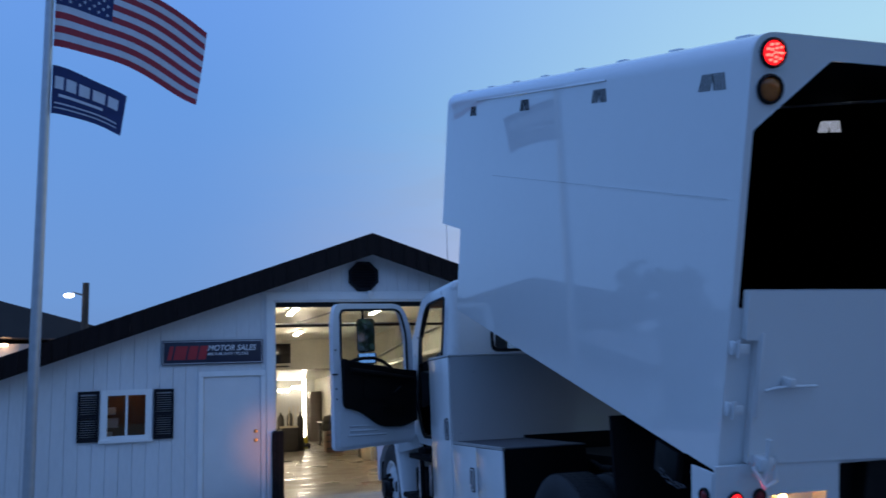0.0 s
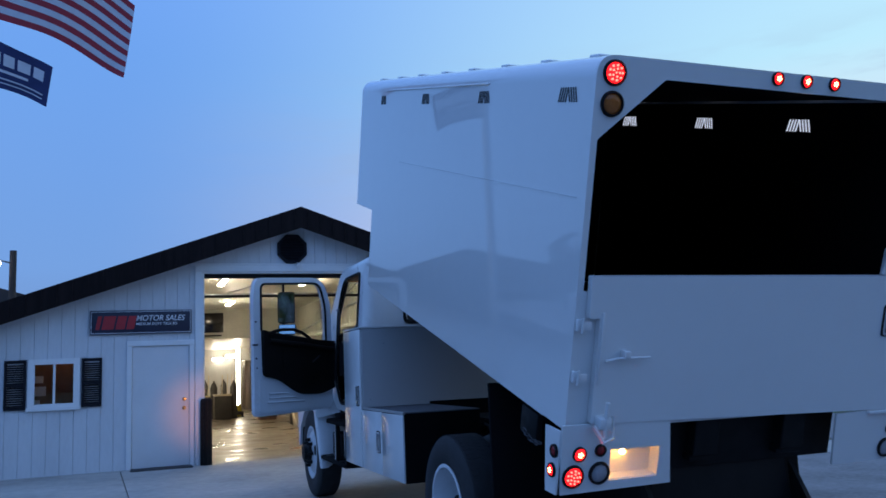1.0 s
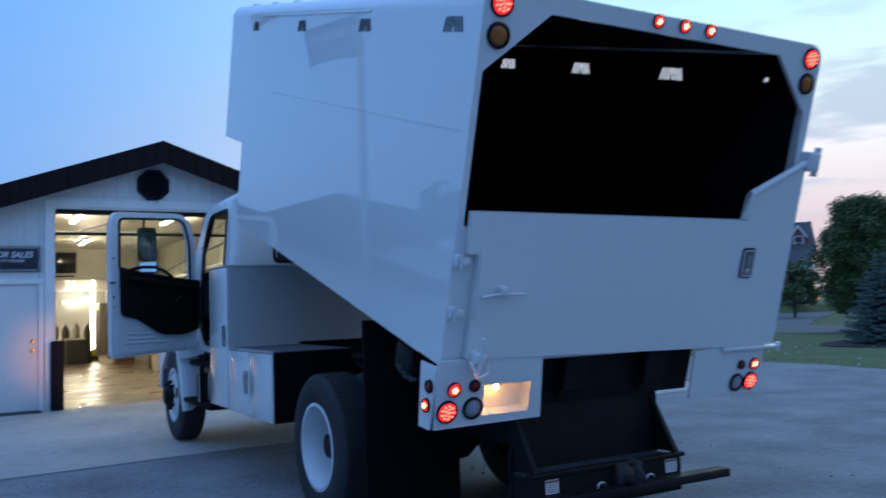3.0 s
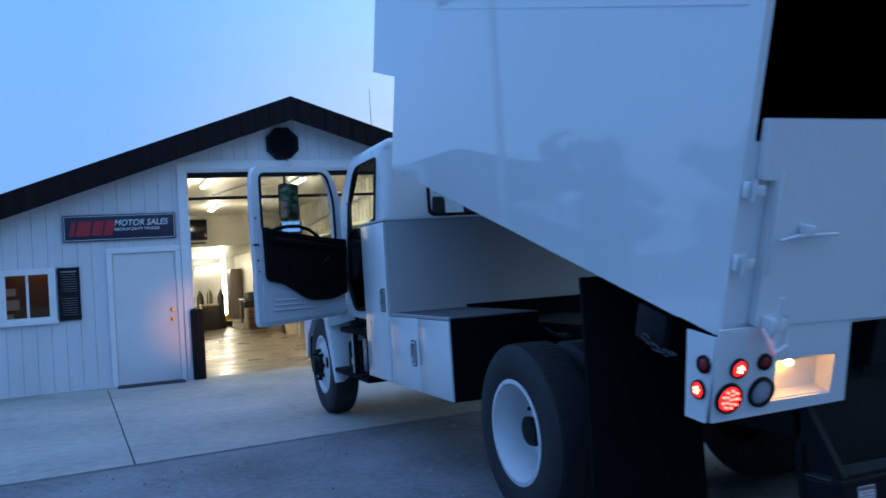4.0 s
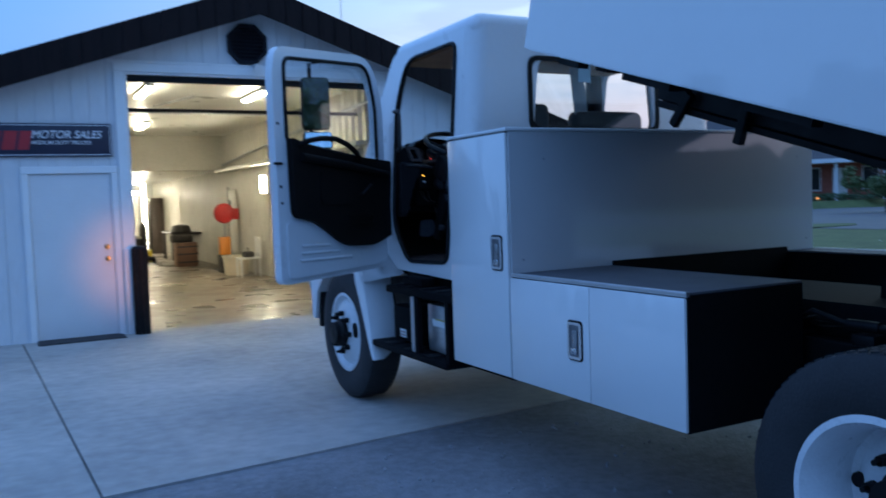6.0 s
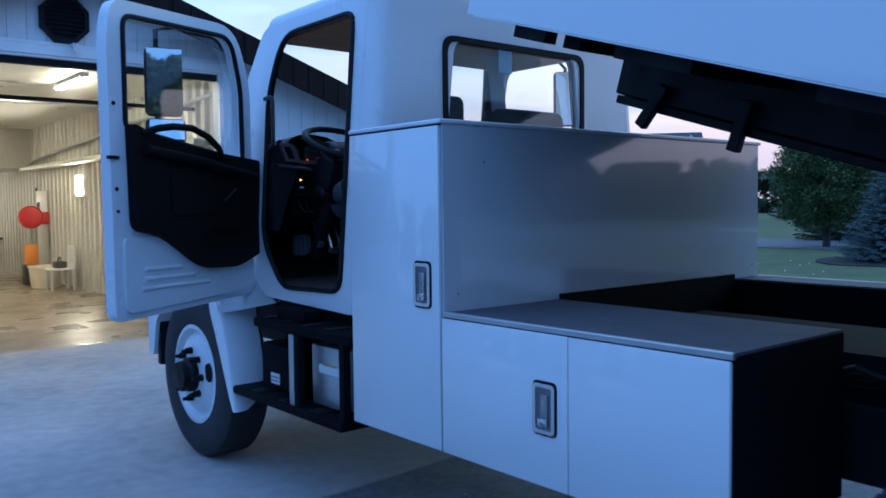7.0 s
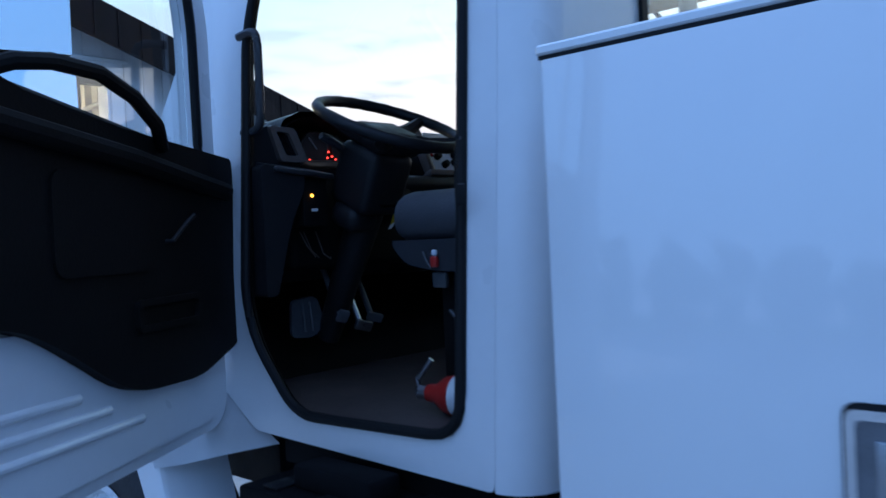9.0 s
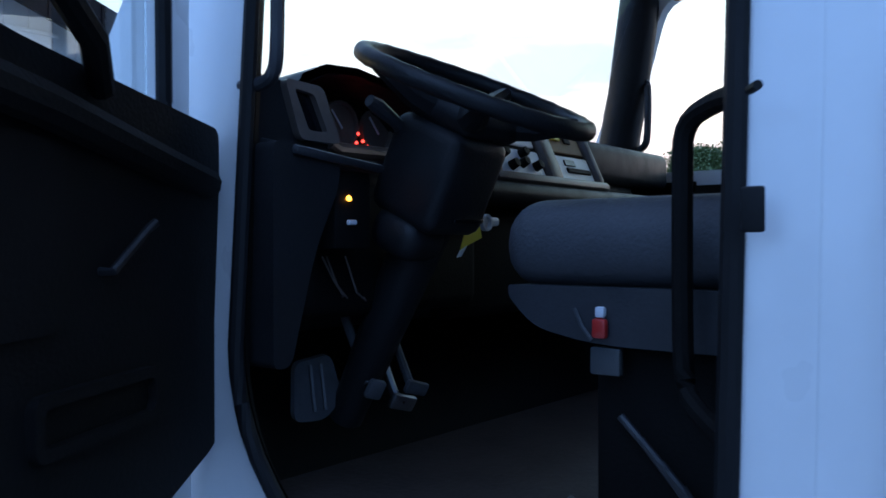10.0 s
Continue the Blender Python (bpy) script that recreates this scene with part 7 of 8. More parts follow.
bench = prop("work_bench", "cluttered dark workbench along the wall", "bench", (4.9, 29, 0.03))
part("top", mbox((4.7, 27.4, 0.86), (5.38, 30.3, 0.92), 0.01), DARK_CLUTTER, bench)
for y in (27.5, 28.8, 30.2):
    part("leg", mbox((4.74, y - 0.04, 0.032), (4.82, y + 0.04, 0.86), 0.008), DARK_CLUTTER, bench)
# tall steel cabinet added for the dark uprights along the inner wall
CABINET_BROWN = mat("brown_steel_cabinet", (0.075, 0.055, 0.042), 0.45, var=0.3, scale=4, bump=0.05, bscale=30)
for y0, zt in ((33.6, 2.05),):
    tc = prop("added_cabinet", "added tall dark brown cabinet standing for dark uprights", "cabinet", (5.1, y0 + 0.5, 0.03))
    part("body", mbox((4.92, y0, 0.034), (5.36, y0 + 1.0, zt), 0.012), CABINET_BROWN, tc)
    for k in (0, 1):
        cd = part("door", mbox((4.90, y0 + 0.02 + 0.485 * k, 0.10), (4.918, y0 + 0.495 + 0.485 * k, zt - 0.04), 0.004), CABINET_BROWN, tc)
        part("handle", mbox((4.88, y0 + 0.45 + 0.08 * k, 1.0), (4.899, y0 + 0.47 + 0.08 * k, 1.16), 0.004), STEEL, cd)
rng = random.Random(21)
for k in range(16):
    x, y = rng.uniform(3.1, 4.25), rng.uniform(27.2, 34.5)
    h = rng.uniform(0.35, 1.35)
    w = rng.uniform(0.12, 0.32)
    kind = k % 4
    if kind == 0:
        o = prop("storage_box", "stacked dark storage box at the back of the garage", "box", (x, y, 0.03))
        part("box_body", mbox((x - w, y - w, 0.032), (x + w, y + w, h * 0.6), 0.02), DARK_CLUTTER, o)
        part("box_lid", mbox((x - w - 0.015, y - w - 0.015, h * 0.6), (x + w + 0.015, y + w + 0.015, h * 0.6 + 0.05), 0.01), CREAM if k % 8 else DARK_CLUTTER, o)
    elif kind == 1:
        o = prop("upright_tool", "long-handled tool standing against the clutter", "tool", (x, y, 0.03))
        part("handle", tube(bmesh.new(), [(x, y, 0.04), (x + 0.08, y + 0.15, 1.5)], 0.016, 8), CREAM, o)
        part("head", mbox((x - 0.12, y - 0.03, 0.033), (x + 0.12, y + 0.03, 0.22), 0.015), DARK_CLUTTER, o)
    elif kind == 2:
        o = prop("jerry_can", "yellow plastic can on the garage floor", "can", (x, y, 0.03))
        part("can_body", mbox((x - 0.14, y - 0.09, 0.032), (x + 0.14, y + 0.09, 0.42), 0.03, 3), YELLOW, o)
        bm = bmesh.new()
        cyl(bm, (x + 0.08, y, 0.42), (x + 0.08, y, 0.47), 0.03, seg=12)
        part("cap", bm, DARK_CLUTTER, o)
    else:
        o = prop("gas_bottle", "pale upright gas bottle at the back of the garage", "bottle", (x, y, 0.03))
        bm = bmesh.new()
        lathe(bm, [(0.0001, 0.0), (0.11, 0.0), (0.115, 0.03), (0.115, 1.05), (0.07, 1.18), (0.03, 1.22), (0.03, 1.28), (0.0001, 1.28)], Matrix.Translation((x, y, 0.032)), 20)
        part("bottle", bm, DARK_CLUTTER if k % 2 else ALU, o)
jack = prop("floor_jack", "dark trolley jack with a small caster", "jack", (4.0, 28.8, 0.03))
bm = bmesh.new()
box(bm, (3.85, 28.4, 0.10), (4.2, 29.2, 0.22), 0.03)
tube(bm, [(4.0, 28.5, 0.2), (3.7, 28.0, 0.75)], 0.025, 8)
part("jack_body", bm, DARK_CLUTTER, jack)
for x in (3.9, 4.15):
    bm = bmesh.new()
    cyl(bm, (x - 0.03, 28.45, 0.09), (x + 0.03, 28.45, 0.09), 0.06, seg=16)
    part("caster", bm, BLACK_PAINT, jack)
# white plastic chair with an apparatus on its seat, near the inner wall
chair = prop("plastic_chair", "white plastic garden chair beside the corrugated wall", "chair", (5.05, 20.9, 0.03))
PLASTIC = mat("white_chair_plastic", (0.72, 0.72, 0.70), 0.4, var=0.06, scale=5)
part("seat", mbox((4.80, 20.65, 0.43), (5.27, 21.12, 0.47), 0.015), PLASTIC, chair)
bm = bmesh.new()
slab(bm, [rounded([(20.66, 0.47), (21.11, 0.47), (21.09, 0.92), (20.68, 0.92)], 0.06, 4), rounded([(20.78, 0.56), (20.84, 0.56), (20.84, 0.85), (20.78, 0.85)], 0.02, 2), rounded([(20.93, 0.56), (20.99, 0.56), (20.99, 0.85), (20.93, 0.85)], 0.02, 2)], yz(5.25), (0.03, 0, 0))
part("backrest", bm, PLASTIC, chair)
for x in (4.83, 5.24):
    for y in (20.69, 21.08):
        bm = bmesh.new()
        cyl(bm, (x, y, 0.033), (x, y, 0.44), 0.022, 0.03, 10)
        part("leg", bm, PLASTIC, chair)
tools = prop("tool_case", "small dark tool on the white chair", "tool", (5.02, 20.88, 0.47))
bm = mbox((4.92, 20.74, 0.471), (5.14, 21.0, 0.60), 0.02)
tube(bm, [(5.03, 20.76, 0.60), (5.03, 20.80, 0.68), (5.03, 20.94, 0.68), (5.03, 20.98, 0.60)], 0.014, 8)
part("case_body", bm, DARK_CLUTTER, tools)

# ---- distance: lawn, driveway, house, trees, neighbouring building ----
bm = bmesh.new()
pts = [(26.6, -60), (26.4, 5), (26.3, 14), (26.6, 22), (27.5, 60), (33.5, 60), (32.6, 26), (33.2, 14), (34.5, 5), (36, -60)]
bm.faces.new([bm.verts.new((x, y, 0.10)) for x, y in pts])
single("driveway", bm, ASPHALT, "grey asphalt driveway crossing the lawn", "driveway", kind="structure", smooth=None)
bm = bmesh.new()
bm.faces.new([bm.verts.new((x, y, 0.105)) for x, y in [(32.6, 22.5), (44, 30), (54, 36), (52, 42), (40, 36), (31.5, 28)]])
single("driveway_2", bm, ASPHALT, "asphalt spur leading up to the brick house", "driveway", kind="structure", smooth=None)
bm = bmesh.new()
ring = [(27.9 + 2.2 * math.cos(a), 24.0 + 1.2 * math.sin(a)) for a in [2 * math.pi * i / 24 for i in range(24)]]
slab(bm, [ring], lambda a, b: Vector((a, b, 0.10)), (0, 0, 0.03))
single("grass_island", bm, GRASS, "small grass island in the driveway", "lawn", kind="structure", smooth=None)

# grass tufts along the gravel edge
rng = random.Random(12)
bm = bmesh.new()
for k in range(2600):
    y = rng.uniform(-1, 20)
    x = gravel_edge(y) + abs(rng.gauss(0, 0.9)) - 0.08
    h, a = rng.uniform(0.005, 0.022), rng.uniform(0, 6.3)
    dx, dy = 0.010 * math.cos(a), 0.010 * math.sin(a)
    bm.faces.new([bm.verts.new(v) for v in ((x - dx, y - dy, 0.08), (x + dx, y + dy, 0.08), (x + rng.uniform(-0.03, 0.03), y + rng.uniform(-0.03, 0.03), 0.09 + h))])
single("grass_tufts", bm, GRASS, "short grass blades along the gravel edge", "grass", kind="stuff", smooth=None)
bm = bmesh.new()
for k in range(36):
    x, y = rng.uniform(15.2, 25), rng.uniform(3, 18)
    bmesh.ops.create_icosphere(bm, subdivisions=1, radius=rng.uniform(0.012, 0.026), matrix=Matrix.Translation((x, y, 0.11)))
single("clover_heads", bm, STICKER, "pale clover flowers dotted over the lawn", "flower", kind="stuff")


def leafy(bm, centre, radius, count, size, rng, flat=1.0):
    """Many small folded leaves scattered in a clump."""
    c = Vector(centre)
    for k in range(count):
        d = Vector((rng.gauss(0, 1), rng.gauss(0, 1), rng.gauss(0, 1) * flat))
        p = c + d.normalized() * radius * rng.uniform(0.25, 1.0) ** 0.6
        p.z = c.z + (p.z - c.z) * flat
        s = size * rng.uniform(0.6, 1.3)
        m = Matrix.Translation(p) @ Euler((rng.uniform(-1, 1), rng.uniform(-1, 1), rng.uniform(0, 6.3))).to_matrix().to_4x4() @ Matrix.Scale(s, 4)
        q = [bm.verts.new(m @ Vector(v)) for v in ((-0.5, 0, 0), (0, -0.35, 0.12), (0.55, 0, 0), (0, 0.35, 0.12))]
        bm.faces.new((q[0], q[1], q[2]))
        bm.faces.new((q[0], q[2], q[3]))
    return bm


def leaf_tree(name, base, height, spread, label, clumps, per, size, material, seed, trunk_r, low=0.3):
    rng = random.Random(seed)
    b = Vector(base)
    tr = thing(name, label, "tree", base)
    bm = bmesh.new()
    tube(bm, [b, b + Vector((0.05, 0.03, height * 0.3)), b + Vector((0.0, 0.08, height * 0.62)), b + Vector((0.03, 0, height * 0.9))], [trunk_r, trunk_r * 0.75, trunk_r * 0.45, trunk_r * 0.12], 10)
    tips = []
    for i in range(12):
        a, h = i * 2.4, height * (low + 0.05 + (0.85 - low) * i / 12)
        k = math.sin(math.pi * min(1, 0.18 + (i + 1) / 14)) * spread
        tip = b + Vector((math.cos(a) * k, math.sin(a) * k, h + 0.14 * height))
        tube(bm, [b + Vector((0, 0, h)), b + Vector((math.cos(a) * k * 0.5, math.sin(a) * k * 0.5, h + 0.09 * height)), tip], [trunk_r * 0.35, trunk_r * 0.2, trunk_r * 0.06], 6)
        tips.append(tip)
    part("trunk", bm, BARK, tr, "brown trunk with limbs")
    bm = bmesh.new()
    for k in range(clumps):
        f = rng.uniform(0, 1)
        h = low + (1 - low) * f
        w = spread * (math.sin(math.pi * (0.12 + 0.80 * f)) ** 0.7) * rng.uniform(0.35, 1.05)
        a = rng.uniform(0, 2 * math.pi)
        leafy(bm, b + Vector((math.cos(a) * w, math.sin(a) * w, height * h * rng.uniform(0.94, 1.0))), spread * rng.uniform(0.18, 0.34), per, size, rng, 0.8)
    part("crown", bm, material, tr, smooth=None)
    return tr


def conifer(name, base, height, spread, label, tiers, material, seed, spray=0.16, low=0.02):
    rng = random.Random(seed)
    b = Vector(base)
    tr = thing(name, label, "tree", base)
    part("trunk", tube(bmesh.new(), [b, b + Vector((0, 0, height * 0.5)), b + Vector((0, 0, height))], [height * 0.025, height * 0.014, height * 0.002], 8), BARK, tr)
    bm = bmesh.new()
    for i in range(tiers):
        f = i / tiers
        h = height * (low + (1 - low) * f)
        ln = spread * (1 - f) ** 0.85 + 0.04 * spread
        n = max(6, int(22 * (1 - f) + 5))
        for j in range(n):
            a = 2 * math.pi * (j + rng.uniform(-0.3, 0.3)) / n + i * 0.9
            l2 = ln * rng.uniform(0.72, 1.1)
            d = Vector((math.cos(a), math.sin(a), 0))
            s = Vector((-d.y, d.x, 0))
            lift = rng.uniform(-0.6, 0.6) * height / tiers
            steps = max(3, int(l2 / (spray * 0.55)))
            for k in range(1, steps + 1):
                u = k / steps
                p = b + d * l2 * u + Vector((0, 0, h + lift - 0.16 * l2 * u + 0.20 * l2 * u * u))
                for e in (-1, 1, 0):
                    for q in range(4):
                        w = spray * (1.15 - 0.5 * u) * rng.uniform(0.7, 1.2)
                        tip = p + (s * e * 0.9 + d * 0.7).normalized() * w + Vector((0, 0, rng.uniform(-0.35, 0.3) * w))
                        side = Vector((rng.uniform(-1, 1), rng.uniform(-1, 1), rng.uniform(-1, 1))).normalized() * w * 0.13
                        bm.faces.new([bm.verts.new(v) for v in (p - side, p + side, tip)])
    part("needles", bm, material, tr, smooth=None)
    return tr


conifer("blue_spruce", (22.1, 12.2, 0.09), 2.50, 1.12, "small blue spruce standing in a mulch bed on the lawn", 24, SPRUCE, 5, 0.14)
bm = bmesh.new()
ring = [(22.6 + (2.3 + 0.15 * math.sin(3 * a)) * math.cos(a), 12.0 + 1.9 * math.sin(a)) for a in [2 * math.pi * i / 28 for i in range(28)]]
slab(bm, [ring], lambda a, b: Vector((a, b, 0.088)), (0, 0, 0.02))
single("mulch_bed", bm, MULCH, "dark mulch bed round the spruce", "mulch", kind="structure", smooth=None)
leaf_tree("lawn_maple", (28.0, 16.5, 0.09), 4.75, 1.6, "leafy young maple on the lawn before the house", 330, 230, 0.085, LEAF, 3, 0.13, 0.17)
conifer("spruce", (33.5, 18.55, 0.09), 4.5, 1.55, "dark spruce beyond the driveway", 26, LEAF_DARK, 7, 0.28)
conifer("spruce", (71.0, 38.0, 0.09), 6.2, 3.4, "dark spruce behind the lawn", 20, LEAF_DARK, 8, 0.6)
conifer("spruce", (75.0, 36.5, 0.09), 4.9, 3.6, "dark spruce behind the lawn", 18, LEAF_DARK, 9, 0.6)
leaf_tree("pine", (60, 30.2, 0.09), 6.4, 1.9, "ragged far pine against the evening sky", 42, 90, 0.28, LEAF_DARK, 15, 0.25, 0.35)
leaf_tree("orchard_tree", (43.0, 31.0, 0.09), 3.2, 1.9, "low round tree before the porch", 40, 90, 0.2, LEAF, 18, 0.1, 0.35)
rng = random.Random(33)
for k in range(14):
    a = radians(4 + k * 3.4)
    d = rng.uniform(95, 130)
    if 34 < math.degrees(a) < 44:
        continue
    leaf_tree("far_tree", (d * math.cos(a), d * math.sin(a) - 2, 0.0), rng.uniform(5, 6.3), rng.uniform(4, 5.5), "dark far tree along the field edge", 34, 60, 0.9, LEAF_DARK, 60 + k, 0.3, 0.05)
# trees to the west, that the truck's glossy side reflects
for k in range(13):
    a = radians(120 + k * 11)
    d = rng.uniform(34, 52)
    leaf_tree("yard_tree", (d * math.cos(a), d * math.sin(a) + 4, 0.05), rng.uniform(6, 11), rng.uniform(3.5, 5.0), "tall dark tree on the far side of the yard", 46, 60, 0.6, LEAF_DARK, 90 + k, 0.3, 0.08)

# woods and a pale field beyond the south lawn, that cabinet and mirrors reflect
rng = random.Random(51)
bm = bmesh.new()
for k in range(170):
    a = -6 - 112 * k / 169 + rng.uniform(-0.5, 0.5)
    lift = 2.8 + 2.2 * max(0.0, min(1.0, (a + 23) / 3)) + 2.6 * max(0.0, min(1.0, (-46 - a) / 8)) + 4.5 * max(0.0, min(1.0, (-58 - a) / 25))
    top = 1.6 + 80 * math.tan(radians(lift)) * (0.84 + 0.24 * noise.noise((a * 0.23, 1.7, 0.0)) + 0.10 * rng.random())
    d = 80 + rng.uniform(-3, 3)
    x, y = d * math.cos(radians(a)), d * math.sin(radians(a)) + 4
    z = 0.6
    while z < top:
        leafy(bm, (x + rng.uniform(-0.9, 0.9), y + rng.uniform(-0.9, 0.9), z), min(1.7, 0.5 + 0.5 * (top - z)), 40, 1.25, rng, 0.9)
        z += 1.05
single("far_woods", bm, LEAF_DARK, "dark belt of woods beyond the lawn", "woods", kind="stuff", smooth=None)
bm = bmesh.new()
arc = [radians(-8 - 1.0 * i) for i in range(23)]
loft(bm, [[((46 + s * (9 - 8.5 * i / 22) * (1 + 0.5 * math.sin(i * 1.9 + s))) * math.cos(a), (46 + s * (9 - 8.5 * i / 22) * (1 + 0.5 * math.sin(i * 1.9 + s))) * math.sin(a) + 4, 0.12) for i, a in enumerate(arc)] for s in (-1, 1)])
single("pale_field", bm, mat("ripe_pale_field", (0.55, 0.55, 0.52), 0.8, var=0.25, scale=0.2, bump=0.3, bscale=8), "pale ripe field before the far woods", "field", kind="structure", smooth=None)

# maple whose low branch hangs over the yard
mp = thing("yard_maple", "large maple whose leafy twigs hang over the gravel", "tree", (9.9, -5.6, 0.13))
bm = bmesh.new()
tube(bm, [(9.9, -5.6, 0.05), (9.85, -5.5, 2.4), (9.8, -5.4, 5.0), (9.7, -5.2, 8.0)], [0.26, 0.2, 0.15, 0.05], 12)
twigs = [[(9.8, -5.4, 4.0), (11.0, -2.4, 4.9), (10.3, 1.4, 4.75), (9.2, 2.85, 4.25), (8.85, 2.95, 4.0)], [(9.8, -5.4, 4.9), (11.2, -1.5, 5.6), (9.9, 2.0, 5.35), (8.75, 3.1, 4.95)], [(9.8, -5.4, 5.8), (10.6, -1.4, 6.4), (9.0, 2.2, 5.7)], [(9.8, -5.4, 4.2), (12.0, -6.2, 5.0)], [(9.8, -5.4, 5.2), (8.9, -7.6, 6.0)]]
for tw in twigs:
    tube(bm, tw, [0.06 - 0.052 * i / (len(tw) - 1) for i in range(len(tw))], 8)
part("trunk", bm, BARK, mp, "grey-brown trunk and twigs")
rng = random.Random(77)
bm = bmesh.new()


def maple_leaf(p, s):
    m = Matrix.Translation(p) @ Euler((rng.uniform(-0.9, 0.9), rng.uniform(-0.9, 0.9), rng.uniform(0, 6.3))).to_matrix().to_4x4() @ Matrix.Scale(s, 4)
    pts = [(0, -0.5), (0.22, -0.42), (0.5, -0.15), (0.38, 0.02), (0.42, 0.28), (0.18, 0.24), (0.0, 0.55), (-0.18, 0.24), (-0.42, 0.28), (-0.38, 0.02), (-0.5, -0.15), (-0.22, -0.42)]
    c = bm.verts.new(m @ Vector((0, 0, 0.06)))
    vs = [bm.verts.new(m @ Vector((a, b, -0.10 * abs(a)))) for a, b in pts]
    for i in range(12):
        bm.faces.new((c, vs[i - 1], vs[i]))


for tw in twigs:
    for a, b in zip(tw, tw[1:]):
        near = Vector(b).y > 1.9
        for k in range(26 if near else 60):
            p = Vector(a).lerp(Vector(b), rng.random()) + Vector((rng.gauss(0, 0.16), rng.gauss(0, 0.16), rng.gauss(-0.05, 0.14)))
            maple_leaf(p, rng.uniform(0.12, 0.19))
for k in range(70):
    maple_leaf(Vector((rng.gauss(9.2, 0.45), rng.gauss(2.85, 0.3), 5.05 + rng.uniform(-0.12, 0.6))), rng.uniform(0.12, 0.19))
for k in range(900):
    d = Vector((rng.gauss(0, 1), rng.gauss(0, 1), rng.gauss(0, 0.7)))
    maple_leaf(Vector((9.8, -5.4, 7.2)) + d.normalized() * rng.uniform(0.8, 3.0), rng.uniform(0.14, 0.22))
part("crown", bm, LEAF, mp, "broad green maple leaves", smooth=None)

# brick house with dormers and a porch
house = thing("brick_house", "red brick house with white dormers and a lit porch", "house", (57, 41, 0.1))
HM = Matrix.Translation((57.5, 42.5, 0.6)) @ Matrix.Rotation(radians(-50), 4, "Z")


def hpart(name, bm, material, label="", smooth=None):
    bmesh.ops.transform(bm, matrix=HM, verts=bm.verts)
    return part(name, bm, material, house, label, smooth)


hpart("wall", mbox((-14, 0, 0), (1.8, 9, 4.1)), BRICK, "red brick walls")
bm = bmesh.new()
slab(bm, [[(-0.8, 3.9), (4.5, 6.95), (9.8, 3.9)]], lambda a, b: Vector((-14.5, a, b)), (16.7, 0, 0))
hpart("roof", bm, HOUSE_ROOF, "grey shingle roof")
hpart("porch_roof", mbox((-12, -2.95, 2.75), (1.75, 0.2, 3.05)), HOUSE_WHITE)
bm = bmesh.new()
slab(bm, [[(-2.9, 3.05), (0.6, 4.6), (0.6, 3.05)]], lambda a, b: Vector((-12.3, a, b)), (14.0, 0, 0))
hpart("porch_shingles", bm, HOUSE_ROOF)
for x in (-11.5, -8.6, -5.8, -3.9, -2.1, 1.1):
    hpart("column", mbox((x - 0.11, -2.5, 0), (x + 0.11, -2.28, 2.85)), HOUSE_WHITE)
for x in (-6.6, -5.0, -1.95, -0.5, 0.95):
    bm = bmesh.new()
    slab(bm, [[(x - 0.58, 4.2), (x + 0.58, 4.2), (x + 0.58, 5.6), (x, 6.3), (x - 0.58, 5.6)]], lambda a, b: Vector((a, 0.9, b)), (0, 3.2, 0))
    hpart("dormer", bm, BRICK)
    bm = bmesh.new()
    slab(bm, [[(x - 0.74, 5.42), (x, 6.52), (x + 0.74, 5.42), (x + 0.56, 5.42), (x, 6.22), (x - 0.56, 5.42)]], lambda a, b: Vector((a, 0.72, b)), (0, 0.3, 0))
    hpart("dormer_trim", bm, HOUSE_WHITE)
    bm = bmesh.new()
    slab(bm, [[(x - 0.74, 5.47), (x, 6.58), (x + 0.74, 5.47), (x + 0.74, 5.55), (x, 6.66), (x - 0.74, 5.55)]], lambda a, b: Vector((a, 0.75, b)), (0, 3.3, 0))
    hpart("dormer_roof", bm, HOUSE_ROOF)
    dw = hpart("window", mbox((x - 0.36, 0.86, 4.45), (x + 0.36, 0.895, 5.55)), HOUSE_WHITE)
    for z0, z1 in ((4.52, 4.97), (5.03, 5.48)):
        bm = mbox((x - 0.28, 0.84, z0), (x + 0.28, 0.859, z1))
        bmesh.ops.transform(bm, matrix=HM, verts=bm.verts)
        part("pane", bm, DARK_PANE, dw, smooth=None)
    hpart("sill", mbox((x - 0.46, 0.80, 4.36), (x + 0.46, 0.90, 4.45)), HOUSE_WHITE)
for x, w in ((-9.6, 0.9), (-6.4, 0.9), (-3.6, 0.6), (0.4, 0.6)):
    hpart("window", mbox((x - w, -0.05, 0.7), (x + w, -0.005, 2.5)), HOUSE_WHITE)
    hpart("pane", mbox((x - w + 0.1, -0.08, 0.8), (x + w - 0.1, -0.051, 2.4)), DARK_PANE)
hpart("door", mbox((-2.2, -0.06, 0.1), (-1.2, -0.005, 2.4)), HOUSE_WHITE, "white front door")
hpart("porch_lamp", mbox((1.6, -2.4, 0.35), (2.0, -2.2, 0.8)), WARM_GLOW, "warm glow beside the porch")
hpart("garden_lamp", mbox((-3.5, -2.9, 0.1), (-3.2, -2.7, 0.35)), WARM_GLOW)
bm = bmesh.new()
mound = [(-15 + 18.5 * (0.5 + 0.5 * math.cos(a)), 3.5 + 9.5 * math.sin(a)) for a in [2 * math.pi * i / 40 for i in range(40)]]
loft(bm, [[HM @ Vector((x * 1.12, y * 1.12 - 0.5, -0.52)) for x, y in mound], [HM @ Vector((x * 1.04, y * 1.04, -0.12)) for x, y in mound], [HM @ Vector((x, y, 0.0)) for x, y in mound]], True)
bm.faces.new([bm.verts.new(HM @ Vector((x, y, 0.0))) for x, y in mound])
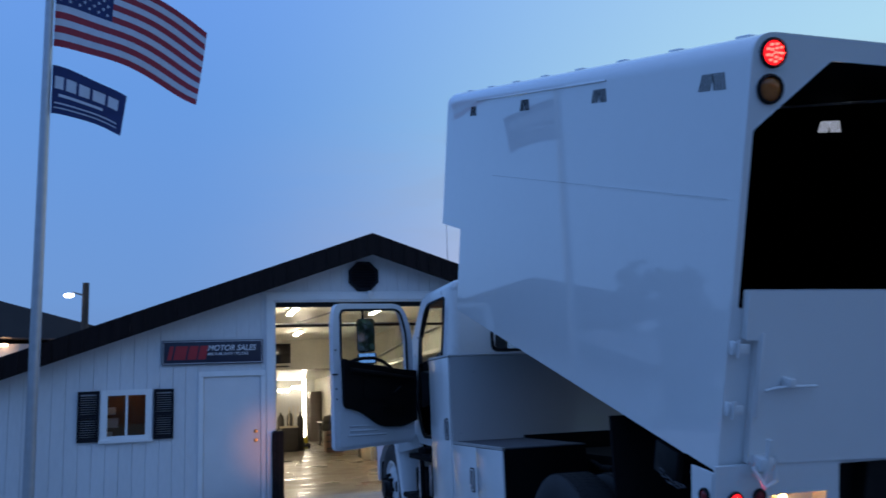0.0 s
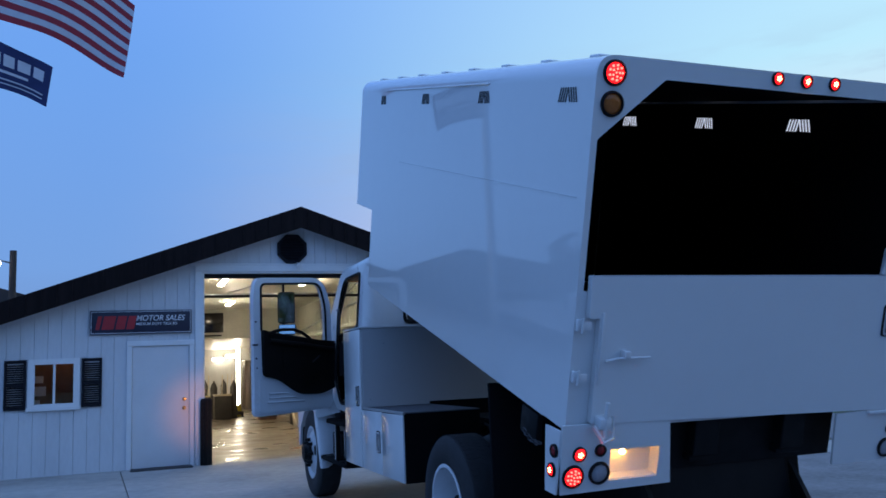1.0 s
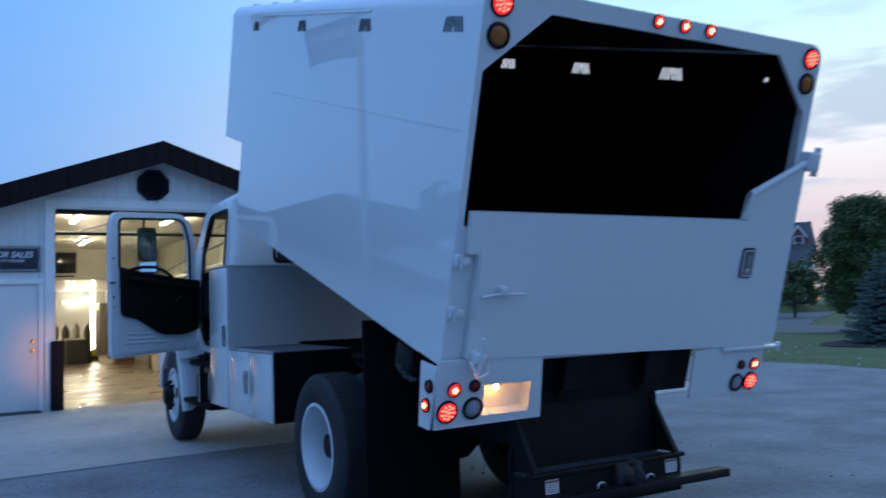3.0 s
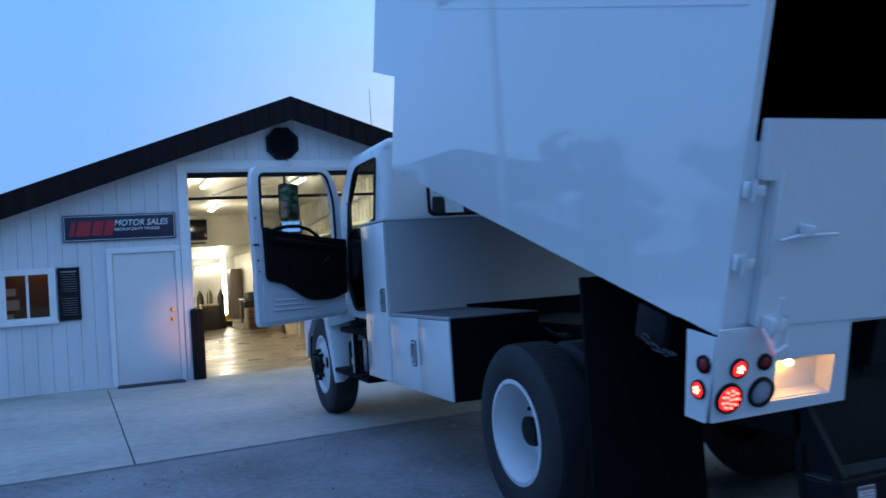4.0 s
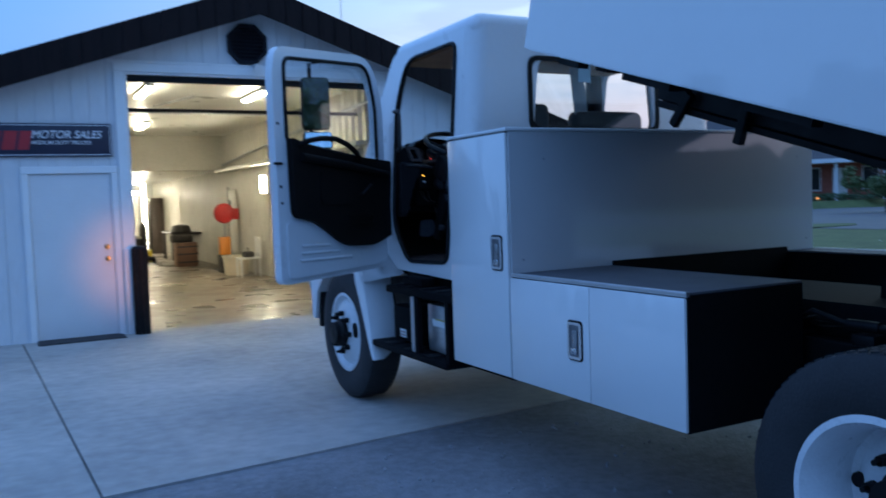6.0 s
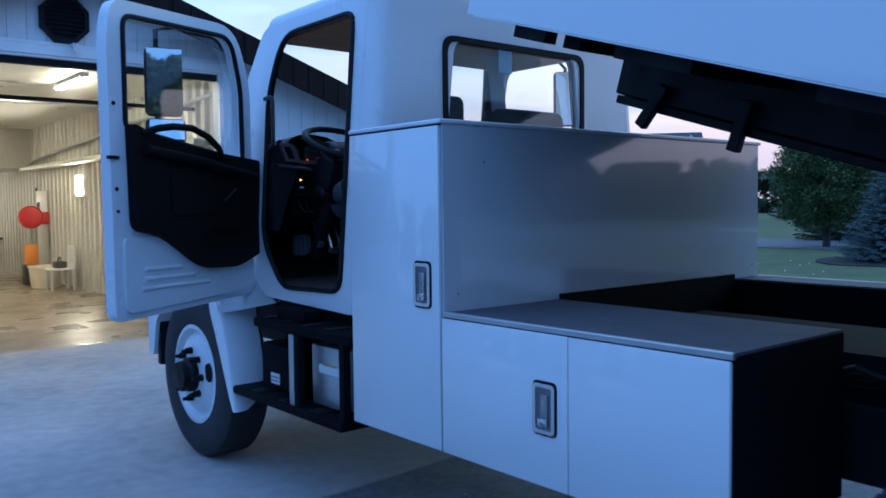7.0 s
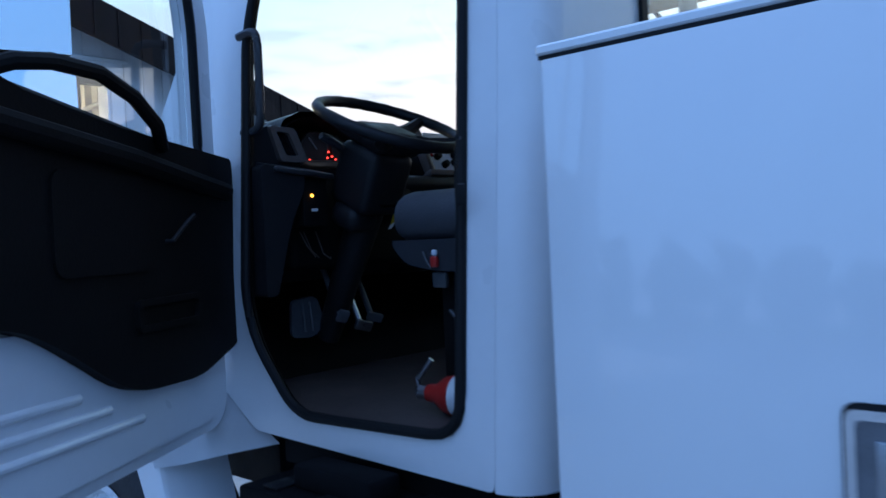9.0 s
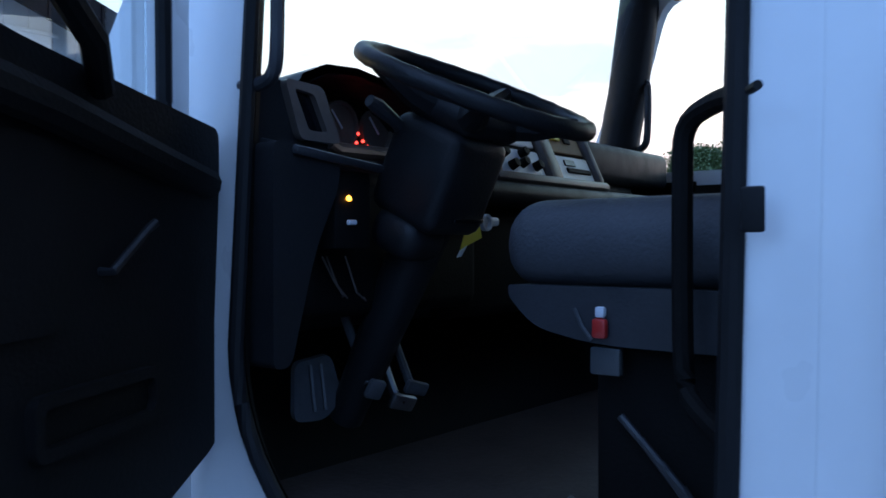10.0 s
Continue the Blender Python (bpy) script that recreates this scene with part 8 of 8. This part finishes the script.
single("house_mound", bm, GRASS, "low grassy rise that carries the brick house", "lawn", kind="structure")
for k in range(9):
    rs = random.Random(300 + k)
    x = -4.6 + 0.75 * k
    sb = thing("porch_shrub", "low dark shrub planted before the porch", "shrub", HM @ Vector((x, -4.0, 0.0)), "shrubs before the porch")
    bm = bmesh.new()
    for j in range(7):
        leafy(bm, HM @ Vector((x + rs.uniform(-0.3, 0.3), -4.0 + rs.uniform(-0.25, 0.25), rs.uniform(0.15, 0.45))), 0.3, 40, 0.16, rs, 0.8)
    part("foliage", bm, LEAF_DARK, sb, smooth=None)
hpart("chimney", mbox((-8.0, 4.0, 6.2), (-6.8, 5.0, 8.6)), BRICK)

# neighbouring white building with soffit lights, and a yard lamp on a pole
nb = thing("neighbour_building", "white building with a dark roof and lit soffit", "building", (-10, 33, 0))
part("wall", mbox((-16, 33.0, -0.2), (-3.2, 45, 4.2)), SIDING, nb, smooth=None)
bm = bmesh.new()
slab(bm, [[(-17, 5.3), (-9.5, 6.6), (-2.6, 4.55), (-2.6, 4.2), (-17, 4.9)]], xz(32.0), (0, 13.5, 0))
part("roof", bm, ROOFING, nb, smooth=None)
for x, z in ((-4.3, 4.72), (-6.4, 4.75), (-9.0, 4.8)):
    part("soffit_lamp", mbox((x - 0.12, 32.6, 4.10), (x + 0.12, 32.9, 4.19)), mat("soffit_lamp_glow", (1, 0.8, 0.6), 0.3, emit=(1.0, 0.62, 0.35), strength=8.0), nb, "small lit soffit lamp", None)
yl = thing("yard_lamp", "lit lamp head on a tall wooden pole", "street lamp", (-3.4, 30.2, 0))
part("pole", tube(bmesh.new(), [(-3.35, 30.0, 0), (-3.35, 30.0, 6.05)], [0.14, 0.11], 12), BARK, yl)
bm = bmesh.new()
tube(bm, [(-3.35, 30.0, 5.6), (-3.75, 29.8, 5.7)], 0.03, 8)
part("arm", bm, STEEL, yl)
bm = bmesh.new()
bmesh.ops.create_uvsphere(bm, u_segments=16, v_segments=8, radius=1.0, matrix=Matrix.Translation((-3.85, 29.75, 5.58)) @ Matrix.Diagonal((0.17, 0.13, 0.08, 1)))
part("lamp_head", bm, mat("yard_lamp_glow", (1, 1, 1), 0.3, emit=(0.95, 0.97, 1.0), strength=9.0), yl, "glowing white lamp head")
